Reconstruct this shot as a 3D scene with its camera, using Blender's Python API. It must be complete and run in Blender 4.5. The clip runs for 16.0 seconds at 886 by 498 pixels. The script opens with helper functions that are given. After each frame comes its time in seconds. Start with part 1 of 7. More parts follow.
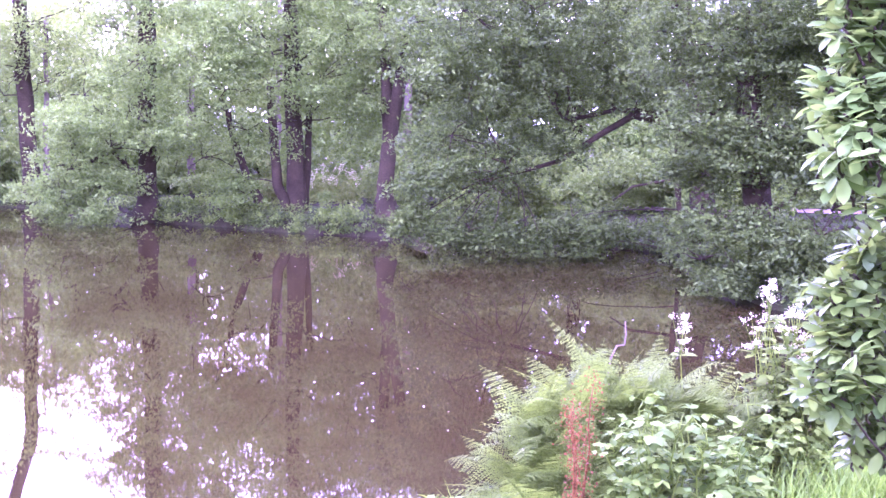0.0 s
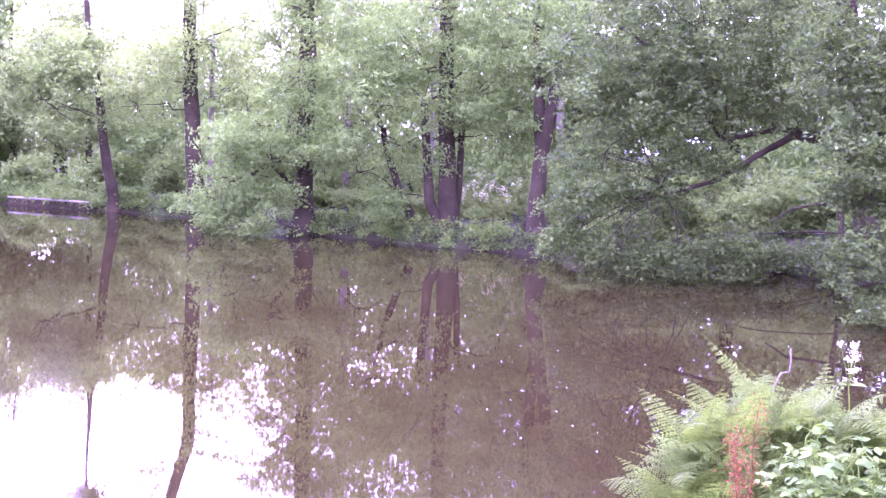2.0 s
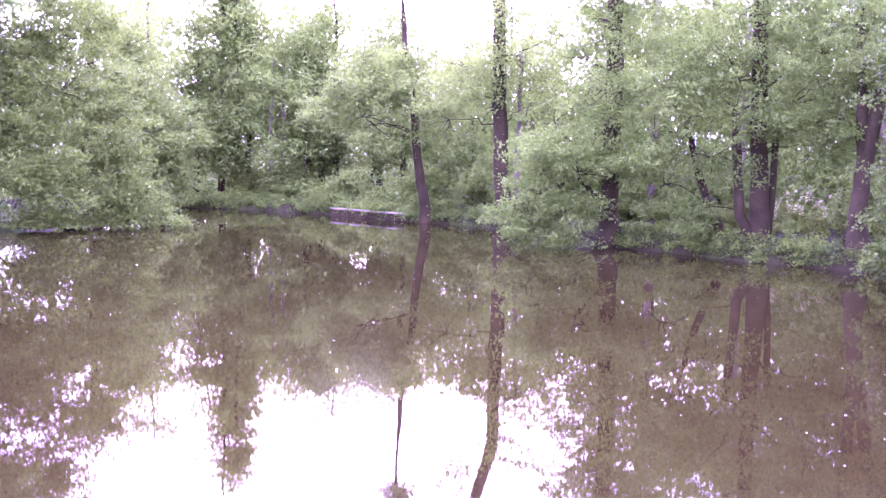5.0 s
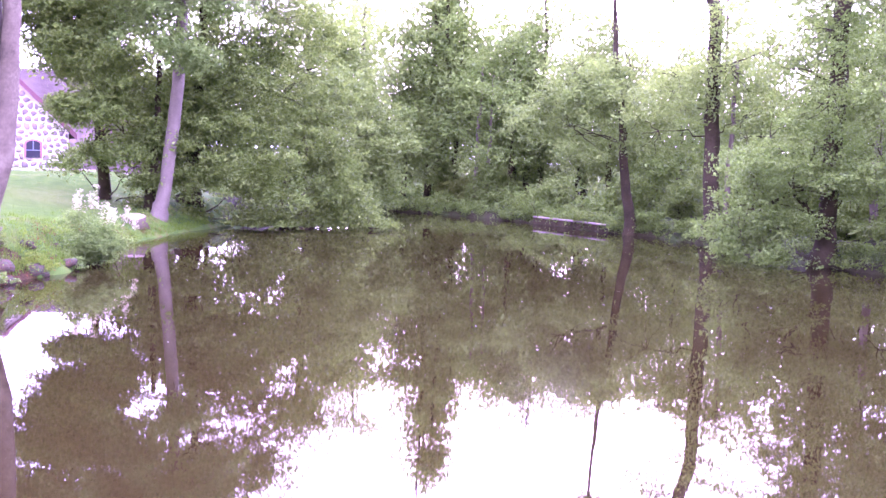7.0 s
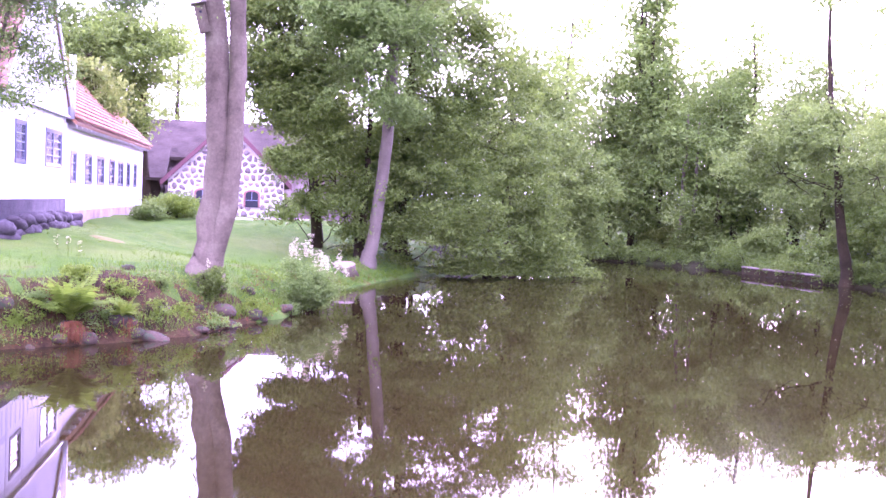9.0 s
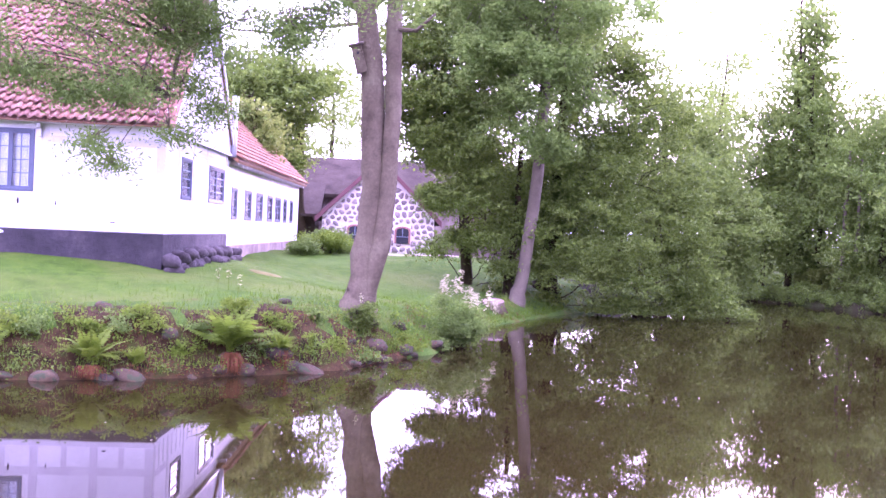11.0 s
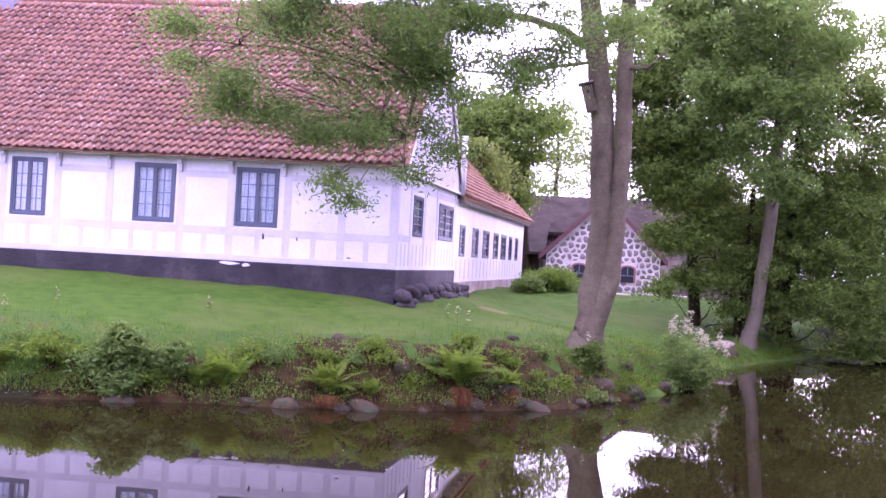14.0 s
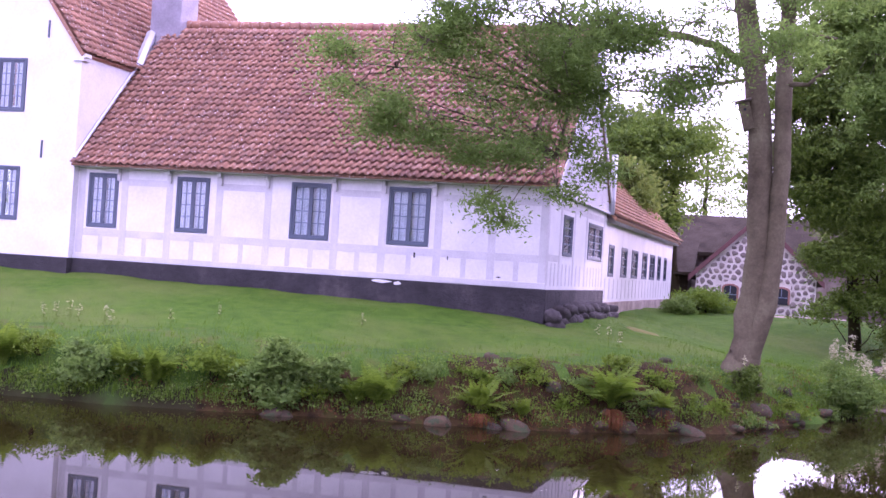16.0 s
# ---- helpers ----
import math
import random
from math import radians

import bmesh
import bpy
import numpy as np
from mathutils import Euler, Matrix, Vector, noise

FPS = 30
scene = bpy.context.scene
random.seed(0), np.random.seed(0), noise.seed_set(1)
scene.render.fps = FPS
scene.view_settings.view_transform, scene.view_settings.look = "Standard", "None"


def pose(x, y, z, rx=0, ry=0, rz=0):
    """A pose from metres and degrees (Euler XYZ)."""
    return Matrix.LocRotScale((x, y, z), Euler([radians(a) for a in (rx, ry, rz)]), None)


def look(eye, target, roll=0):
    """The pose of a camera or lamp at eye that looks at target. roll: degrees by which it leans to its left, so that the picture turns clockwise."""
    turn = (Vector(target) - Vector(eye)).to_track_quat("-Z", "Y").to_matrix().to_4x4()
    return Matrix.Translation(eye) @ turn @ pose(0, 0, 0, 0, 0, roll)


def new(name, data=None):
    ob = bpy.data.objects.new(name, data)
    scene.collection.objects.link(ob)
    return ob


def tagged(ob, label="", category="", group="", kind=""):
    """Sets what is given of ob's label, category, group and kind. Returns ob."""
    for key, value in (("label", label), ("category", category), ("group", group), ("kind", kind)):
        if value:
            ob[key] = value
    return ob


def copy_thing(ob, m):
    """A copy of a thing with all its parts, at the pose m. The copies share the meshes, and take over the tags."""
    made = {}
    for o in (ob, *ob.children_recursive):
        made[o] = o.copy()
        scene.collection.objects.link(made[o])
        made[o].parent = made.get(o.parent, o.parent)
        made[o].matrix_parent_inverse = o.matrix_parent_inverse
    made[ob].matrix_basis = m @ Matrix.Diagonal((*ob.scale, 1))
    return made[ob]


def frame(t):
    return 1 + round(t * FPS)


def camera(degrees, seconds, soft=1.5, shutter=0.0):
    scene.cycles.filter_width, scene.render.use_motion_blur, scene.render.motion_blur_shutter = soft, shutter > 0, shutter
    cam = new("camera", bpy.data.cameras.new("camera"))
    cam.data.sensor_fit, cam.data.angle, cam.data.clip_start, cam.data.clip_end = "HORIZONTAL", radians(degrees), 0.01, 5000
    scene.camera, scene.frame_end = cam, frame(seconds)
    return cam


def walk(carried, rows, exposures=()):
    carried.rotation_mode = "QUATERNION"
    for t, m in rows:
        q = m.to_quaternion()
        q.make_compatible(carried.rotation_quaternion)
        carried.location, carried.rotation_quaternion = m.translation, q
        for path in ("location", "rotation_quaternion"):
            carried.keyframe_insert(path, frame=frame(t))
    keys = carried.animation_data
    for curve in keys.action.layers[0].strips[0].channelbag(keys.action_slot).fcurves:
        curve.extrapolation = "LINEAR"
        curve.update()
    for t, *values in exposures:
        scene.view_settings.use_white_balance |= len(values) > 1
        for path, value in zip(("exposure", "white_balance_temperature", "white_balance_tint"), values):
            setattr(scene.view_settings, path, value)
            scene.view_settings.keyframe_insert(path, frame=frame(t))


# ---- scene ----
cam = camera(44.0, 16.0)
PATH = [
    (0, (-0.017, 0.026, 2.953), (-0.008, 2.015, 2.746), 0.6),
    (0.5, (-0.028, 0.014, 2.956), (-0.08, 2.004, 2.766), 0.6),
    (1, (-0.044, 0.018, 2.954), (-0.17, 2.005, 2.768), 1.0),
    (1.5, (-0.061, 0.003, 2.957), (-0.262, 1.985, 2.778), 1.2),
    (2, (-0.074, -0.005, 2.958), (-0.333, 1.969, 2.777), 1.3),
    (2.5, (-0.094, -0.002, 2.953), (-0.396, 1.967, 2.769), 1.4),
    (3, (-0.122, -0.011, 2.96), (-0.478, 1.948, 2.772), 1.4),
    (3.5, (-0.141, -0.02, 2.955), (-0.569, 1.925, 2.772), 0.5),
    (4, (-0.159, -0.047, 2.975), (-0.719, 1.867, 2.822), 0.9),
    (4.5, (-0.167, -0.074, 2.967), (-0.852, 1.798, 2.807), 0.8),
    (7, (-0.347, -0.052, 2.943), (-1.449, 1.609, 2.781), 2.3),
    (7.5, (-0.362, -0.101, 2.946), (-1.557, 1.495, 2.783), 2.3),
    (8, (-0.376, -0.127, 2.958), (-1.64, 1.416, 2.815), 2.3),
    (8.5, (-0.415, -0.137, 2.968), (-1.754, 1.344, 2.844), 2.3),
    (9, (-0.437, -0.146, 2.961), (-1.827, 1.29, 2.873), 2.1),
    (11.5, (-0.53, -0.201, 2.965), (-2.137, 0.989, 2.945), 2.6),
    (12, (-0.55, -0.214, 2.957), (-2.193, 0.926, 2.954), 2.6),
    (12.5, (-0.556, -0.24, 2.945), (-2.251, 0.821, 2.955), 2.8),
    (13, (-0.536, -0.281, 2.956), (-2.261, 0.732, 2.962), 3.2),
    (13.5, (-0.544, -0.31, 2.96), (-2.302, 0.646, 2.971), 3.4),
    (14, (-0.544, -0.348, 2.955), (-2.333, 0.547, 2.973), 3.2),
    (14.5, (-0.542, -0.403, 2.967), (-2.357, 0.437, 3.0), 3.4),
    (15, (-0.547, -0.463, 2.961), (-2.38, 0.336, 2.999), 3.0),
    (15.5, (-0.558, -0.524, 2.968), (-2.422, 0.201, 2.995), 3.0),
    (16, (-0.582, -0.551, 2.969), (-2.472, 0.104, 3.005), 3.7),
]
walk(cam, [(t, look(eye, target, roll)) for t, eye, target, roll in PATH],
     [(0, 4.08, 4930, 117), (3.5, 3.88, 5060, 119), (7, 3.55, 5130, 106), (9, 3.25, 5170, 96), (12.5, 2.38, 5280, 84), (16, 1.62, 5400, 68)])

# sky and sun: hazy low sun behind the far trees
SUN_YAW, SUN_UP = 28.0, 15.5
world = bpy.data.worlds.new("sky")
scene.world = world
world.use_nodes = True
wn = world.node_tree.nodes
wn.clear()
w_out = wn.new("ShaderNodeOutputWorld")
w_bg = wn.new("ShaderNodeBackground")
w_sky = wn.new("ShaderNodeTexSky")
w_sky.sky_type = "NISHITA"
w_sky.sun_disc = False
w_sky.sun_elevation = radians(SUN_UP)
w_sky.sun_rotation = radians(-SUN_YAW)
w_sky.air_density, w_sky.dust_density, w_sky.ozone_density = 1.0, 6.0, 1.0
w_mix = wn.new("ShaderNodeMix")
w_mix.data_type = "RGBA"
w_mix.inputs["Factor"].default_value = 0.75
w_mix.inputs["B"].default_value = (13.0, 13.2, 14.0, 1)
world.node_tree.links.new(w_sky.outputs["Color"], w_mix.inputs["A"])
world.node_tree.links.new(w_mix.outputs["Result"], w_bg.inputs["Color"])
w_bg.inputs["Strength"].default_value = 0.12
world.node_tree.links.new(w_bg.outputs["Background"], w_out.inputs["Surface"])
sun = new("sun", bpy.data.lights.new("sun", "SUN"))
sun.data.energy, sun.data.angle, sun.data.color = 1.1, radians(4.0), (1.0, 0.93, 0.84)
sun_way = Vector((-math.sin(radians(SUN_YAW)) * math.cos(radians(SUN_UP)), math.cos(radians(SUN_YAW)) * math.cos(radians(SUN_UP)), math.sin(radians(SUN_UP))))
sun.matrix_world = look(sun_way * 200, (0, 0, 0))


# ---- materials ----
def mat(name):
    m = bpy.data.materials.new(name)
    m.use_nodes = True
    n = m.node_tree.nodes
    return m, n, m.node_tree.links, n["Principled BSDF"]


def noise_tex(n, l, scale, detail=5.0, rough=0.6, coord="Object"):
    tc = n.new("ShaderNodeTexCoord")
    tx = n.new("ShaderNodeTexNoise")
    tx.inputs["Scale"].default_value, tx.inputs["Detail"].default_value, tx.inputs["Roughness"].default_value = scale, detail, rough
    l.new(tc.outputs[coord], tx.inputs["Vector"])
    return tx


def ramp(n, l, fac, stops):
    r = n.new("ShaderNodeValToRGB")
    while len(r.color_ramp.elements) < len(stops):
        r.color_ramp.elements.new(0.5)
    for e, (p, c) in zip(r.color_ramp.elements, stops):
        e.position, e.color = p, (*c, 1)
    l.new(fac, r.inputs["Fac"])
    return r


def mixed(n, l, fac, a, b, how="MIX"):
    x = n.new("ShaderNodeMix")
    x.data_type, x.blend_type = "RGBA", how
    for k, v in (("Factor", fac), ("A", a), ("B", b)):
        if isinstance(v, (int, float)):
            x.inputs[k].default_value = v
        elif isinstance(v, tuple):
            x.inputs[k].default_value = (*v, 1)
        else:
            l.new(v, x.inputs[k])
    return x.outputs["Result"]


def bumped(n, l, b, height, strength, distance):
    bp = n.new("ShaderNodeBump")
    bp.inputs["Strength"].default_value, bp.inputs["Distance"].default_value = strength, distance
    l.new(height, bp.inputs["Height"])
    l.new(bp.outputs["Normal"], b.inputs["Normal"])


def two_scale(name, stops, scale, fine, rough=0.85, bump=0.4, dist=0.01, metal=0.0, fine_amt=0.35):
    """Colour from a broad noise, broken by a fine one, with relief."""
    m, n, l, b = mat(name)
    big, small = noise_tex(n, l, scale), noise_tex(n, l, fine, 8.0, 0.7)
    col = ramp(n, l, big.outputs["Fac"], stops).outputs["Color"]
    g = ramp(n, l, small.outputs["Fac"], [(0.3, (0.45, 0.45, 0.45)), (0.7, (1.25, 1.25, 1.25))]).outputs["Color"]
    l.new(mixed(n, l, fine_amt, col, mixed(n, l, 1.0, col, g, "MULTIPLY")), b.inputs["Base Color"])
    b.inputs["Roughness"].default_value, b.inputs["Metallic"].default_value = rough, metal
    if rough > 0.92:
        b.inputs["Specular IOR Level"].default_value = 0.12
    bumped(n, l, b, small.outputs["Fac"], bump, dist)
    return m


def leafy(name, dark, light, through_col, amount=0.45, gloss=0.45):
    """Leaves: colour varies leaf by leaf, and light shines through."""
    m, n, l, b = mat(name)
    geo = n.new("ShaderNodeNewGeometry")
    big = noise_tex(n, l, 0.6, 3.0)
    f = n.new("ShaderNodeMath")
    f.operation = "MULTIPLY_ADD"
    f.inputs[1].default_value = 0.6
    l.new(geo.outputs["Random Per Island"], f.inputs[0])
    g = n.new("ShaderNodeMath")
    g.operation = "MULTIPLY"
    g.inputs[1].default_value = 0.4
    l.new(big.outputs["Fac"], g.inputs[0])
    l.new(g.outputs[0], f.inputs[2])
    col = ramp(n, l, f.outputs[0], [(0.15, dark), (0.85, light)]).outputs["Color"]
    l.new(col, b.inputs["Base Color"])
    b.inputs["Roughness"].default_value = gloss
    b.inputs["Specular IOR Level"].default_value = 0.12
    tr = n.new("ShaderNodeBsdfTranslucent")
    l.new(mixed(n, l, 0.6, col, through_col), tr.inputs["Color"])
    ms = n.new("ShaderNodeMixShader")
    ms.inputs["Fac"].default_value = amount
    l.new(b.outputs[0], ms.inputs[1])
    l.new(tr.outputs[0], ms.inputs[2])
    l.new(ms.outputs[0], n["Material Output"].inputs["Surface"])
    return m


def plain(name, col, rough=0.6, metal=0.0):
    return two_scale(name, [(0.3, tuple(c * 0.85 for c in col)), (0.7, col)], 3.0, 60.0, rough, 0.15, 0.003, metal, 0.2)


def make_water():
    m, n, l, b = mat("pond_water")
    b.inputs["Base Color"].default_value = (0.0142, 0.0108, 0.0028, 1)
    b.inputs["Roughness"].default_value = 0.02
    b.inputs["IOR"].default_value = 1.34
    big = noise_tex(n, l, 0.7, 1.0, 0.4)
    small = noise_tex(n, l, 5.0, 2.0, 0.5)
    add = n.new("ShaderNodeMath")
    add.operation = "MULTIPLY_ADD"
    add.inputs[1].default_value = 0.06
    l.new(small.outputs["Fac"], add.inputs[0])
    l.new(big.outputs["Fac"], add.inputs[2])
    bumped(n, l, b, add.outputs[0], 0.12, 0.012)
    return m


def make_ground():
    """Mown grass, browner and bare where the ground is steep."""
    m, n, l, b = mat("ground_grass")
    big, mid, fine = noise_tex(n, l, 0.35, 4.0), noise_tex(n, l, 2.5, 6.0), noise_tex(n, l, 40.0, 6.0, 0.7)
    grass = ramp(n, l, mid.outputs["Fac"], [(0.25, (0.032, 0.08, 0.006)), (0.5, (0.052, 0.114, 0.009)), (0.78, (0.085, 0.146, 0.014))]).outputs["Color"]
    dry = ramp(n, l, big.outputs["Fac"], [(0.45, (0, 0, 0)), (0.66, (0.75, 0.75, 0.75))]).outputs["Color"]
    grass = mixed(n, l, dry, grass, (0.1, 0.138, 0.026))
    soil = ramp(n, l, fine.outputs["Fac"], [(0.3, (0.02, 0.012, 0.008)), (0.7, (0.07, 0.042, 0.028))]).outputs["Color"]
    geo = n.new("ShaderNodeNewGeometry")
    sep = n.new("ShaderNodeSeparateXYZ")
    l.new(geo.outputs["True Normal"], sep.inputs[0])
    wob = n.new("ShaderNodeMath")
    wob.operation = "MULTIPLY_ADD"
    wob.inputs[1].default_value = 0.3
    l.new(mid.outputs["Fac"], wob.inputs[0])
    l.new(sep.outputs["Z"], wob.inputs[2])
    steep = ramp(n, l, wob.outputs[0], [(0.88, (0, 0, 0)), (1.04, (1, 1, 1))]).outputs["Color"]
    col = mixed(n, l, steep, soil, grass)
    l.new(col, b.inputs["Base Color"])
    b.inputs["Roughness"].default_value = 0.95
    b.inputs["Specular IOR Level"].default_value = 0.08
    bumped(n, l, b, fine.outputs["Fac"], 0.8, 0.05)
    return m


M_WATER, M_GROUND = make_water(), make_ground()
M_LEAF_OAK = leafy("leaf_alder", (0.0371, 0.0715, 0.011), (0.1456, 0.233, 0.0381), (0.2267, 0.346, 0.045), 0.38, 0.42)
M_LEAF_DARK = leafy("leaf_hornbeam", (0.0375, 0.0722, 0.0114), (0.1508, 0.229, 0.0347), (0.2184, 0.325, 0.04), 0.4, 0.45)
# alder leaf again, darkened to carry the deep shade of the pond's corner
M_LEAF_SHADED = leafy("leaf_alder_shaded", (0.0174, 0.0359, 0.0055), (0.0794, 0.128, 0.0191), (0.1206, 0.189, 0.0231), 0.34, 0.45)
M_LEAF_ASH = leafy("leaf_ash", (0.0595, 0.1115, 0.0218), (0.1622, 0.2483, 0.0506), (0.2379, 0.3705, 0.0632), 0.52, 0.5)
M_LEAF_FAR = leafy("leaf_far", (0.0472, 0.0823, 0.014), (0.1508, 0.231, 0.0408), (0.2413, 0.352, 0.0527), 0.42, 0.5)
# yellow-green leaf; also stands in for sunlight on bushes of the far bank
M_LEAF_LIME_SUNLIT = leafy("leaf_lime_and_sunlit", (0.075, 0.12, 0.015), (0.15, 0.203, 0.0338), (0.225, 0.285, 0.06), 0.5, 0.5)
M_FERN = leafy("fern_green", (0.032, 0.0621, 0.0052), (0.0958, 0.153, 0.0141), (0.1281, 0.202, 0.0182), 0.4, 0.75)
M_FERN_DARK = leafy("fern_deep_green", (0.0487, 0.0986, 0.00734), (0.15, 0.235, 0.0204), (0.208, 0.318, 0.0265), 0.5, 0.6)
M_FERN_YOUNG = leafy("fern_light_green", (0.0843, 0.147, 0.00923), (0.148, 0.22, 0.0185), (0.19, 0.282, 0.0247), 0.45, 0.55)
M_RHODO = leafy("rhododendron_leaf", (0.0322, 0.0696, 0.0114), (0.1021, 0.1686, 0.023), (0.1824, 0.2849, 0.0308), 0.3, 0.42)
# lighter copy of the rhododendron leaf, for the better lit upper branches
M_RHODO_LIT = leafy("lit_rhododendron_leaf", (0.0446, 0.0975, 0.0154), (0.1168, 0.2052, 0.0323), (0.2018, 0.3181, 0.0423), 0.35, 0.5)
M_BRAMBLE = leafy("bramble_leaf", (0.036, 0.0776, 0.0073), (0.1096, 0.184, 0.0182), (0.1496, 0.25, 0.0222), 0.35, 0.7)
M_GRASS = leafy("grass_blade", (0.0488, 0.107, 0.00638), (0.102, 0.191, 0.0127), (0.163, 0.279, 0.0212), 0.45, 0.5)
M_DRY = leafy("dry_stalks", (0.084, 0.0329, 0.0101), (0.175, 0.0735, 0.0235), (0.21, 0.105, 0.0336), 0.25, 0.7)
M_RED = leafy("dock_red", (0.0729, 0.0307, 0.0056), (0.1458, 0.0676, 0.0125), (0.1629, 0.0812, 0.017), 0.3, 0.7)
M_BLOSSOM = leafy("cream_blossom", (0.42, 0.39, 0.21), (0.7, 0.66, 0.42), (0.7, 0.64, 0.4), 0.4, 0.6)
M_BARK = two_scale("bark_dark", [(0.3, (0.02, 0.0155, 0.006)), (0.7, (0.05, 0.04, 0.017))], 1.5, 22.0, 0.95, 1.0, 0.04, 0.0, 0.6)
M_BARK_GREY = two_scale("bark_grey", [(0.3, (0.075, 0.06, 0.034)), (0.5, (0.124, 0.103, 0.06)), (0.7, (0.17, 0.15, 0.086))], 1.6, 16.0, 0.95, 0.8, 0.05, 0.0, 0.5)
M_BARK_PALE = two_scale("bark_pale", [(0.3, (0.08, 0.065, 0.037)), (0.7, (0.145, 0.122, 0.074))], 1.2, 18.0, 0.9, 0.6, 0.02)
M_WALL = two_scale("limewash_white", [(0.3, (0.55, 0.53, 0.515)), (0.65, (0.65, 0.625, 0.605))], 0.9, 14.0, 0.9, 0.35, 0.012, 0.0, 0.2)
M_BEAM = two_scale("painted_timber_grey", [(0.3, (0.43, 0.41, 0.405)), (0.7, (0.55, 0.525, 0.515))], 1.5, 30.0, 0.8, 0.4, 0.008, 0.0, 0.3)
M_TAR = two_scale("tarred_plinth", [(0.3, (0.016, 0.013, 0.013)), (0.55, (0.034, 0.029, 0.03)), (0.72, (0.075, 0.062, 0.058))], 1.1, 5.0, 0.9, 1.0, 0.09, 0.0, 0.6)
M_BOULDER = two_scale("dark_foundation_stone", [(0.3, (0.024, 0.019, 0.017)), (0.7, (0.062, 0.05, 0.044))], 2.0, 12.0, 0.9, 0.8, 0.03)
M_PLINTH = two_scale("worn_plaster_plinth", [(0.35, (0.19, 0.14, 0.11)), (0.65, (0.36, 0.285, 0.235))], 1.4, 15.0, 0.9, 0.5, 0.02)
M_FRAME = plain("window_paint_blue_grey", (0.06, 0.078, 0.105), 0.5)
M_BAR = plain("glazing_bar_grey", (0.16, 0.2, 0.25), 0.5)
M_CURTAIN = two_scale("net_curtain", [(0.3, (0.62, 0.64, 0.68)), (0.7, (0.8, 0.81, 0.84))], 6.0, 40.0, 0.9, 0.3, 0.01)
M_STUCCO = two_scale("grey_render", [(0.3, (0.2, 0.185, 0.2)), (0.7, (0.3, 0.28, 0.3))], 1.4, 15.0, 0.9, 0.5, 0.02)
M_LEAD = plain("zinc_flashing", (0.5, 0.5, 0.53), 0.45, 0.4)
M_THATCH = two_scale("old_roof_dark", [(0.3, (0.03, 0.023, 0.014)), (0.7, (0.066, 0.052, 0.034))], 0.8, 8.0, 0.95, 0.9, 0.06)
M_MORTAR = two_scale("lime_mortar", [(0.3, (0.6, 0.545, 0.49)), (0.7, (0.78, 0.71, 0.64))], 1.0, 20.0, 0.95, 0.5, 0.02)
M_LOG = two_scale("weathered_wood", [(0.3, (0.13, 0.1, 0.075)), (0.7, (0.26, 0.21, 0.165))], 2.0, 30.0, 0.9, 0.5, 0.01)
# floor of the wood; its dark tone also paints shadow on the house bank
M_FLOOR = two_scale("woodland_floor_and_bank_shade", [(0.3, (0.016, 0.011, 0.005)), (0.5, (0.026, 0.027, 0.008)), (0.65, (0.034, 0.066, 0.011))], 0.8, 25.0, 0.95, 0.9, 0.05)
M_ROUGH = two_scale("rough_bank_turf", [(0.3, (0.032, 0.08, 0.008)), (0.5, (0.055, 0.115, 0.011)), (0.64, (0.085, 0.105, 0.018)), (0.76, (0.07, 0.05, 0.02))], 1.6, 22.0, 0.95, 0.9, 0.05, 0.0, 0.5)
M_SOIL = two_scale("bare_bank_soil", [(0.32, (0.016, 0.009, 0.003)), (0.45, (0.048, 0.028, 0.009)), (0.54, (0.078, 0.047, 0.016)), (0.62, (0.05, 0.052, 0.009)), (0.8, (0.06, 0.1, 0.013))], 3.0, 28.0, 0.95, 1.0, 0.08, 0.0, 0.6)
M_PATH = two_scale("gravel_path", [(0.3, (0.3, 0.21, 0.18)), (0.7, (0.42, 0.32, 0.28))], 0.8, 30.0, 0.95, 0.6, 0.02)
M_BARE = two_scale("worn_dry_turf", [(0.3, (0.11, 0.125, 0.024)), (0.7, (0.19, 0.165, 0.06))], 2.5, 30.0, 0.95, 0.6, 0.02)
M_CUT = two_scale("fresh_cut_wood", [(0.3, (0.17, 0.12, 0.085)), (0.7, (0.28, 0.21, 0.16))], 3.0, 40.0, 0.8, 0.3, 0.01)
M_FLOAT = plain("floating_petal", (0.7, 0.68, 0.62), 0.7)
# near-black fill that stands in for the shade inside openings
M_DARK = plain("dark_interior", (0.02, 0.022, 0.026), 0.9)


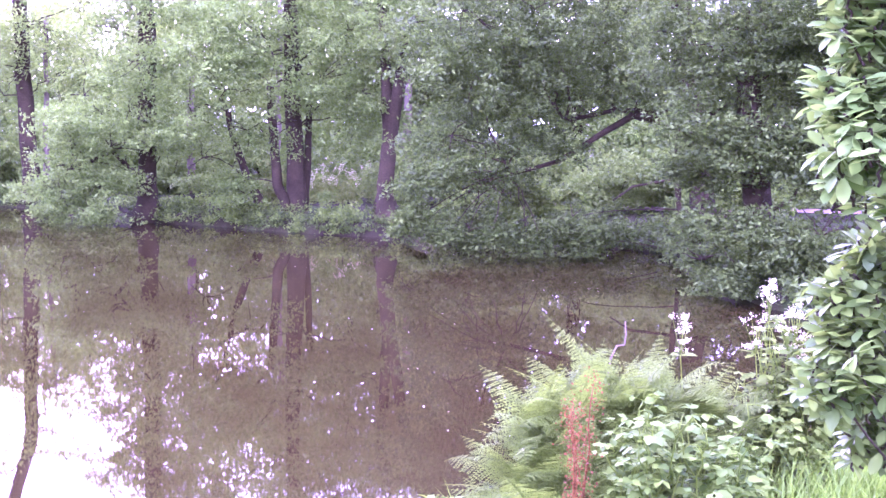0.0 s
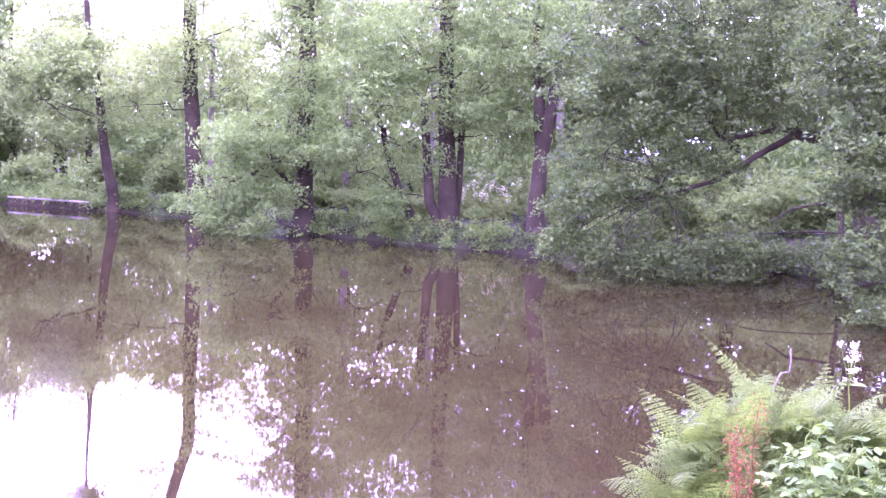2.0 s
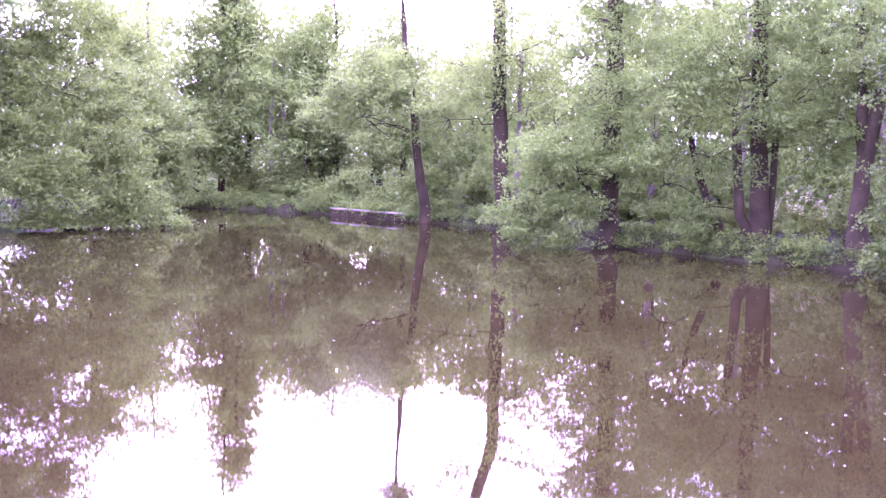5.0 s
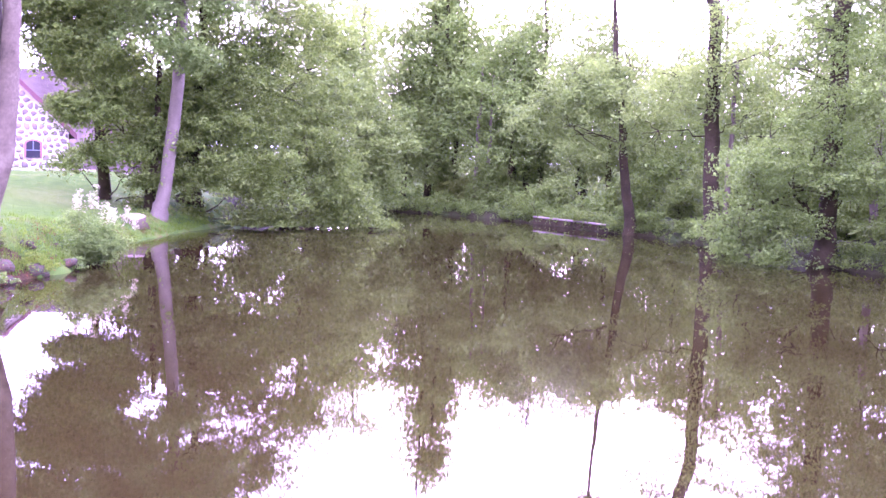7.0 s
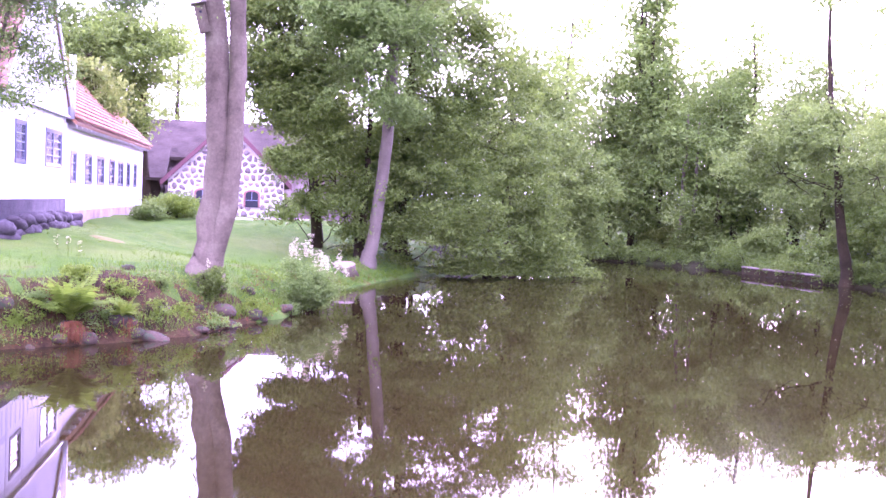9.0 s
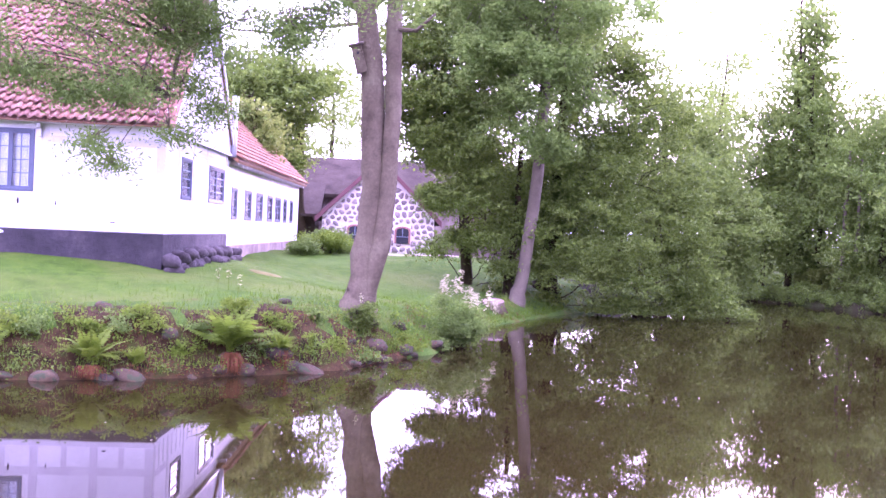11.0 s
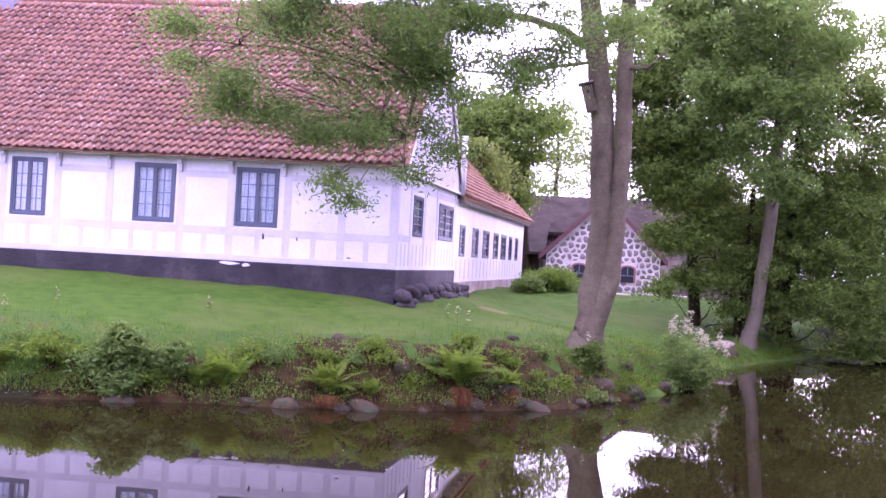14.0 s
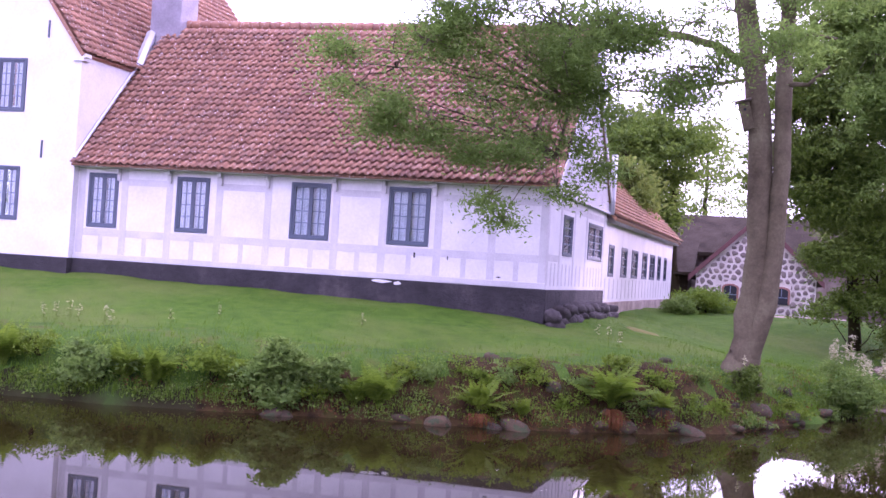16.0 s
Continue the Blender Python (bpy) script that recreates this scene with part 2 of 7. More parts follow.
def varied(name, stops, rough, scale=6.0, fine=60.0, bump=0.5, dist=0.01, spots=None):
    """Piece by piece colour, by the object and by the island, with fine relief."""
    m, n, l, b = mat(name)
    info, geo = n.new("ShaderNodeObjectInfo"), n.new("ShaderNodeNewGeometry")
    s = n.new("ShaderNodeMath")
    s.operation = "ADD"
    l.new(info.outputs["Random"], s.inputs[0])
    l.new(geo.outputs["Random Per Island"], s.inputs[1])
    fr = n.new("ShaderNodeMath")
    fr.operation = "FRACT"
    l.new(s.outputs[0], fr.inputs[0])
    col = ramp(n, l, fr.outputs[0], stops).outputs["Color"]
    tx = noise_tex(n, l, scale, 6.0, 0.7, "Object")
    g = ramp(n, l, tx.outputs["Fac"], [(0.3, (0.6, 0.6, 0.6)), (0.7, (1.2, 1.2, 1.2))]).outputs["Color"]
    col = mixed(n, l, 0.7, col, mixed(n, l, 1.0, col, g, "MULTIPLY"))
    if spots:
        sp = noise_tex(n, l, spots[0], 3.0, 0.5, "Object")
        k = ramp(n, l, sp.outputs["Fac"], [(spots[1], (0, 0, 0)), (spots[1] + 0.05, (1, 1, 1))]).outputs["Color"]
        col = mixed(n, l, k, col, spots[2])
    l.new(col, b.inputs["Base Color"])
    b.inputs["Roughness"].default_value = rough
    ft = noise_tex(n, l, fine, 6.0, 0.7)
    bumped(n, l, b, ft.outputs["Fac"], bump, dist)
    return m


M_TILE = varied("clay_pantile", [(0.0, (0.205, 0.1, 0.062)), (0.3, (0.28, 0.137, 0.078)), (0.75, (0.32, 0.16, 0.09)), (0.93, (0.235, 0.125, 0.08)), (1.0, (0.38, 0.215, 0.135))], 0.8, 1.2, 40.0, 0.4, 0.01, (17.0, 0.632, (0.66, 0.6, 0.57)))
M_TILE_OLD = varied("mossy_pantile", [(0.0, (0.21, 0.1, 0.045)), (0.5, (0.29, 0.135, 0.057)), (1.0, (0.36, 0.18, 0.08))], 0.85, 3.0, 40.0, 0.4, 0.01, (3.0, 0.6, (0.26, 0.18, 0.08)))
M_STONE = varied("granite_boulder", [(0.0, (0.15, 0.12, 0.105)), (0.5, (0.23, 0.19, 0.165)), (0.8, (0.31, 0.255, 0.22)), (1.0, (0.18, 0.15, 0.13))], 0.85, 4.0, 30.0, 0.6, 0.02)
M_ROCK = varied("bank_stone", [(0.0, (0.04, 0.024, 0.009)), (1.0, (0.105, 0.07, 0.028))], 0.95, 3.0, 14.0, 1.0, 0.05, (1.6, 0.52, (0.04, 0.055, 0.014)))


# ---- helpers for shapes ----
def mesh_of(name, verts, faces, material, smooth=False):
    me = bpy.data.meshes.new(name)
    me.from_pydata([tuple(v) for v in verts] if not isinstance(verts, np.ndarray) else verts.tolist(), [], faces if isinstance(faces, list) else faces.tolist())
    me.materials.append(material)
    if smooth:
        me.polygons.foreach_set("use_smooth", [True] * len(me.polygons))
    me.update()
    return me


def piece(name, me, parent, label=""):
    ob = new(name, me)
    ob.parent = parent
    return tagged(ob, label) if label else ob


def part(name, bm, material, parent, label="", smooth=False):
    me = bpy.data.meshes.new(name)
    bm.to_mesh(me)
    bm.free()
    me.materials.append(material)
    if smooth:
        me.polygons.foreach_set("use_smooth", [True] * len(me.polygons))
    return piece(name, me, parent, label)


def thing(name, label, category, group="", kind="", at=(0, 0, 0)):
    ob = new(name)
    ob.location = at
    ob.empty_display_size = 0.2
    return tagged(ob, label, category, group, kind)


def box(bm, x0, x1, y0, y1, z0, z1, m=None, bevel=0.0):
    made = bmesh.ops.create_cube(bm, size=1)["verts"]
    for v in made:
        v.co = Vector((x0 + (v.co.x + 0.5) * (x1 - x0), y0 + (v.co.y + 0.5) * (y1 - y0), z0 + (v.co.z + 0.5) * (z1 - z0)))
    if bevel:
        edges = list({e for v in made for e in v.link_edges})
        out = bmesh.ops.bevel(bm, geom=edges, offset=bevel, segments=1, affect="EDGES")
        made = list({v for f in out["faces"] for v in f.verts} | {v for v in made if v.is_valid})
    if m is not None:
        for v in made:
            v.co = m @ v.co
    return made


def tube_data(points, radii, sides=8, wob=0.0, seed=0):
    """Rings round a bent line: vertices and faces."""
    rnd = random.Random(seed)
    pts = [Vector(p) for p in points]
    vs, fs = [], []
    ref = Vector((0.31, 0.95, 0.07))
    for i, p in enumerate(pts):
        d = (pts[min(i + 1, len(pts) - 1)] - pts[max(i - 1, 0)]).normalized()
        a = d.cross(ref).normalized() if abs(d.dot(ref)) < 0.95 else d.cross(Vector((1, 0, 0))).normalized()
        b = d.cross(a)
        for k in range(sides):
            t = 2 * math.pi * k / sides
            r = radii[i] * (1 + wob * (rnd.random() - 0.5))
            vs.append(p + a * (r * math.cos(t)) + b * (r * math.sin(t)))
    for i in range(len(pts) - 1):
        for k in range(sides):
            q = (k + 1) % sides
            fs.append((i * sides + k, i * sides + q, (i + 1) * sides + q, (i + 1) * sides + k))
    fs.append(tuple(reversed(range(sides))))
    fs.append(tuple((len(pts) - 1) * sides + k for k in range(sides)))
    return vs, fs


def joined(pairs):
    vs, fs = [], []
    for v, f in pairs:
        o = len(vs)
        vs += list(v)
        fs += [tuple(i + o for i in q) for q in f]
    return vs, fs


def bend(a, b, n=6, sag=0.0, wob=0.1, seed=0):
    """A crooked line from a to b."""
    rnd = random.Random(seed)
    a, b = Vector(a), Vector(b)
    out = []
    for i in range(n + 1):
        t = i / n
        p = a.lerp(b, t)
        p.z += sag * 4 * t * (1 - t)
        if 0 < i < n:
            p += Vector((rnd.uniform(-1, 1), rnd.uniform(-1, 1), rnd.uniform(-0.6, 0.6))) * wob
        out.append(p)
    return out


def taper(r0, r1, n):
    return [r0 + (r1 - r0) * i / n for i in range(n + 1)]


def leaf_mesh(name, pos, size, material, rng, up=0.6, droop=0.3, wide=0.55):
    """One small folded blade at every place; up: how far the blades lie flat."""
    n = len(pos)
    nor = rng.normal(size=(n, 3)) * (1 - up) + np.array([0, 0, up * 1.2])
    nor /= np.linalg.norm(nor, axis=1, keepdims=True)
    d = rng.normal(size=(n, 3))
    d[:, 2] -= droop
    d -= nor * (d * nor).sum(1, keepdims=True)
    d /= np.linalg.norm(d, axis=1, keepdims=True) + 1e-9
    s = np.cross(nor, d)
    L = (size * rng.uniform(0.65, 1.3, n))[:, None]
    v = np.empty((n, 4, 3))
    v[:, 0] = pos - d * L * 0.5
    v[:, 1] = pos + s * L * wide * 0.5 + nor * L * 0.08
    v[:, 2] = pos + d * L * 0.5 - nor * L * 0.06
    v[:, 3] = pos - s * L * wide * 0.5 + nor * L * 0.08
    f = np.arange(4 * n).reshape(n, 4)
    return mesh_of(name, v.reshape(-1, 3), f, material)


def crown_points(lobes, clusters, per, spread, rng, flat=0.45, shell=0.45, tiers=12):
    """Leaf places over ellipsoid lobes (x, y, z, rx, ry, rz): flat boughs, twigs on the boughs, leaves on the twigs."""
    lobes = np.array(lobes, float)
    wgt = (lobes[:, 3] * lobes[:, 4] * lobes[:, 5]) ** (2 / 3)
    nb = max(len(lobes), clusters // tiers)
    pick = np.concatenate([np.arange(len(lobes)), rng.choice(len(lobes), nb - len(lobes), p=wgt / wgt.sum())])
    u = rng.normal(size=(nb, 3))
    u /= np.linalg.norm(u, axis=1, keepdims=True)
    r = 1 - shell * rng.random(nb) ** 1.3
    b = lobes[pick, :3] + u * r[:, None] * lobes[pick, 3:] * 0.92
    # twigs spread in a flat, drooping fan round each bough
    k = np.maximum(2, (clusters / nb * rng.uniform(0.5, 1.5, nb)).astype(int))
    fan = np.repeat(np.minimum(0.42 * lobes[pick, 3], 1.1), k)[:, None]
    w = rng.normal(size=(k.sum(), 3)) * fan * np.array([1, 1, 0.5])
    w[:, 2] -= 0.3 * np.hypot(w[:, 0], w[:, 1])
    c = np.repeat(b, k, axis=0) + w
    m = (per * rng.uniform(0.4, 1.6, len(c))).astype(int)
    off = rng.normal(size=(m.sum(), 3)) * np.repeat(spread * rng.uniform(0.6, 1.4, len(c)), m)[:, None] * np.array([1, 1, flat])
    out = np.repeat(c, m, axis=0) + off
    out[:, 2] -= 0.25 * np.hypot(off[:, 0], off[:, 1])
    return out


# ---- the ground, one sheet, and the pond ----
SHORE = [(-40, -60), (-31, -28), (-27.5, -13), (-25, -5), (-23.4, -1.5), (-22.3, 0.55), (-21.6, 2.6), (-21.0, 4.6), (-20.3, 6.5), (-19.8, 8.4),
         (-19.6, 10.5), (-19.7, 12.3), (-20.8, 14.2), (-21.5, 16), (-22.8, 17.8), (-26.2, 21.2), (-29.3, 26.6), (-30.8, 29.8), (-33.5, 36), (-36.5, 45), (-37.6, 48.6),
         (-33.0, 49.4), (-26.6, 47.4), (-21.2, 44.6), (-18.4, 43.9), (-15.3, 41.6), (-9.7, 36), (-6.8, 34.5), (-4.8, 33), (-1.4, 31.3),
         (0.5, 29.6), (4.9, 29.0), (5.9, 27.8), (5.7, 25), (5.5, 21), (6.2, 17.5), (8.2, 13.5), (5.5, 9.0), (2.6, 6.9), (0.6, 6.0), (-0.6, 5.6), (-3, 5.0), (-6, 3), (-9, -4), (-11, -15), (-12, -60)]


def shore_distance(x, y):
    """Metres from the water's edge: above zero on land."""
    q = np.stack([x, y], -1)
    best, inside = np.full(x.shape, 1e9), np.zeros(x.shape, bool)
    for (ax, ay), (bx, by) in zip(SHORE, SHORE[1:] + SHORE[:1]):
        a, e = np.array([ax, ay]), np.array([bx - ax, by - ay])
        t = np.clip(((q - a) @ e) / (e @ e), 0, 1)
        best = np.minimum(best, np.linalg.norm(q - a - t[..., None] * e, axis=-1))
        cross = ((ay > y) != (by > y)) & (x < (bx - ax) * (y - ay) / (by - ay + 1e-12) + ax)
        inside ^= cross
    return np.where(inside, -best, best)


def smooth01(v, a, b):
    t = np.clip((v - a) / (b - a), 0, 1)
    return t * t * (3 - 2 * t)


def wave(x, y):
    return np.sin(x * 0.9 + 1.3 * np.sin(y * 0.37)) * np.cos(y * 0.8 + 1.1 * np.sin(x * 0.43)) + 0.5 * np.sin(x * 2.3 + y * 1.7) * np.cos(y * 2.9 - x)


def ground_z(x, y):
    x, y = np.asarray(x, float), np.asarray(y, float)
    s = shore_distance(x, y)
    # house side: a low bank, then lawn that climbs to the house
    lawn = 0.26 * smooth01(s, -0.12, 0.2) + 0.82 * smooth01(s, 0.1, 1.3) + np.clip(s - 0.95, 0, 11) * 0.125
    along = (x + 26.3) * 0.5375 + (y - 11.18) * 0.8433
    deep = (x + 26.3) * -0.7944 + (y - 11.18) * 0.6074
    cap = 2.36 - 0.52 * smooth01(along, -4.5, 0.8) + 0.08 * smooth01(along, -1, 2) * smooth01(deep, 2, 8) - 0.12 * smooth01(along, -1, 2) * smooth01(deep, 10, 22)
    lawn = np.minimum(lawn, cap) + 0.04 * wave(x * 0.6, y * 0.6)
    tip = smooth01(np.hypot(x + 29, y - 24), 2.5, 11)
    lawn = lawn * (0.55 + 0.45 * tip)
    far = 0.36 * smooth01(s, -0.12, 0.25) + 0.2 * smooth01(s, 0.5, 2.0) + np.clip(s - 0.5, 0, 40) * 0.035
    near = 1.32 * smooth01(s, -0.3, 1.7)
    house = smooth01(-x, 13, 17) * (1 - smooth01(y, 32, 40))
    close = 1 - smooth01(np.hypot(x, y), 11, 15)
    z = far * (1 - house) + lawn * house
    z = z * (1 - close) + near * close
    bed = -0.8 * smooth01(-s, 0, 2.5) - 0.08
    z = np.where(s > 0, z, np.where(s > -0.12, z, bed))
    return z + 0.035 * wave(x, y) * smooth01(s, 0, 2) + 0.05 * wave(x * 2.1, y * 2.3) * smooth01(s, -0.3, 0.2) * (1 - smooth01(s, 1.0, 2.0))


def spread(lo, hi, step, far):
    a = list(np.arange(lo, hi, step))
    up, down, k = [hi], [lo], step
    while up[-1] < far:
        k *= 1.35
        up.append(up[-1] + k)
        down.append(down[-1] - k)
    return np.array(down[:0:-1] + a + up)


gx, gy = spread(-46.0, 13.0, 0.27, 1600), spread(-12.0, 57.0, 0.27, 1600)
GX, GY = np.meshgrid(gx, gy)
GZ = ground_z(GX.ravel(), GY.ravel())
gi = np.arange(len(gx) * len(gy)).reshape(len(gy), len(gx))
gf = np.stack([gi[:-1, :-1], gi[:-1, 1:], gi[1:, 1:], gi[1:, :-1]], -1).reshape(-1, 4)
ground_me = mesh_of("ground", np.stack([GX.ravel(), GY.ravel(), GZ], -1), gf, M_GROUND, True)
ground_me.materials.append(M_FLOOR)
fc = np.stack([GX.ravel(), GY.ravel()], -1)[gf[:, 0]]
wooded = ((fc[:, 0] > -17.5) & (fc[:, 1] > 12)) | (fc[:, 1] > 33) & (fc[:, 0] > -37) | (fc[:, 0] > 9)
ground_me.materials.append(M_ROUGH)
ground_me.materials.append(M_SOIL)
fs_ = shore_distance(fc[:, 0], fc[:, 1])
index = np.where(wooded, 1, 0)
index = np.where(~wooded & (fs_ < 2.4 + 0.5 * wave(fc[:, 0] * 0.8, fc[:, 1] * 0.8)), 2, index)
bare = 0.5 + 0.95 * smooth01(fc[:, 1], 2.5, 8.0) * (1 - smooth01(fc[:, 1], 13.6, 15.0)) * (fc[:, 0] < -15) * (1 + 0.8 * wave(fc[:, 0] * 1.6, fc[:, 1] * 1.6))
# left end gets the dark floor colour in place of shadow at the waterline
index = np.where(~wooded & (fs_ < bare) & (fc[:, 1] < 14.8), np.where(fc[:, 1] < 2.0, 1, 3), index)
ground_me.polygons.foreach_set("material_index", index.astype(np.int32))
tagged(new("ground", ground_me), "mown green lawn and woodland floor with bare earthy banks", "ground", kind="structure")
wx, wy = np.meshgrid(np.linspace(-60, 14, 38), np.linspace(-62, 60, 62))
wi = np.arange(wx.size).reshape(wx.shape)
wf = np.stack([wi[:-1, :-1], wi[:-1, 1:], wi[1:, 1:], wi[1:, :-1]], -1).reshape(-1, 4)
tagged(new("water", mesh_of("water", np.stack([wx.ravel(), wy.ravel(), 0 * wx.ravel()], -1), wf, M_WATER, True)), "still brown pond water mirroring trees and bright sky", "water", kind="structure")


def gz(x, y):
    return float(ground_z(np.array([x]), np.array([y]))[0])


# ---- the half-timbered house, in its own skewed axes: x along the front (0 at the corner), y back along the gable ----
HC = (-26.3, 11.18, 0.0)
HM = Matrix(((math.cos(radians(57.48)), math.cos(radians(142.6)), 0, 0), (math.sin(radians(57.48)), math.sin(radians(142.6)), 0, 0), (0, 0, 1, 0), (0, 0, 0, 1)))
EAVE, RIDGE, MID, DEEP, LEFT = 5.25, 10.25, 4.2, 8.5, -13.55
WINDOWS = [(-13.2, -12.26), (-10.46, -9.47), (-7.06, -5.93), (-4.3, -3.15)]
house = thing("half_timbered_house", "long white half-timbered house with red pantile roof and black plinth", "house", at=HC)


def slab(parent, name, material, boxes, label="", bevel=0.0, m=HM):
    bm = bmesh.new()
    for b in boxes:
        box(bm, *b, m=m, bevel=bevel)
    bm.normal_update()
    return part(name, bm, material, parent, label)


# front wall with four openings
zt, zb, z0, z1 = 5.06, 3.52, 2.6, 5.34
cuts = [LEFT] + [v for w in WINDOWS for v in w] + [0.0]
front = [(LEFT, 0, 0, 0.3, z0, zb), (LEFT, 0, 0, 0.3, zt, z1)]
front += [(cuts[i], cuts[i + 1], 0, 0.3, zb, zt) for i in range(0, len(cuts), 2)]
for b_ in front:
    slab(house, "wall_panel", M_WALL, [b_], "limewashed white plaster panel")
slab(house, "wall_back", M_WALL, [(LEFT, 0, DEEP - 0.3, DEEP, z0, z1)])
# unseen inner walls and ceiling, added to keep daylight out of the windows
slab(house, "unseen_partition", M_WALL, [(LEFT, -0.3, 2.4, 2.5, z0, z1), (-3.2, -3.1, 2.5, DEEP - 0.3, z0, z1), (LEFT, -0.3, 0.3, DEEP - 0.3, z1, z1 + 0.1)])
slab(house, "plinth", M_TAR, [(LEFT, 0.05, -0.07, 0.28, 1.3, z0 - 0.004)], "black tarred plinth", 0.02)
slab(house, "sill_ledge", M_BEAM, [(LEFT, 0.03, -0.05, -0.004, z0, z0 + 0.16)], "pale sill beam", 0.01)


def window(parent, x0, x1, zlo, zhi, face, cols, rows, axis="x", sash=2, frame_m=M_FRAME, curtain=True, depth=0.05):
    """A casement window set into a wall: frame, two sashes with bars, panes, curtain behind. face: where the wall's face lies."""
    w = piece("window", None, parent)
    w.empty_display_size = 0.2

    def b(a0, a1, d0, d1, c0, c1):
        return (a0, a1, face + d0, face + d1, c0, c1) if axis == "x" else (face - d1, face - d0, a0, a1, c0, c1)

    t, p = 0.075, -0.025
    slab(w, "frame", frame_m, [b(x0, x0 + t, p, 0.1, zlo, zhi), b(x1 - t, x1, p, 0.1, zlo, zhi), b(x0 + t, x1 - t, p, 0.1, zhi - t, zhi), b(x0 + t, x1 - t, p, 0.1, zlo, zlo + t)], "", 0.008)
    inner = (x1 - x0 - 2 * t) / sash
    for k in range(sash):
        a, e = x0 + t + k * inner, x0 + t + (k + 1) * inner
        s = 0.05 if sash > 1 else 0.04
        slab(w, "sash", frame_m, [b(a + 0.002, a + s, 0, 0.06, zlo + t, zhi - t), b(e - s, e - 0.002, 0, 0.06, zlo + t, zhi - t), b(a + s, e - s, 0, 0.06, zhi - t - s, zhi - t), b(a + s, e - s, 0, 0.06, zlo + t, zlo + t + s)])
        hz = (zhi - zlo - 2 * t - 2 * s) / rows
        hx = (e - a - 2 * s) / cols
        bars = [b(a + s, e - s, 0.012, 0.045, zlo + t + s + r * hz - 0.013, zlo + t + s + r * hz + 0.013) for r in range(1, rows)]
        bars += [b(a + s + c * hx - 0.011, a + s + c * hx + 0.011, 0.008, 0.041, zlo + t + s, zhi - t - s) for c in range(1, cols)]
        for b_ in bars:
            slab(w, "glazing_bar", M_BAR, [b_])
        for r in range(rows):
            for c in range(cols):
                slab(w, "pane", M_GLASS, [b(a + s + c * hx + 0.004, a + s + (c + 1) * hx - 0.004, 0.026, 0.032, zlo + t + s + r * hz + 0.004, zlo + t + s + (r + 1) * hz - 0.004)])
    if curtain:
        bm = bmesh.new()
        n = 26
        for i in range(n + 1):
            a = x0 + t + (x1 - x0 - 2 * t) * i / n
            d = 0.09 + 0.012 * math.sin(i * 1.7)
            lo, hi = b(a, a, d, d, zlo + 0.06, zhi - 0.06), 0
            bm.verts.new(HM @ Vector((lo[0], lo[2], lo[4])))
            bm.verts.new(HM @ Vector((lo[0], lo[2], lo[5])))
        bm.verts.ensure_lookup_table()
        for i in range(n):
            if abs(i - n / 2) > 2.5:
                bm.faces.new([bm.verts[k] for k in (2 * i, 2 * i + 2, 2 * i + 3, 2 * i + 1)])
        part("curtain", bm, M_CURTAIN, w, "pale net curtain")
    return w


def make_glass():
    m, n, l, b = mat("window_glass")
    b.inputs["Base Color"].default_value = (0.85, 0.9, 0.95, 1)
    b.inputs["Roughness"].default_value = 0.03
    b.inputs["Transmission Weight"].default_value = 0.92
    b.inputs["IOR"].default_value = 1.45
    return m


M_GLASS = make_glass()
for x0, x1 in WINDOWS:
    window(house, x0, x1, zb, zt, 0.0, 2, 4)

# timber framing, a touch proud of the panels
posts = [-13.4, -12.06, -10.67, -9.16, -7.72, -5.76, -4.42, -2.9, -1.45, -0.1]
for i, x in enumerate(posts):
    slab(house, "post", M_BEAM, [(x - 0.1, x + 0.1, -0.008, -0.001, z0 + 0.165, EAVE - 0.02)], bevel=0.002)
for a, e in zip(posts, posts[1:]):
    slab(house, "rail", M_BEAM, [(a + 0.103, e - 0.103, -0.007, -0.001, 3.27, 3.47)], bevel=0.002)
    k = max(1, round((e - a) / 0.75) - 1)
    for j in range(k):
        m = a + (e - a) * (j + 1) / (k + 1)
        slab(house, "stud", M_BEAM, [(m - 0.07, m + 0.07, -0.006, -0.001, z0 + 0.165, 3.267)], bevel=0.002)
    if not any(a < (w[0] + w[1]) / 2 < e for w in WINDOWS):
        slab(house, "rail", M_BEAM, [(a + 0.103, e - 0.103, -0.007, -0.001, 4.74, 4.92)], bevel=0.002)
for x in (-12.22, -10.65, -9.11, -7.73, -5.78, -4.4, -3.01, -0.08):
    slab(house, "bracket", M_BEAM, [(x - 0.05, x + 0.05, -0.2, -0.01, 5.08, 5.2), (x - 0.045, x + 0.045, -0.1, -0.011, 4.86, 5.078)], "", 0.01)
slab(house, "eave_board", M_BEAM, [(LEFT, 0.2, -0.34, 0.0, 5.205, 5.245)])

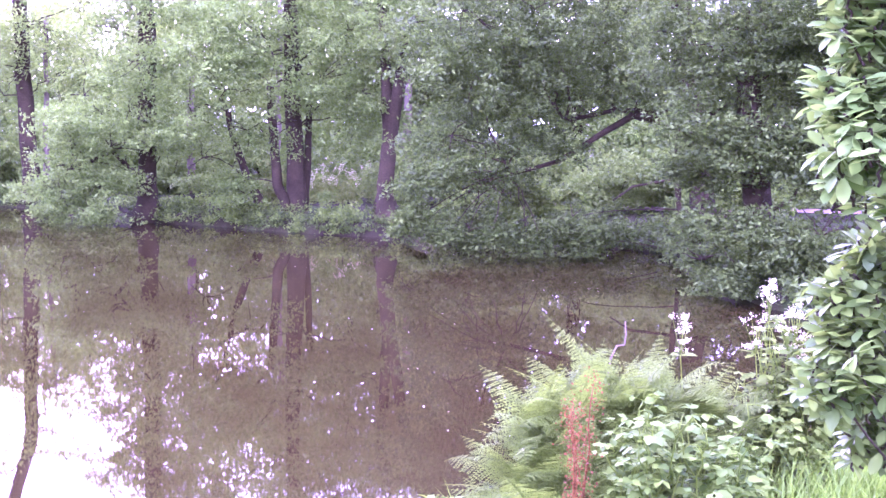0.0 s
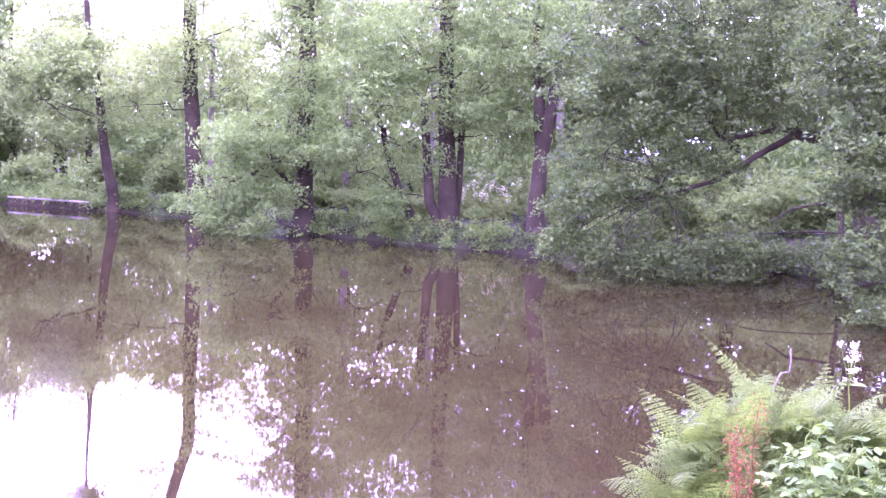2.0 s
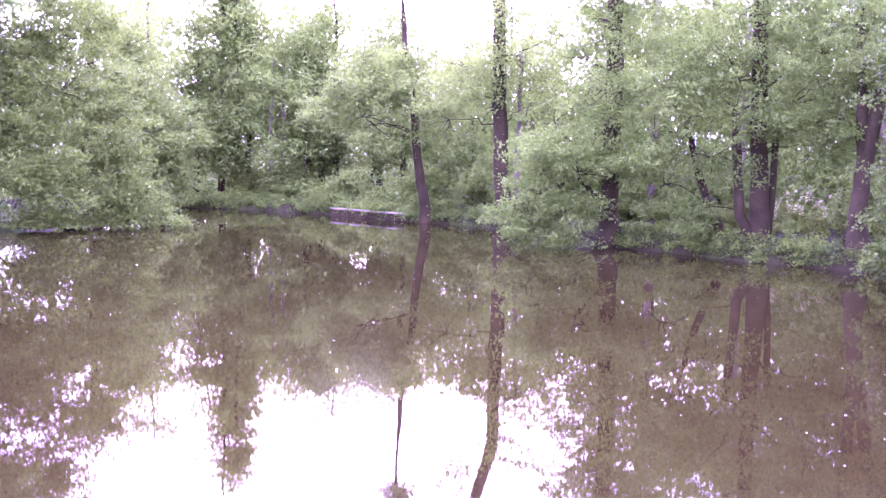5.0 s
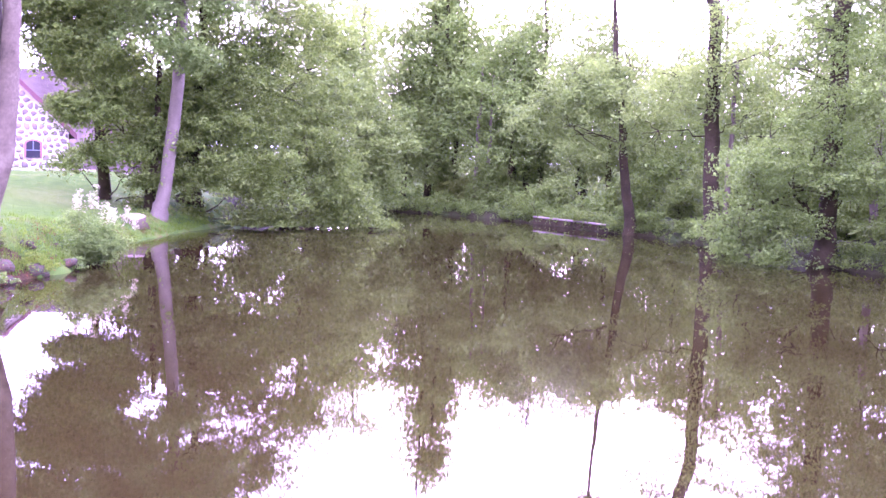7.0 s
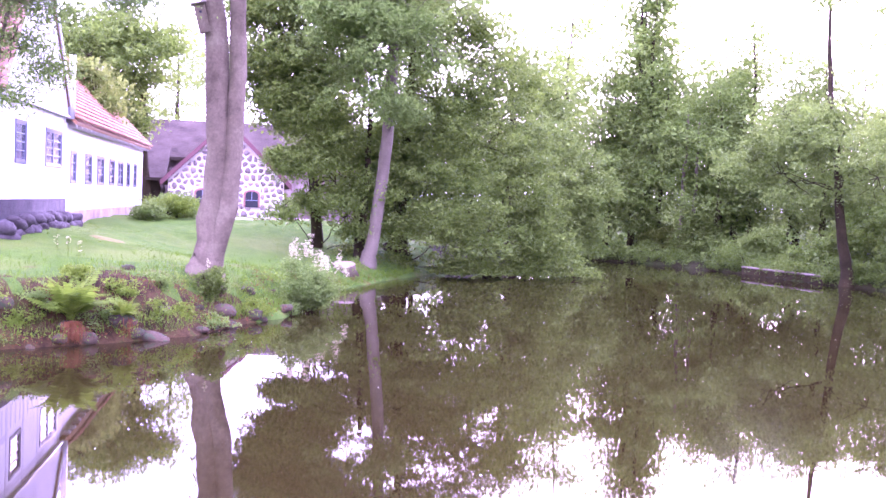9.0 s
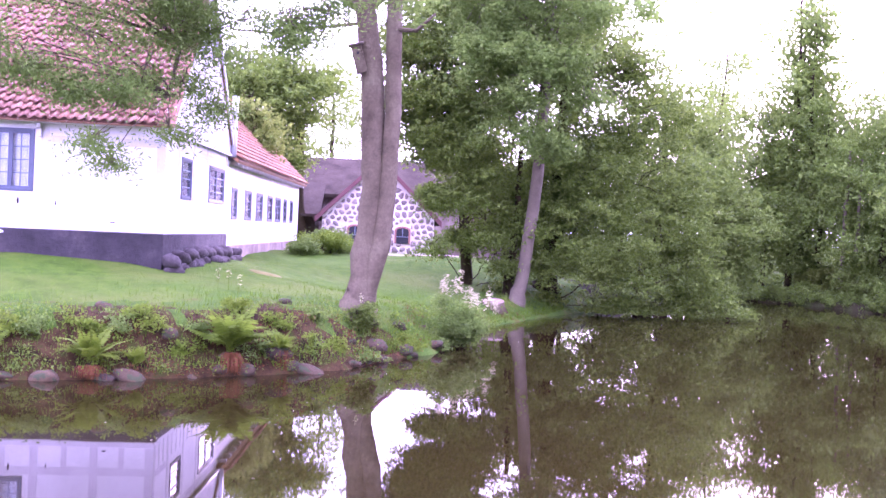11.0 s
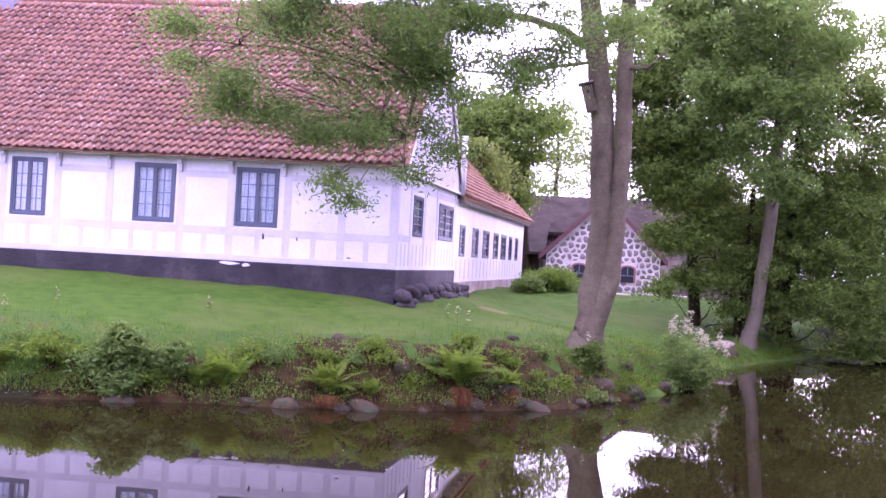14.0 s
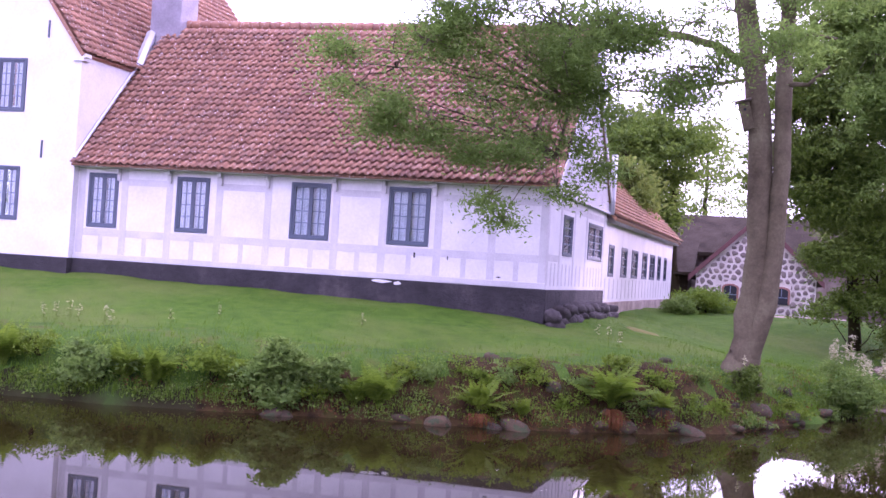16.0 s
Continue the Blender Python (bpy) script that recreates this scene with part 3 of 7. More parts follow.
# flakes of limewash on the tarred plinth, and small dark scars in the wall
for k_, (px_, pz_, pw_, ph_, deep_, m_) in enumerate(((-4.35, 2.54, 0.3, 0.055, -0.078, M_WALL), (-3.9, 2.51, 0.16, 0.05, -0.078, M_WALL), (-3.5, 3.28, 0.03, 0.1, -0.013, M_TAR), (-2.6, 3.26, 0.02, 0.07, -0.013, M_TAR), (-1.2, 2.84, 0.07, 0.02, -0.056, M_TAR))):
    rp = random.Random(70 + k_)
    bm = bmesh.new()
    ring_ = [(px_ + pw_ * math.cos(a_ * 0.698) * rp.uniform(0.6, 1.1), pz_ + ph_ * math.sin(a_ * 0.698) * rp.uniform(0.6, 1.1)) for a_ in range(9)]
    fr_ = [bm.verts.new(HM @ Vector((x_, deep_, z_))) for x_, z_ in ring_]
    bk_ = [bm.verts.new(HM @ Vector((x_, deep_ + 0.012, z_))) for x_, z_ in ring_]
    bm.faces.new(fr_)
    bm.faces.new(list(reversed(bk_)))
    for a_ in range(9):
        bm.faces.new([fr_[(a_ + 1) % 9], fr_[a_], bk_[a_], bk_[(a_ + 1) % 9]])
    part("flaked_patch", bm, m_, house, "ragged patch of flaked limewash")

# gable wall (x = 0 face): white framing below, grey boards above
GW = [(1.85, 3.1, 1), (5.5, 7.9, 2)]
gc = [0.3] + [v for a, e, _ in GW for v in (a, e)] + [DEEP - 0.3]
gab = [(-0.3, 0, 0.3, DEEP - 0.3, z0, 3.53), (-0.3, 0, 0.3, DEEP - 0.3, 4.66, z1)] + [(-0.3, 0, gc[i], gc[i + 1], 3.53, 4.66) for i in range(0, len(gc), 2)]
for b_ in gab:
    slab(house, "wall_panel", M_WALL, [b_], "white gable wall")
slab(house, "plinth", M_TAR, [(-0.25, 0.04, 0.285, DEEP, 1.2, z0 - 0.004)], "black tarred plinth", 0.02)
for a, e, n in GW:
    window(house, a, e, 3.53, 4.66, 0.0, 1, 4, "y", n, M_FRAME, False)
for y in (0.1, 1.55, 3.4, 5.2, 8.2):
    slab(house, "post", M_BEAM, [(0.001, 0.009, y - 0.09, y + 0.09, z0 + 0.1, 5.2)])
for y in (0.6, 1.05, 2.0, 2.5, 3.0, 3.9, 4.5, 5.7, 6.2, 6.7, 7.2, 7.7):
    slab(house, "stud", M_BEAM, [(0.001, 0.007, y - 0.06, y + 0.06, z0 + 0.1, 3.3)])
slab(house, "rail", M_BEAM, [(0.001, 0.006, 0.195, 1.455, 3.34, 3.52)])
slab(house, "rail", M_BEAM, [(0.001, 0.006, 0.195, 8.1, 4.78, 4.95)])
for k in range(24):  # upright weatherboards in the gable triangle
    y0 = -0.2 + k * (DEEP + 0.4) / 24
    y1 = y0 + (DEEP + 0.4) / 24 - 0.012
    h = lambda y: EAVE + (RIDGE - EAVE - 0.1) * (1 - abs(y - MID) / (MID + 0.4)) - 0.05
    if min(h(y0), h(y1)) > 5.24:
        bm = bmesh.new()
        vs = [HM @ Vector((x, y, z)) for x in (0.02, 0.05) for y, z in ((y0, 5.2), (y1, 5.2), (y1, h(y1)), (y0, h(y0)))]
        q = [bm.verts.new(v) for v in vs]
        for f in ((0, 1, 2, 3), (7, 6, 5, 4), (0, 4, 5, 1), (1, 5, 6, 2), (2, 6, 7, 3), (3, 7, 4, 0)):
            bm.faces.new([q[i] for i in f])
        part("gable_board", bm, M_BEAM, house)
slab(house, "gable_ledge", M_LEAD, [(0.0, 0.12, -0.3, DEEP + 0.1, 5.13, 5.195)], "dark drip ledge")


# ---- roofs: a sloping board with rows of pantiles ----
def slope_frame(a, b, c):
    """Axes of a roof slope: a to b along the eave, a to c up the slope."""
    a, b, c = (HM @ Vector(p) for p in (a, b, c))
    u, v = (b - a), (c - a)
    lu, lv = u.length, v.length
    u, v = u / lu, v / lv
    n = u.cross(v).normalized()
    return a, u, v, n, lu, lv


def tile_verts(w, l, o, u, v, n):
    """One S-shaped pantile with a thick lower lip."""
    prof = [(0.0, 0.016), (0.14, 0.0), (0.34, 0.0), (0.52, 0.03), (0.68, 0.075), (0.84, 0.08), (1.0, 0.036)]
    vs = []
    for j, lift in ((0.0, 0.074), (1.0, 0.004)):
        for s, h in prof:
            vs.append(o + u * (s * w * 1.06) + v * (j * l * 1.08) + n * (h + lift))
    for s, h in prof:
        vs.append(o + u * (s * w * 1.06) + v * 0.004 + n * (h + 0.052))
    k = len(prof)
    fs = [(i, i + 1, k + i + 1, k + i) for i in range(k - 1)] + [(2 * k + i, 2 * k + i + 1, i + 1, i) for i in range(k - 1)]
    return vs, fs


def pantile_roof(parent, a, b, c, material, singles=None, thick=0.12, w=0.235, l=0.272, skip=None, label=""):
    o, u, v, n, lu, lv = slope_frame(a, b, c)
    bm = bmesh.new()
    q = [bm.verts.new(p) for base in (o - n * thick, o - n * 0.01) for p in (base, base + u * lu, base + u * lu + v * lv, base + v * lv)]
    for f in ((3, 2, 1, 0), (4, 5, 6, 7), (0, 1, 5, 4), (1, 2, 6, 5), (2, 3, 7, 6), (3, 0, 4, 7)):
        bm.faces.new([q[i] for i in f])
    roof = part("roof", bm, material, parent, label)
    cols, rows = int(lu / w), int(lv / l)
    rnd = random.Random(5)
    tv, tf = tile_verts(w, l, Vector(), u, v, n)
    one = mesh_of("roof_tile", tv, tf, material, True)
    vs, fs, made = [], [], 0
    for r in range(rows):
        for k in range(cols):
            if skip and skip(k * w, r * l):
                continue
            p = o + u * (k * w + rnd.uniform(-0.006, 0.006)) + v * (r * l + rnd.uniform(-0.012, 0.012)) + n * rnd.uniform(0, 0.01)
            if singles and singles(k, r, cols, rows) and made < 300:
                t = piece("roof_tile", one, roof)
                t.location = p
                made += 1
            else:
                base = len(vs)
                vs += [x + p for x in tv]
                fs += [tuple(i + base for i in f) for f in tf]
    if vs:
        tagged(piece("roof_tiles", mesh_of("roof_tiles", vs, fs, material, True), roof), kind="stuff")
    return roof


up = (RIDGE - EAVE) / (MID + 0.4)
pantile_roof(house, (LEFT, -0.4, EAVE), (0.3, -0.4, EAVE), (LEFT, MID, RIDGE), M_TILE, lambda k, r, c, n: 24 <= k < 54 and r < 10, 0.05, label="red clay pantiles with small pale specks")
bm = bmesh.new()
q = [bm.verts.new(HM @ Vector(p)) for p in ((LEFT, DEEP + 0.4, EAVE), (0.1, DEEP + 0.4, EAVE), (0.1, MID, RIDGE), (LEFT, MID, RIDGE), (LEFT, DEEP + 0.4, EAVE - 0.12), (0.1, DEEP + 0.4, EAVE - 0.12), (0.1, MID, RIDGE - 0.14), (LEFT, MID, RIDGE - 0.14))]
for f in ((0, 1, 2, 3), (7, 6, 5, 4), (0, 4, 5, 1), (1, 5, 6, 2), (2, 6, 7, 3), (3, 7, 4, 0)):
    bm.faces.new([q[i] for i in f])
part("roof", bm, M_TILE, house)
vs, fs = [], []
for k in range(int((0.3 - LEFT) / 0.34)):  # round ridge tiles
    a, e = HM @ Vector((LEFT + k * 0.34, MID, RIDGE)), HM @ Vector((LEFT + k * 0.34 + 0.36, MID, RIDGE + 0.02))
    v, f = tube_data([a, e], [0.13, 0.15], 8)
    o = len(vs)
    vs += v
    fs += [tuple(i + o for i in g) for g in f]
piece("ridge_tiles", mesh_of("ridge_tiles", vs, fs, M_TILE, True), house)
for y0, y1, bx in ((-0.42, MID, 0.32), (DEEP + 0.42, MID, 0.11)):  # bargeboards
    a, e = Vector((bx, y0, EAVE - 0.06)), Vector((bx, y1, RIDGE - 0.06))
    bm = bmesh.new()
    q = [bm.verts.new(HM @ (p + Vector((dx, 0, dz)))) for dx in (0, 0.04) for p, dz in ((a, -0.16), (e, -0.16), (e, 0.1), (a, 0.1))]
    for f in ((0, 1, 2, 3), (7, 6, 5, 4), (0, 4, 5, 1), (1, 5, 6, 2), (2, 6, 7, 3), (3, 7, 4, 0)):
        bm.faces.new([q[i] for i in f])
    part("bargeboard", bm, M_BEAM, house, "weathered white bargeboard")

# the wing behind the gable
wing = thing("house_wing", "white limewashed wing with small dark windows and red tile roof", "house", at=HC)
WEND = 28.2
WW = [(9.45, 10.5), (12.15, 13.5), (14.7, 16.3), (17.6, 19.0), (19.9, 21.5), (22.55, 23.6), (24.9, 25.9)]
gc = [DEEP + 0.02] + [v for w in WW for v in w] + [WEND]
wall = [(-0.3, -0.02, DEEP + 0.02, WEND, 2.2, 3.07), (-0.3, -0.02, DEEP + 0.02, WEND, 4.16, 5.0)] + [(-0.3, -0.02, gc[i], gc[i + 1], 3.07, 4.16) for i in range(0, len(gc), 2)]
wall.append((-7.5, -0.3, WEND - 0.3, WEND, 2.2, 5.0))
# unseen back wall, inner wall and ceiling, added to block light behind the windows
wall += [(-7.5, -7.2, DEEP + 0.02, WEND - 0.3, 2.2, 5.0), (-2.6, -2.5, DEEP + 0.02, WEND - 0.3, 2.2, 5.0), (-7.2, -0.3, DEEP + 0.02, WEND - 0.3, 4.85, 4.95)]
for b_ in wall:
    slab(wing, "wall", M_WALL, [b_])
slab(wing, "plinth", M_PLINTH, [(-0.28, 0.03, DEEP + 0.03, WEND + 0.05, 0.9, 2.196)], "worn brownish plaster plinth", 0.02)
for a, e in WW:
    window(wing, a, e, 3.07, 4.16, -0.02, 1, 3, "y", 2 if a == 19.9 else 1, M_FRAME, False)
for k in range(22):
    y = DEEP + 0.5 + k * 0.9
    slab(wing, "rafter_end", M_BEAM, [(-0.018, 0.26, y - 0.06, y + 0.06, 4.86, 4.99)], "", 0.01)
    slab(wing, "stud", M_BEAM, [(-0.019, -0.011, y - 0.07, y + 0.07, 2.3, 3.0)])
pantile_roof(wing, (0.35, DEEP + 0.1, 5.02), (0.35, WEND + 0.3, 5.02), (-3.9, DEEP + 0.1, 9.3), M_TILE_OLD, label="weathered orange-brown tiles")
bm = bmesh.new()
q = [bm.verts.new(HM @ Vector(p)) for p in ((-8.1, DEEP + 0.1, 5.02), (-8.1, WEND + 0.3, 5.02), (-3.9, WEND + 0.3, 9.28), (-3.9, DEEP + 0.1, 9.28))]
q2 = [bm.verts.new(v.co - Vector((0, 0, 0.12))) for v in q]
for f in ([q[0], q[1], q[2], q[3]], [q2[3], q2[2], q2[1], q2[0]], [q[0], q2[0], q2[1], q[1]], [q[1], q2[1], q2[2], q[2]]):
    bm.faces.new(f)
part("roof", bm, M_TILE, wing)
bm = bmesh.new()
q = [bm.verts.new(HM @ Vector((x, y, z))) for y in (WEND - 0.3, WEND) for x, z in ((-7.5, 4.98), (-0.05, 4.98), (-3.9, 9.05))]
for f in ((0, 1, 2), (5, 4, 3), (0, 3, 4, 1), (1, 4, 5, 2), (2, 5, 3, 0)):
    bm.faces.new([q[i] for i in f])
part("gable", bm, M_WALL, wing)
v, f = tube_data([HM @ Vector((0.14, DEEP + 0.12, z)) for z in (5.1, 5.6, 6.2, 7.1)], [0.1, 0.1, 0.1, 0.1], 8)
piece("downpipe", mesh_of("downpipe", v, f, M_LEAD, True), wing, "pale zinc pipe")

# the tall house at the left end, gable towards the pond
tall = thing("tall_white_house", "tall white plastered house with steep old tile roof", "house", at=HC)
TW = [(-16.25, -15.3, 6.7, 8.25), (-16.25, -15.28, 3.58, 5.13), (-19.6, -18.6, 6.7, 8.25), (-19.6, -18.6, 3.58, 5.13)]
TL, TE, TZ = -23.5, 8.5, LEFT
xs = [(TL, -19.6), (-18.6, -16.25), (-15.28, TZ)]
tw = [(a, e, -0.22, 0.1, 2.6, 8.45) for a, e in xs]
for a, e in ((-19.6, -18.6), (-16.25, -15.28)):
    tw += [(a, e, -0.22, 0.1, p, r) for p, r in ((2.6, 3.58), (5.13, 6.7), (8.25, 8.45))]
for b_ in tw:
    slab(tall, "wall", M_WALL, [b_], "smooth white plaster wall")
slab(tall, "wall_side", M_WALL, [(TZ - 0.3, TZ, 0.1, 14, 2.6, 8.45)])
slab(tall, "plinth", M_TAR, [(TL, TZ + 0.02, -0.3, 0.06, 1.2, 2.596)], "black tarred plinth", 0.02)
for a, e, p, r in TW:
    window(tall, a, e, p, r, -0.22, 2, 4)
TM = (TL + TZ) / 2
TR = 8.45 + (TZ - TM) * 1.34
bm = bmesh.new()
q = [bm.verts.new(HM @ Vector((x, y, z))) for y in (-0.22, 0.1) for x, z in ((TL, 8.45), (TZ, 8.45), (TM, TR))]
for f in ((0, 1, 2), (5, 4, 3), (0, 3, 4, 1), (1, 4, 5, 2), (2, 5, 3, 0)):
    bm.faces.new([q[i] for i in f])
part("gable", bm, M_WALL, tall)
pantile_roof(tall, (TZ + 0.12, -0.3, 8.4), (TZ + 0.12, 14, 8.4), (TM, -0.3, TR + 0.12), M_TILE, label="old brown mossy tiles")
bm = bmesh.new()
q = [bm.verts.new(HM @ Vector(p)) for p in ((TL - 0.12, -0.3, 8.4), (TM, -0.3, TR + 0.12), (TM, 14, TR + 0.12), (TL - 0.12, 14, 8.4))]
q2 = [bm.verts.new(v.co - Vector((0, 0, 0.14))) for v in q]
for f in (list(reversed(q)), q2, [q[0], q[1], q2[1], q2[0]]):
    bm.faces.new(f)
part("roof", bm, M_TILE, tall)
slab(tall, "cornice", M_WALL, [(TZ - 0.25, TZ + 0.1, -0.28, 0.0, 8.2, 8.3), (TZ - 0.25, TZ + 0.16, -0.26, -0.01, 8.3, 8.4)])
for x, z in ((-14.63, 5.4), (-14.65, 8.85)):
    slab(tall, "wall_anchor", M_FRAME, [(x - 0.02, x + 0.02, -0.26, -0.222, z, z + 0.5)], "iron wall anchor")
# valley flashing where the two roofs meet, and the strip along the wall
for a, e, w, nm in (((-13.5, 2.45, 8.55), (-13.95, 3.75, 9.85), 0.16, "valley_flashing"), ((TZ + 0.06, -0.35, 5.42), (TZ + 0.06, 2.4, 8.6), 0.05, "wall_flashing")):
    v, f = tube_data([HM @ Vector(a), HM @ Vector(e)], [w, w], 6)
    piece(nm, mesh_of(nm, v, f, M_LEAD), house, "pale zinc flashing")
slab(house, "chimney", M_STUCCO, [(-14.0, -12.95, MID - 0.5, MID + 0.5, 9.2, 11.9), (-14.07, -12.88, MID - 0.57, MID + 0.57, 11.6, 11.78)], "grey rendered chimney", 0.02)


# ---- trees ----
def grow(name, label, base, stems, lobes, clusters, per, spread_m, leaf, leaf_m, bark_m, seed, group="", shell=0.5, flat=0.85, up=0.5, wide=0.55, tiers=18):
    """A tree: bent tapering stems, side limbs out to the lobes, and a crown of many small leaves in clusters."""
    rng = np.random.default_rng(seed)
    z0 = gz(*base)
    o = np.array([base[0], base[1], z0])
    t = thing(name, label, "tree", group, at=tuple(o))
    for k, (pts, r0, r1) in enumerate(stems):
        p = [Vector(q) - Vector(o) for q in pts]
        if k == 0 or min(q.z for q in p) < 0.35:
            low = min(range(len(p)), key=lambda i: p[i].z)
            foot = p[low] + (p[low] - p[low + 1]) * 0.15 if low + 1 < len(p) and low == 0 else p[low].copy()
            foot.z = min(-0.25, gz(foot.x + base[0], foot.y + base[1]) - z0 - 0.25)
            p[low] = p[low] if p[low].z > 0.3 else Vector((p[low].x, p[low].y, 0.3))
            p = [foot] + p
        fine = []
        for i in range(len(p) - 1):
            for j in range(3):
                q = p[i].lerp(p[i + 1], j / 3)
                fine.append(q + Vector(rng.normal(size=3)) * r0 * 0.05)
        fine.append(p[-1])
        n = len(fine) - 1
        rad = taper(r0, r1, n)
        if k == 0:
            rad = [r * (1 + 0.45 * math.exp(-max(0, q.z) / 0.4)) for r, q in zip(rad, fine)]
        v, f = tube_data(fine, rad, 12 if r0 > 0.15 else 7, 0.14, seed * 31 + k)
        piece("trunk" if k == 0 else ("stem" if r0 > 0.12 else "limb"), mesh_of("trunk", v, f, bark_m, True), t)
    # boughs from the nearest stem into each lobe
    tubes, stem_pts = [], [Vector(q) - Vector(o) for s in stems[:3] for q in s[0]]
    for k, (x, y, z, r) in enumerate(lobes):
        c = Vector((x, y, z)) - Vector(o)
        near = min(stem_pts, key=lambda q: (q - c).length + max(0, q.z - c.z) * 1.5)
        tubes.append(tube_data(bend(near, c, 6, 0.2, 0.12 * r, seed + k), taper(min(0.045, 0.018 + 0.013 * r), 0.008, 6), 5))
        for j in range(5):
            w = rng.normal(size=3)
            w *= r * 0.85 / np.linalg.norm(w)
            tubes.append(tube_data(bend(c, c + Vector(w), 4, 0.0, 0.1 * r, seed * 7 + k * 5 + j), taper(0.02, 0.006, 4), 4))
    v, f = joined(tubes)
    tagged(piece("branchwork", mesh_of("branchwork", v, f, bark_m, True), t), kind="stuff")
    lb = [(x - o[0], y - o[1], z - o[2], r, r, r * flat) for x, y, z, r in lobes]
    pos = crown_points(lb, clusters, per, spread_m, rng, shell=shell, tiers=tiers)
    pos = pos[pos[:, 2] + z0 > 0.12]
    piece("crown", leaf_mesh("crown", pos, leaf, leaf_m, rng, up, 0.3, wide), t)
    return t


grow("tree", "tall grey two-stemmed ash with feathery leaves on the lawn bank", (-21.75, 14.05),
     [([(-21.75, 14.06, 0.4), (-21.71, 14.11, 1.32), (-21.63, 14.22, 2.87), (-21.59, 14.26, 4.4), (-21.66, 14.17, 6.33), (-21.78, 14.0, 7.85), (-21.95, 13.74, 9.54), (-21.06, 12.89, 12.11), (-21.27, 12.47, 14.78)], 0.36, 0.2), ([(-21.71, 14.11, 0.68), (-21.57, 14.19, 1.47), (-21.32, 14.35, 2.63), (-21.25, 14.47, 4.54), (-21.25, 14.46, 6.31), (-21.28, 14.43, 7.97), (-21.27, 14.44, 9.49), (-20.2, 14.08, 12.11), (-19.99, 14.4, 14.78)], 0.24, 0.15), ([(-21.78, 13.99, 7.91), (-22.16, 13.22, 8.44), (-22.34, 12.3, 8.61), (-22.57, 11.26, 8.6), (-22.62, 10.45, 8.37), (-21.79, 9.72, 7.77), (-21.61, 9.36, 6.55), (-21.41, 9.04, 5.43)], 0.11, 0.03), ([(-21.76, 14.02, 7.73), (-21.75, 12.88, 7.47), (-21.94, 11.73, 7.17), (-21.47, 10.36, 7.01)], 0.05, 0.02), ([(-21.75, 14.03, 8.02), (-21.53, 14.17, 8.23), (-21.41, 14.34, 8.75)], 0.1, 0.09), ([(-21.21, 14.43, 7.57), (-20.75, 14.68, 7.53), (-20.33, 14.89, 7.89)], 0.06, 0.03), ([(-21.23, 14.4, 8.34), (-20.79, 14.64, 8.67), (-20.17, 14.91, 8.47)], 0.05, 0.03)],
     [(-21.99, 5.6, 7.0, 1.04), (-21.71, 6.54, 7.77, 1.13), (-21.45, 7.27, 6.53, 1.04), (-21.32, 8.14, 7.55, 1.05), (-21.57, 6.25, 5.98, 0.79), (-21.21, 7.87, 5.54, 0.69), (-21.22, 7.56, 4.59, 0.41), (-21.37, 9.13, 6.63, 0.82), (-21.36, 10.59, 8.59, 0.84), (-21.12, 9.88, 5.37, 0.47), (-21.0, 11.83, 7.61, 0.74), (-21.72, 7.18, 9.49, 1.52), (-21.78, 9.74, 10.4, 1.49), (-21.12, 12.06, 11.33, 1.73), (-19.77, 14.03, 9.84, 1.22), (-20.75, 13.6, 12.49, 2.07), (-21.5, 6.25, 5.72, 0.41), (-21.43, 7.08, 5.59, 0.37), (-21.11, 7.9, 5.36, 0.41), (-21.11, 8.42, 5.99, 0.53), (-21.18, 9.23, 5.73, 0.52), (-21.74, 5.46, 6.14, 0.52), (-21.91, 4.83, 6.55, 0.5), (-21.96, 4.64, 7.28, 0.52), (-21.1, 8.93, 4.87, 0.35), (-21.34, 8.88, 7.24, 0.82), (-21.28, 9.49, 7.48, 0.71), (-21.47, 9.08, 8.06, 0.83), (-21.15, 7.81, 4.09, 0.16), (-20.84, 9.92, 8.4, 0.8), (-20.44, 10.65, 7.95, 0.7), (-19.99, 11.41, 8.32, 0.8), (-20.64, 10.28, 7.24, 0.6), (-20.19, 11.08, 7.15, 0.65), (-19.79, 11.74, 7.4, 0.6), (-21.06, 9.48, 6.85, 0.7), (-19.64, 11.96, 8.56, 0.8), (-19.01, 12.88, 8.1, 0.7), (-21.06, 5.98, 7.45, 0.70), (-20.86, 6.58, 8.06, 0.80), (-20.55, 7.41, 8.11, 0.80), (-20.21, 8.22, 8.21, 0.80), (-20.10, 8.47, 7.38, 0.70), (-20.65, 7.15, 8.99, 0.90), (-20.32, 7.97, 9.03, 0.90)],
     2500, 34, 0.24, 0.11, M_LEAF_ASH, M_BARK_GREY, 1, "", 0.95, 0.75, 0.4, 0.34)

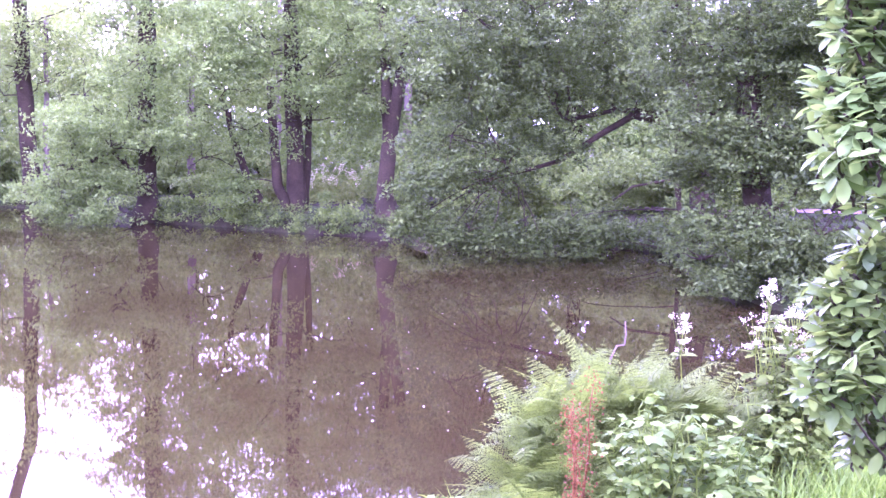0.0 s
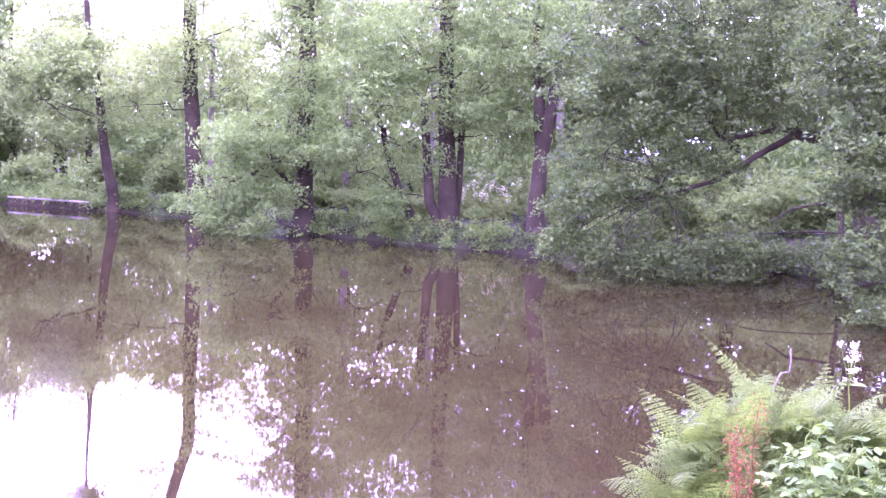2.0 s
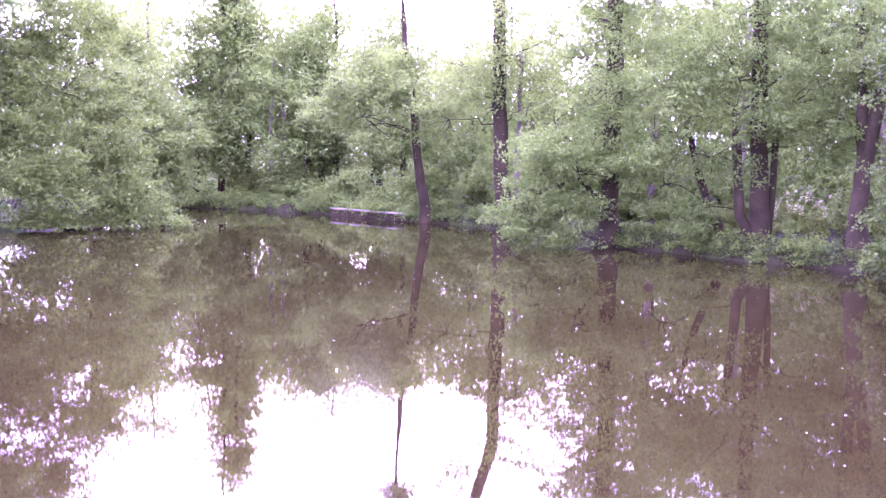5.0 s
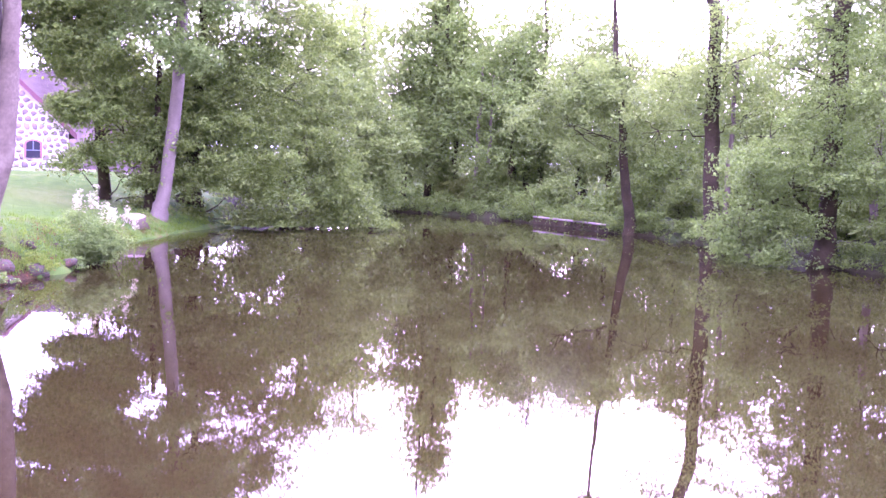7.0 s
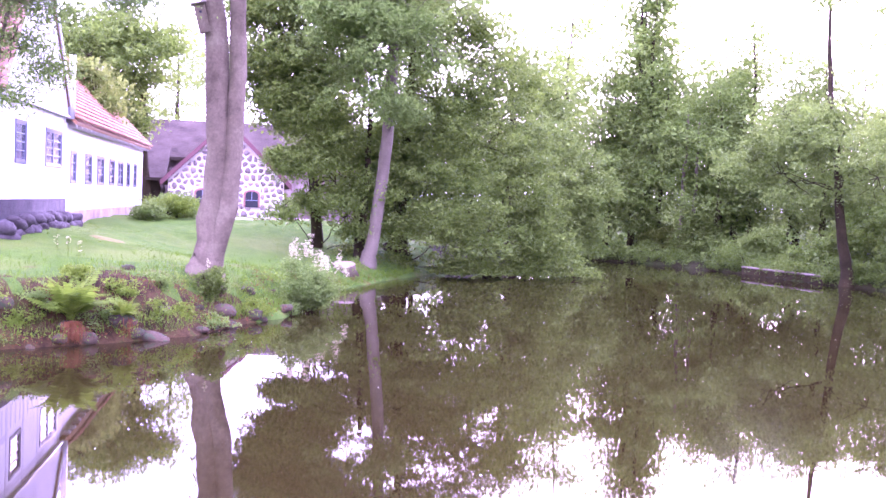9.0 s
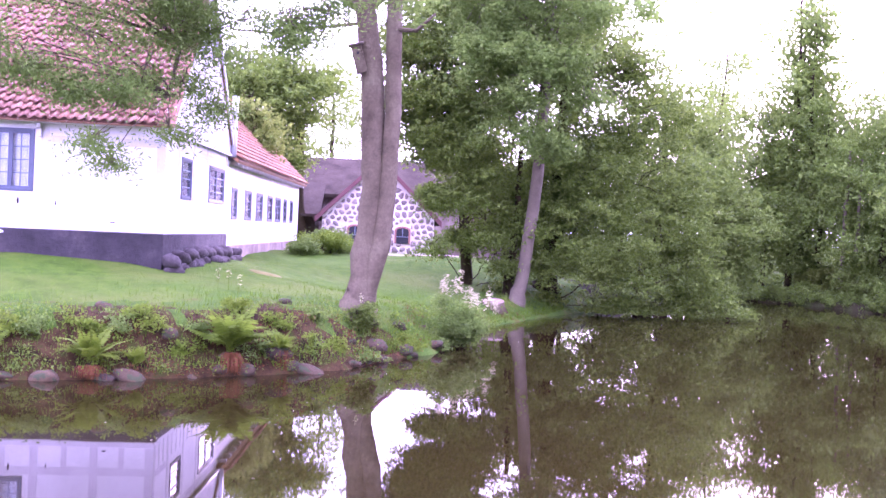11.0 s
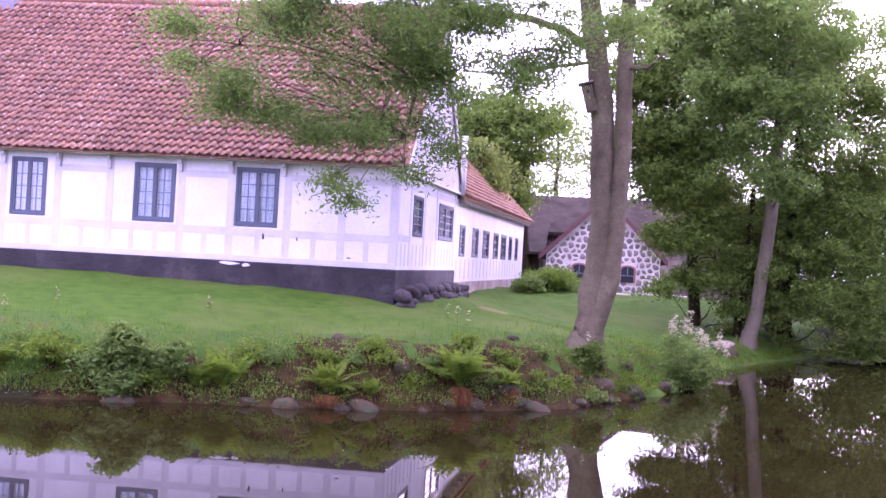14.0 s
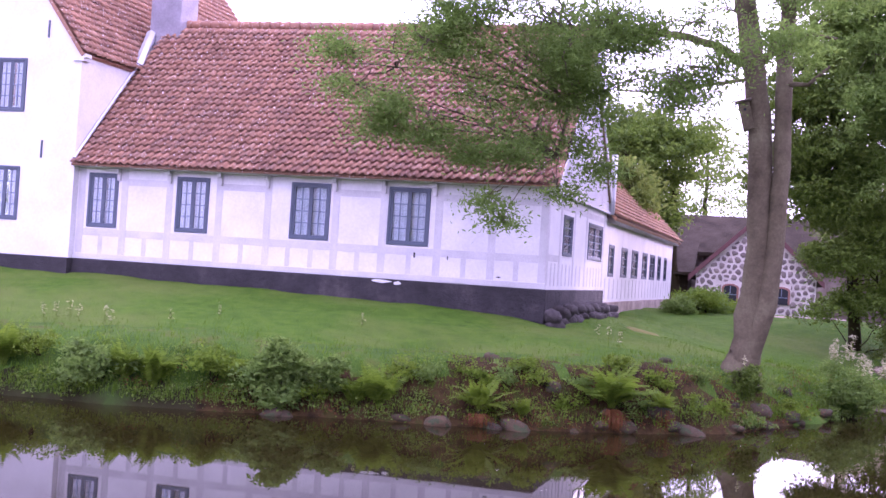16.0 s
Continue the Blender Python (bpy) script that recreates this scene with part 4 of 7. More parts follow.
grow("tree", "pale-barked ash leaning on the tip of the lawn", (-30.37, 26.84),
     [([(-30.37, 26.84, 0.37), (-30.29, 26.92, 1.1), (-30.13, 27.11, 2.98), (-30.0, 27.25, 5.26), (-29.91, 27.34, 7.94), (-29.91, 27.34, 10.19), (-29.8, 27.5, 12.5), (-29.6, 27.8, 15.5)], 0.25, 0.17), ([(-29.91, 27.34, 8.15), (-27.66, 26.37, 8.66), (-26.6, 26.72, 7.86)], 0.1, 0.03)],
     [(-28.33, 25.66, 8.62, 1.37), (-29.1, 25.1, 7.63, 1.18), (-27.39, 26.07, 9.17, 1.36), (-26.8, 26.38, 7.64, 0.77), (-28.14, 25.87, 6.31, 0.71), (-29.14, 25.52, 10.61, 2.18), (-27.53, 27.21, 11.1, 2.18), (-28.8, 25.89, 12.96, 2.78), (-30.2, 25.2, 9.3, 1.5), (-30.6, 24.7, 11.2, 1.9), (-31.0, 24.6, 13.6, 2.4), (-28.9, 24.9, 9.4, 1.3), (-30.0, 25.4, 7.6, 0.9), (-29.4, 26.2, 15.6, 2.6)],
     1250, 44, 0.26, 0.16, M_LEAF_ASH, M_BARK_PALE, 2, "", 0.8, 0.85, 0.5)

grow("tree", "broad dark hornbeam with branches hanging over the water", (-32.34, 30.15),
     [([(-32.35, 30.15, 0.06), (-32.33, 30.17, 2.33), (-32.16, 30.34, 5.28), (-32.09, 30.42, 8.66)], 0.4, 0.15), ([(-33.68, 27.13, 0.69), (-33.8, 26.98, 3.33), (-34.07, 26.64, 6.59)], 0.3, 0.1), ([(-31.07, 34.17, 0.07), (-30.95, 34.28, 1.98), (-30.47, 34.7, 3.66)], 0.2, 0.08), ([(-31.49, 27.38, 0.28), (-31.42, 27.46, 2.32), (-31.35, 27.54, 4.03), (-31.33, 27.57, 6.15)], 0.24, 0.08)],
     [(-34.64, 25.91, 8.5, 1.55), (-34.86, 25.62, 6.51, 0.75), (-33.79, 26.99, 6.17, 2.0), (-33.17, 27.73, 3.76, 1.5), (-33.85, 26.92, 9.22, 2.0), (-32.01, 29.04, 3.65, 1.77), (-31.89, 30.62, 6.87, 2.5), (-30.78, 30.32, 3.5, 2.22), (-30.98, 32.9, 8.19, 2.55), (-30.56, 33.29, 5.22, 2.32), (-30.94, 28.73, 1.93, 1.3), (-30.25, 30.85, 1.31, 1.55), (-29.44, 32.94, 1.58, 1.7), (-28.89, 34.72, 2.3, 1.39), (-28.22, 35.26, 0.95, 1.28), (-30.13, 34.99, 4.38, 1.66), (-29.39, 32.98, -0.01, 0.68), (-32.6, 29.89, 10.19, 2.5), (-33.69, 28.67, 12.11, 3.18), (-31.32, 29.77, 0.36, 0.8), (-30.05, 31.03, 0.21, 0.75), (-28.54, 33.71, 0.26, 0.77), (-27.12, 34.84, 0.11, 0.59), (-31.8, 27.79, 1.01, 0.87), (-29.25, 31.77, 0.69, 1.0), (-30.83, 30.28, 5.26, 2.0), (-32.6, 25.23, 4.31, 0.6), (-32.09, 25.78, 4.67, 0.95), (-31.67, 26.28, 3.48, 1.06), (-32.31, 25.59, 3.2, 0.6), (-32.11, 24.17, 2.51, 0.45), (-32.79, 26.51, 6.39, 1.3), (-33.69, 25.39, 6.55, 0.87), (-31.96, 27.47, 5.19, 1.3), (-31.37, 26.62, 2.28, 0.63), (-33.42, 25.74, 7.83, 1.19), (-30.89, 27.17, 3.14, 0.95), (-35.3, 25.2, 10.3, 1.7), (-34.9, 25.9, 12.4, 2.2), (-33.2, 27.6, 14.6, 2.8), (-31.8, 29.6, 13.6, 2.6), (-35.6, 24.4, 7.4, 1.0), (-31.2, 32.0, 10.6, 1.8), (-29.6, 34.2, 3.2, 1.3), (-34.62, 25.10, 8.19, 1.10), (-34.34, 25.48, 6.50, 1.00), (-33.74, 26.26, 9.34, 1.30), (-34.84, 24.81, 9.87, 1.10), (-34.48, 25.08, 10.01, 0.90), (-34.02, 25.68, 8.77, 1.00), (-33.68, 26.11, 11.27, 1.20), (-33.18, 26.71, 7.56, 1.10)],
     5600, 46, 0.26, 0.155, M_LEAF_DARK, M_BARK, 3, "", 0.6, 0.85, 0.5, 0.55, 26)

grow("tree", "dark broadleaf tree on the far end of the pond", (-35.57, 40.86),
     [([(-35.56, 40.87, -0.39), (-35.51, 40.92, 4.62), (-35.76, 40.7, 9.57)], 0.35, 0.12)],
     [(-35.78, 40.68, 6.82, 1.95), (-34.68, 41.61, 5.49, 1.95), (-33.77, 42.34, 3.87, 1.67), (-35.87, 40.61, 9.57, 1.67), (-33.27, 42.72, 1.96, 1.39), (-35.81, 43.27, 8.16, 1.59), (-34.13, 44.58, 4.8, 1.3)],
     620, 40, 0.42, 0.22, M_LEAF_FAR, M_BARK, 4, "", 0.6, 0.85, 0.5)

grow("tree", "large round-crowned lime tree behind the white wing", (-53.76, 31.42),
     [([(-53.77, 31.38, 2.48), (-53.85, 31.26, 5.02), (-53.88, 31.21, 8.85)], 0.5, 0.25)],
     [(-52.84, 29.01, 10.6, 2.3), (-52.6, 29.4, 8.6, 1.7), (-52.4, 29.6, 11.2, 1.9), (-52.8, 29.1, 6.6, 1.0), (-53.04, 28.65, 7.33, 1.24), (-53.92, 26.99, 11.0, 2.4), (-54.4, 26.0, 9.0, 2.0)],
     1000, 44, 0.42, 0.24, M_LEAF_DARK, M_BARK, 5, "", 0.5, 0.85, 0.5)

grow("tree", "young yellow-green tree behind the house", (-44.38, 23.64),
     [([(-44.39, 23.63, 3.5), (-44.42, 23.57, 5.56)], 0.15, 0.08)],
     [(-44.51, 23.41, 7.87, 0.83), (-44.36, 23.69, 6.85, 0.77), (-44.65, 23.14, 8.63, 0.67)],
     120, 36, 0.35, 0.2, M_LEAF_LIME_SUNLIT, M_BARK, 6, "", 0.45, 0.85, 0.5)

grow("tree", "group of dark alder trunks rising from the far bank", (-4.56, 34.33),
     [([(-4.48, 34.34, 0.04), (-4.45, 34.34, 1.32), (-4.52, 34.33, 3.08), (-4.58, 34.32, 4.99), (-4.6, 34.32, 7.05), (-4.5, 34.2, 11.5)], 0.32, 0.2), ([(-4.74, 34.1, 0.09), (-5.01, 34.06, 1.33), (-5.11, 34.05, 2.72), (-5.23, 34.03, 4.45)], 0.19, 0.12), ([(-5.68, 34.87, 0.11), (-6.05, 34.81, 1.46), (-6.52, 34.72, 2.88), (-6.64, 34.7, 3.59)], 0.17, 0.09), ([(-4.24, 34.57, 0.1), (-4.14, 34.58, 1.84), (-4.09, 34.59, 3.96)], 0.14, 0.1)],
     [(-6.47, 33.41, 4.24, 1.58), (-5.13, 33.64, 5.45, 1.75), (-3.62, 33.83, 4.63, 1.58), (-2.72, 33.42, 3.26, 0.95), (-4.47, 33.73, 3.25, 1.05), (-5.82, 33.53, 3.06, 0.88), (-7.56, 33.69, 3.56, 1.25), (-7.36, 34.25, 2.17, 0.81), (-2.76, 33.91, 6.0, 1.75), (-5.12, 33.64, 7.29, 2.1), (-3.1, 33.89, 8.35, 2.28), (-6.97, 34.33, 6.34, 1.62), (-2.04, 33.46, 4.62, 0.95), (-6.2, 33.66, 1.33, 0.53), (-3.83, 34.31, 10.43, 2.67)],
     1800, 34, 0.19, 0.115, M_LEAF_OAK, M_BARK, 7, "", 0.6, 0.85, 0.5)

grow("tree", "alder with leafy branches drooping to the water", (-9.6, 36.07),
     [([(-9.6, 36.07, -0.02), (-9.58, 36.08, 1.19), (-9.54, 36.09, 3.59), (-9.53, 36.09, 6.13), (-9.53, 36.09, 8.28), (-9.9, 36.3, 14.5)], 0.34, 0.24), ([(-9.58, 36.08, 1.19), (-10.39, 35.02, 2.31), (-11.32, 33.99, 1.79)], 0.1, 0.03)],
     [(-11.21, 34.24, 2.31, 1.3), (-10.48, 34.05, 1.27, 1.1), (-11.65, 33.88, 1.1, 0.83), (-9.93, 34.63, 1.79, 0.93), (-11.91, 33.58, 0.42, 0.44), (-10.72, 33.66, 0.51, 0.66), (-9.87, 35.17, 3.56, 1.32), (-11.32, 35.26, 4.09, 1.34), (-8.96, 35.93, 5.04, 1.53), (-10.26, 36.1, 6.12, 1.55), (-8.82, 35.96, 2.49, 0.86), (-10.05, 36.16, 8.29, 1.74), (-8.49, 36.56, 9.44, 1.74), (-9.3, 36.3, 12.8, 1.7), (-9.2, 34.6, 3.0, 1.1), (-9.3, 34.8, 5.2, 1.4), (-9.5, 34.9, 7.4, 1.5), (-11.3, 34.1, 3.3, 1.2), (-10.2, 34.1, 2.5, 1.1), (-12.2, 34.0, 1.5, 0.8)],
     1750, 34, 0.19, 0.115, M_LEAF_OAK, M_BARK, 8, "", 0.55, 0.85, 0.5)

grow("tree", "forked alder on the far bank beside pale undergrowth", (-1.52, 32.29),
     [([(-1.52, 32.29, 0.02), (-1.58, 32.29, 1.44), (-1.47, 32.29, 2.77), (-1.18, 32.3, 4.41), (-0.96, 32.31, 5.87)], 0.3, 0.16), ([(-1.56, 32.29, 1.61), (-1.5, 32.29, 3.1), (-1.61, 32.29, 4.89), (-1.72, 32.28, 6.83)], 0.2, 0.13), ([(-1.85, 32.77, 0.74), (-1.61, 32.59, 1.59)], 0.16, 0.12)],
     [(-1.48, 32.29, 5.06, 1.33), (-0.66, 32.02, 6.17, 1.32), (-1.99, 32.47, 6.36, 1.34), (-1.34, 32.5, 7.83, 2.01), (-2.3, 32.25, 4.23, 0.67)],
     600, 34, 0.19, 0.115, M_LEAF_OAK, M_BARK, 9, "", 0.6, 0.85, 0.5)

grow("tree", "tall dark trunk with a pale strip of dead bark", (-15.61, 42.29),
     [([(-15.61, 42.29, -0.69), (-15.68, 42.26, 1.71), (-15.81, 42.22, 4.07), (-15.88, 42.19, 6.62), (-15.93, 42.18, 9.13), (-17.59, 41.87, 14.66)], 0.36, 0.24)],
     [(-15.87, 41.63, 5.31, 1.38), (-15.09, 41.92, 7.02, 1.61), (-16.93, 41.21, 6.52, 1.83), (-14.57, 42.10, 4.93, 0.92), (-15.95, 41.59, 9.46, 2.52), (-17.94, 41.93, 4.47, 1.41), (-17.80, 41.98, 11.91, 2.12), (-14.30, 42.51, 10.00, 2.01), (-12.93, 41.34, 7.67, 1.59), (-16.32, 41.98, 14.45, 2.65)],
     330, 42, 0.32, 0.15, M_LEAF_FAR, M_BARK, 10, "", 0.7, 0.85, 0.5)

grow("tree", "leaning trunk by the timber-edged bank", (-19.97, 44.2),
     [([(-19.97, 44.2, 0.61), (-20.2, 44.09, 1.8), (-20.4, 44.01, 3.78), (-20.57, 43.93, 5.51), (-20.87, 43.79, 7.94), (-21.02, 43.72, 9.88), (-21.11, 43.67, 13.3)], 0.27, 0.05)],
     [(-21.13, 43.11, 5.95, 1.49), (-19.57, 43.83, 5.01, 1.11), (-21.77, 42.79, 4.24, 1.24), (-20.03, 43.62, 7.18, 0.99), (-22.68, 43.45, 7.02, 1.52), (-18.4, 44.4, 6.2, 1.3), (-22.6, 43.2, 4.6, 1.3), (-21.1, 43.2, 12.6, 0.8), (-23.6, 43.8, 5.6, 1.3)],
     560, 42, 0.4, 0.18, M_LEAF_FAR, M_BARK, 11, "", 0.7, 0.85, 0.5)

# the two corner alders take the leaf colour with shade painted in
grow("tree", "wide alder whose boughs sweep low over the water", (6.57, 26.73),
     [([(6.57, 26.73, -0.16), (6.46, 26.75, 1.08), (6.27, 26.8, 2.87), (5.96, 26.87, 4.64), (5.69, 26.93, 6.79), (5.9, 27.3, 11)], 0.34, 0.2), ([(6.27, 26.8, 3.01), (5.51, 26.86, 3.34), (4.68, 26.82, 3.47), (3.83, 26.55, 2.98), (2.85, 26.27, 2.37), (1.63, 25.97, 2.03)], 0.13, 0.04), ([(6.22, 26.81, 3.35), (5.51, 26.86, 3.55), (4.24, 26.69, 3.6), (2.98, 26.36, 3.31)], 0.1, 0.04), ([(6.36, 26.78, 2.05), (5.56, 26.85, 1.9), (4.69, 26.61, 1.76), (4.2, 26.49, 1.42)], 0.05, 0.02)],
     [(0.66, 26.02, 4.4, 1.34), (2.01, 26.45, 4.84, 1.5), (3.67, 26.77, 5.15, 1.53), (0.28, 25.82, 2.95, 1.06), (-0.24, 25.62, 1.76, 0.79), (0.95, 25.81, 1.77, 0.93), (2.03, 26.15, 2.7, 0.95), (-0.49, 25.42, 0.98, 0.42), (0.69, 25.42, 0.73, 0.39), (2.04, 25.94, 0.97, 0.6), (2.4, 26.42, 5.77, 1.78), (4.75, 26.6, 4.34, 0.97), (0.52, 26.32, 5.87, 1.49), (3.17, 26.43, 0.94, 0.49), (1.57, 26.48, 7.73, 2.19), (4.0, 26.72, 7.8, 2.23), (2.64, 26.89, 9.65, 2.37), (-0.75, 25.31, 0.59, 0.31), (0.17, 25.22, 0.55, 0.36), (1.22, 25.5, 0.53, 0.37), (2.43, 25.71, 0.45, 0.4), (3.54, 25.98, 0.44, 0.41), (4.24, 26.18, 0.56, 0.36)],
     3000, 32, 0.16, 0.105, M_LEAF_SHADED, M_BARK, 12, "", 0.5, 0.85, 0.5)

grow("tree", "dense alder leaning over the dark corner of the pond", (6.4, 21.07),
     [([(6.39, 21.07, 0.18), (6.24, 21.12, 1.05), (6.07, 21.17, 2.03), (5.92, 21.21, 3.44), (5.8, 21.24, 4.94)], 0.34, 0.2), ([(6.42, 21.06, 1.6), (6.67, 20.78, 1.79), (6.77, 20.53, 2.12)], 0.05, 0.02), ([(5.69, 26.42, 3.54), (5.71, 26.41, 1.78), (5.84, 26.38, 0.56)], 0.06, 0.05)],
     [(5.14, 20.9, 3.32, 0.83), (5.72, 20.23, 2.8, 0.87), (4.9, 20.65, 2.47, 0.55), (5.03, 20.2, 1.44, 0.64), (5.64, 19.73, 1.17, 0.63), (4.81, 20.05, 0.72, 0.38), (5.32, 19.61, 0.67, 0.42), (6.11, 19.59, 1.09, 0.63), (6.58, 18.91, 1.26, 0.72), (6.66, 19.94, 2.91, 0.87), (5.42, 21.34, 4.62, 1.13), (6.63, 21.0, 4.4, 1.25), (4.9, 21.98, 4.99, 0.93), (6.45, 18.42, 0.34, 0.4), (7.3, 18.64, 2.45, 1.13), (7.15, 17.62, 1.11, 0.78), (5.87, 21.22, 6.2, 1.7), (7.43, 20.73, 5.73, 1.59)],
     2400, 32, 0.14, 0.1, M_LEAF_SHADED, M_BARK, 13, "", 0.5, 0.85, 0.5)


# ---- the wood round the pond: a few grown once, then repeated ----
def wood_tree(label, height, wide, lobes_n, clusters, leaf, leaf_m, seed, conic=False):
    rng = np.random.default_rng(seed)
    lobes = []
    for k in range(lobes_n):
        h = 0.22 + 0.72 * (k + 0.5) / lobes_n
        w = wide * ((1.05 - h) if conic else math.sin(math.pi * min(0.98, h * 0.8 + 0.16)))
        a = k * 2.4 + rng.uniform(-0.4, 0.4)
        r = max(0.6, w * 0.62)
        lobes.append((math.cos(a) * w * 0.55, math.sin(a) * w * 0.55, h * height, r))
    t = thing("tree", label, "tree", "wood round the pond")
    v, f = tube_data(bend((0, 0, -0.4), (0.3, 0.2, height * 0.9), 9, 0, 0.12, seed), taper(0.3 if lobes_n != 11 or conic else 0.2, 0.03, 9), 9, 0.12, seed)
    piece("trunk", mesh_of("trunk", v, f, M_BARK, True), t)
    pos = crown_points([(x, y, z, r, r, r * 0.8) for x, y, z, r in lobes], clusters, 26, 0.5, rng, shell=0.7, tiers=5)
    piece("crown", leaf_mesh("crown", pos, leaf, leaf_m, rng, 0.45), t)
    return t


wood = [wood_tree("dark broadleaf tree in the wood round the pond", 15, 4.2, 13, 470, 0.25, M_LEAF_FAR, 21),
        wood_tree("tall narrow dark tree in the wood round the pond", 16, 3.2, 12, 460, 0.25, M_LEAF_DARK, 22, True),
        wood_tree("light green broadleaf tree in the wood round the pond", 12, 3.6, 11, 430, 0.24, M_LEAF_OAK, 23),
        wood_tree("thin open tree in the wood round the pond", 18, 3.2, 11, 330, 0.24, M_LEAF_FAR, 24)]
SPOTS_RIGHT = [
    (2, 27.4, 39.8, 1.13),
    (0, 23.6, 42.5, 1.13),
    (1, 20.5, 43.8, 1.15),
    (0, 18.2, 47.3, 1.0),
    (1, 12.9, 44.0, 1.12),
    (0, 10.3, 48.8, 0.94),
    (0, 5.5, 44.0, 1.11),
    (0, 3.8, 48.6, 1.08),
    (0, -0.7, 47.2, 1.14),
    (0, -2.7, 46.8, 0.93),
    (0, -6.7, 51.3, 1.09),
    (0, -10.4, 46.2, 1.04),
    (0, 29.6, 51.4, 1.28),
    (1, 21.3, 59.7, 1.3),
    (1, 9.6, 56.5, 1.29),
    (0, 1.3, 60.5, 1.23),
    (0, -7.1, 57.7, 1.11),
    (2, -15.4, 57.4, 0.61),
    (2, -18.8, 56.1, 0.73),
    (2, -21.0, 52.0, 0.72),
]
SPOTS_SUN = [
    (0, -25.6, 53.7, 0.62),
    (0, -22.3, 57.0, 0.66),
    (0, -28.2, 56.0, 0.8),
    (0, -24.5, 57.5, 0.6),
    (1, -17.5, 54.0, 0.64),
    (2, -30.6, 52.0, 0.86),
    (3, -17.9, 71.8, 0.8),
    (3, -22.8, 62.6, 0.84),
    (3, -26.9, 60.5, 0.7),
    (3, -33.6, 60.6, 0.8),
    (3, -34.6, 57.6, 0.78),
    (3, -40.8, 60.5, 0.85),
    (1, -38.8, 53.4, 0.69),
    (2, -35.3, 53.4, 0.93),
    (0, -31.5, 53.7, 0.82),
    (0, -45.8, 55.6, 0.84),
    (0, -50.5, 54.1, 0.86),
    (2, -50.4, 48.6, 1.02),
    (0, -49.8, 43.3, 0.77),
    (3, -48.0, 61.5, 0.91),
    (2, -28.1, 55.2, 0.79),
    (0, -72.1, 45.0, 1.0),
    (2, -78.7, 43.6, 1.0),
]
SPOTS_TALL = [
    (3, -19.5, 56.7, 0.62),
    (3, -25.8, 54.2, 0.72),
    (3, -29.6, 53.6, 0.86),
    (3, -37.2, 53.5, 1.1),
    (3, -41.1, 51.7, 0.95),
    (3, -15.5, 55.9, 0.7),
]
SPOTS_END_AND_ADDED = [
    (1, -37.3, 55.0, 1.15),
    (1, -36.2, 53.8, 1.05),
    (1, -30.8, 54.0, 0.7),
    (2, -77.3, 37.7, 1.0),
    (2, -59.1, 10.4, 0.8),
    (2, -61.8, 4.3, 0.8),
    (0, -60.0, -2.1, 0.8),
    (2, -54.2, -9.6, 0.8),
    # unseen trees added behind and beside the camera
    (2, 10.0, -18.0, 1.0),
    (0, 2.0, -24.0, 1.0),
    (2, -6.0, -28.0, 1.0),
    (2, 18.0, -6.0, 1.0),
    (2, 16.0, 6.0, 1.0),
    # tall trees added on the right, mostly out of view, to block sky light
    (0, 13.5, 13.5, 1.15),
    (0, 14.5, 20.0, 1.25),
    (1, 13.0, 26.5, 1.25),
    (0, 12.0, 32.5, 1.2),
    (2, 18.0, 30.0, 1.3),
]
for k, (kind_, x, y, s) in enumerate(SPOTS_RIGHT + SPOTS_SUN + SPOTS_TALL + SPOTS_END_AND_ADDED):
    m = pose(x, y, gz(x, y) - 0.05, 0, 0, (k * 77) % 360) @ Matrix.Diagonal((s, s, s, 1))
    if kind_ in (0, 1, 2, 3) and not wood[kind_].get("used"):
        wood[kind_].matrix_basis = m
        wood[kind_]["used"] = 1
    else:
        c = copy_thing(wood[kind_], m)
        c.scale = (s, s, s)


def shrub(name, label, x, y, rx, h, clusters, leaf, leaf_m, seed, per=30, group="", lobes_n=5, z=None):
    rng = np.random.default_rng(seed)
    z = gz(x, y) if z is None else z
    t = thing(name, label, "shrub", group, at=(x, y, z))
    lobes = []
    for k in range(lobes_n):
        a = rng.uniform(0, 6.28)
        d = rx * 0.55 * rng.random() ** 0.5
        hh = h * rng.uniform(0.18, 0.72)
        lobes.append((math.cos(a) * d, math.sin(a) * d, hh, rx * rng.uniform(0.4, 0.6), rx * rng.uniform(0.4, 0.6), min(hh, h - hh) * 1.0 + 0.05))
    stems = [tube_data(bend((lx * 0.15, ly * 0.15, -0.1), (lx, ly, lz), 5, 0, 0.05, seed + i), taper(0.02 + 0.012 * h, 0.008, 5), 5) for i, (lx, ly, lz, *_r) in enumerate(lobes)]
    v, f = joined(stems)
    tagged(piece("stalkwork", mesh_of("stalkwork", v, f, M_BARK, True), t), kind="stuff")
    pos = crown_points(lobes, clusters, per, rx * 0.12 + 0.03, rng, shell=0.8)
    pos = pos[pos[:, 2] + z > 0.05]
    tagged(piece("foliage", leaf_mesh("foliage", pos, leaf, leaf_m, rng, 0.55), t), kind="stuff")
    return t


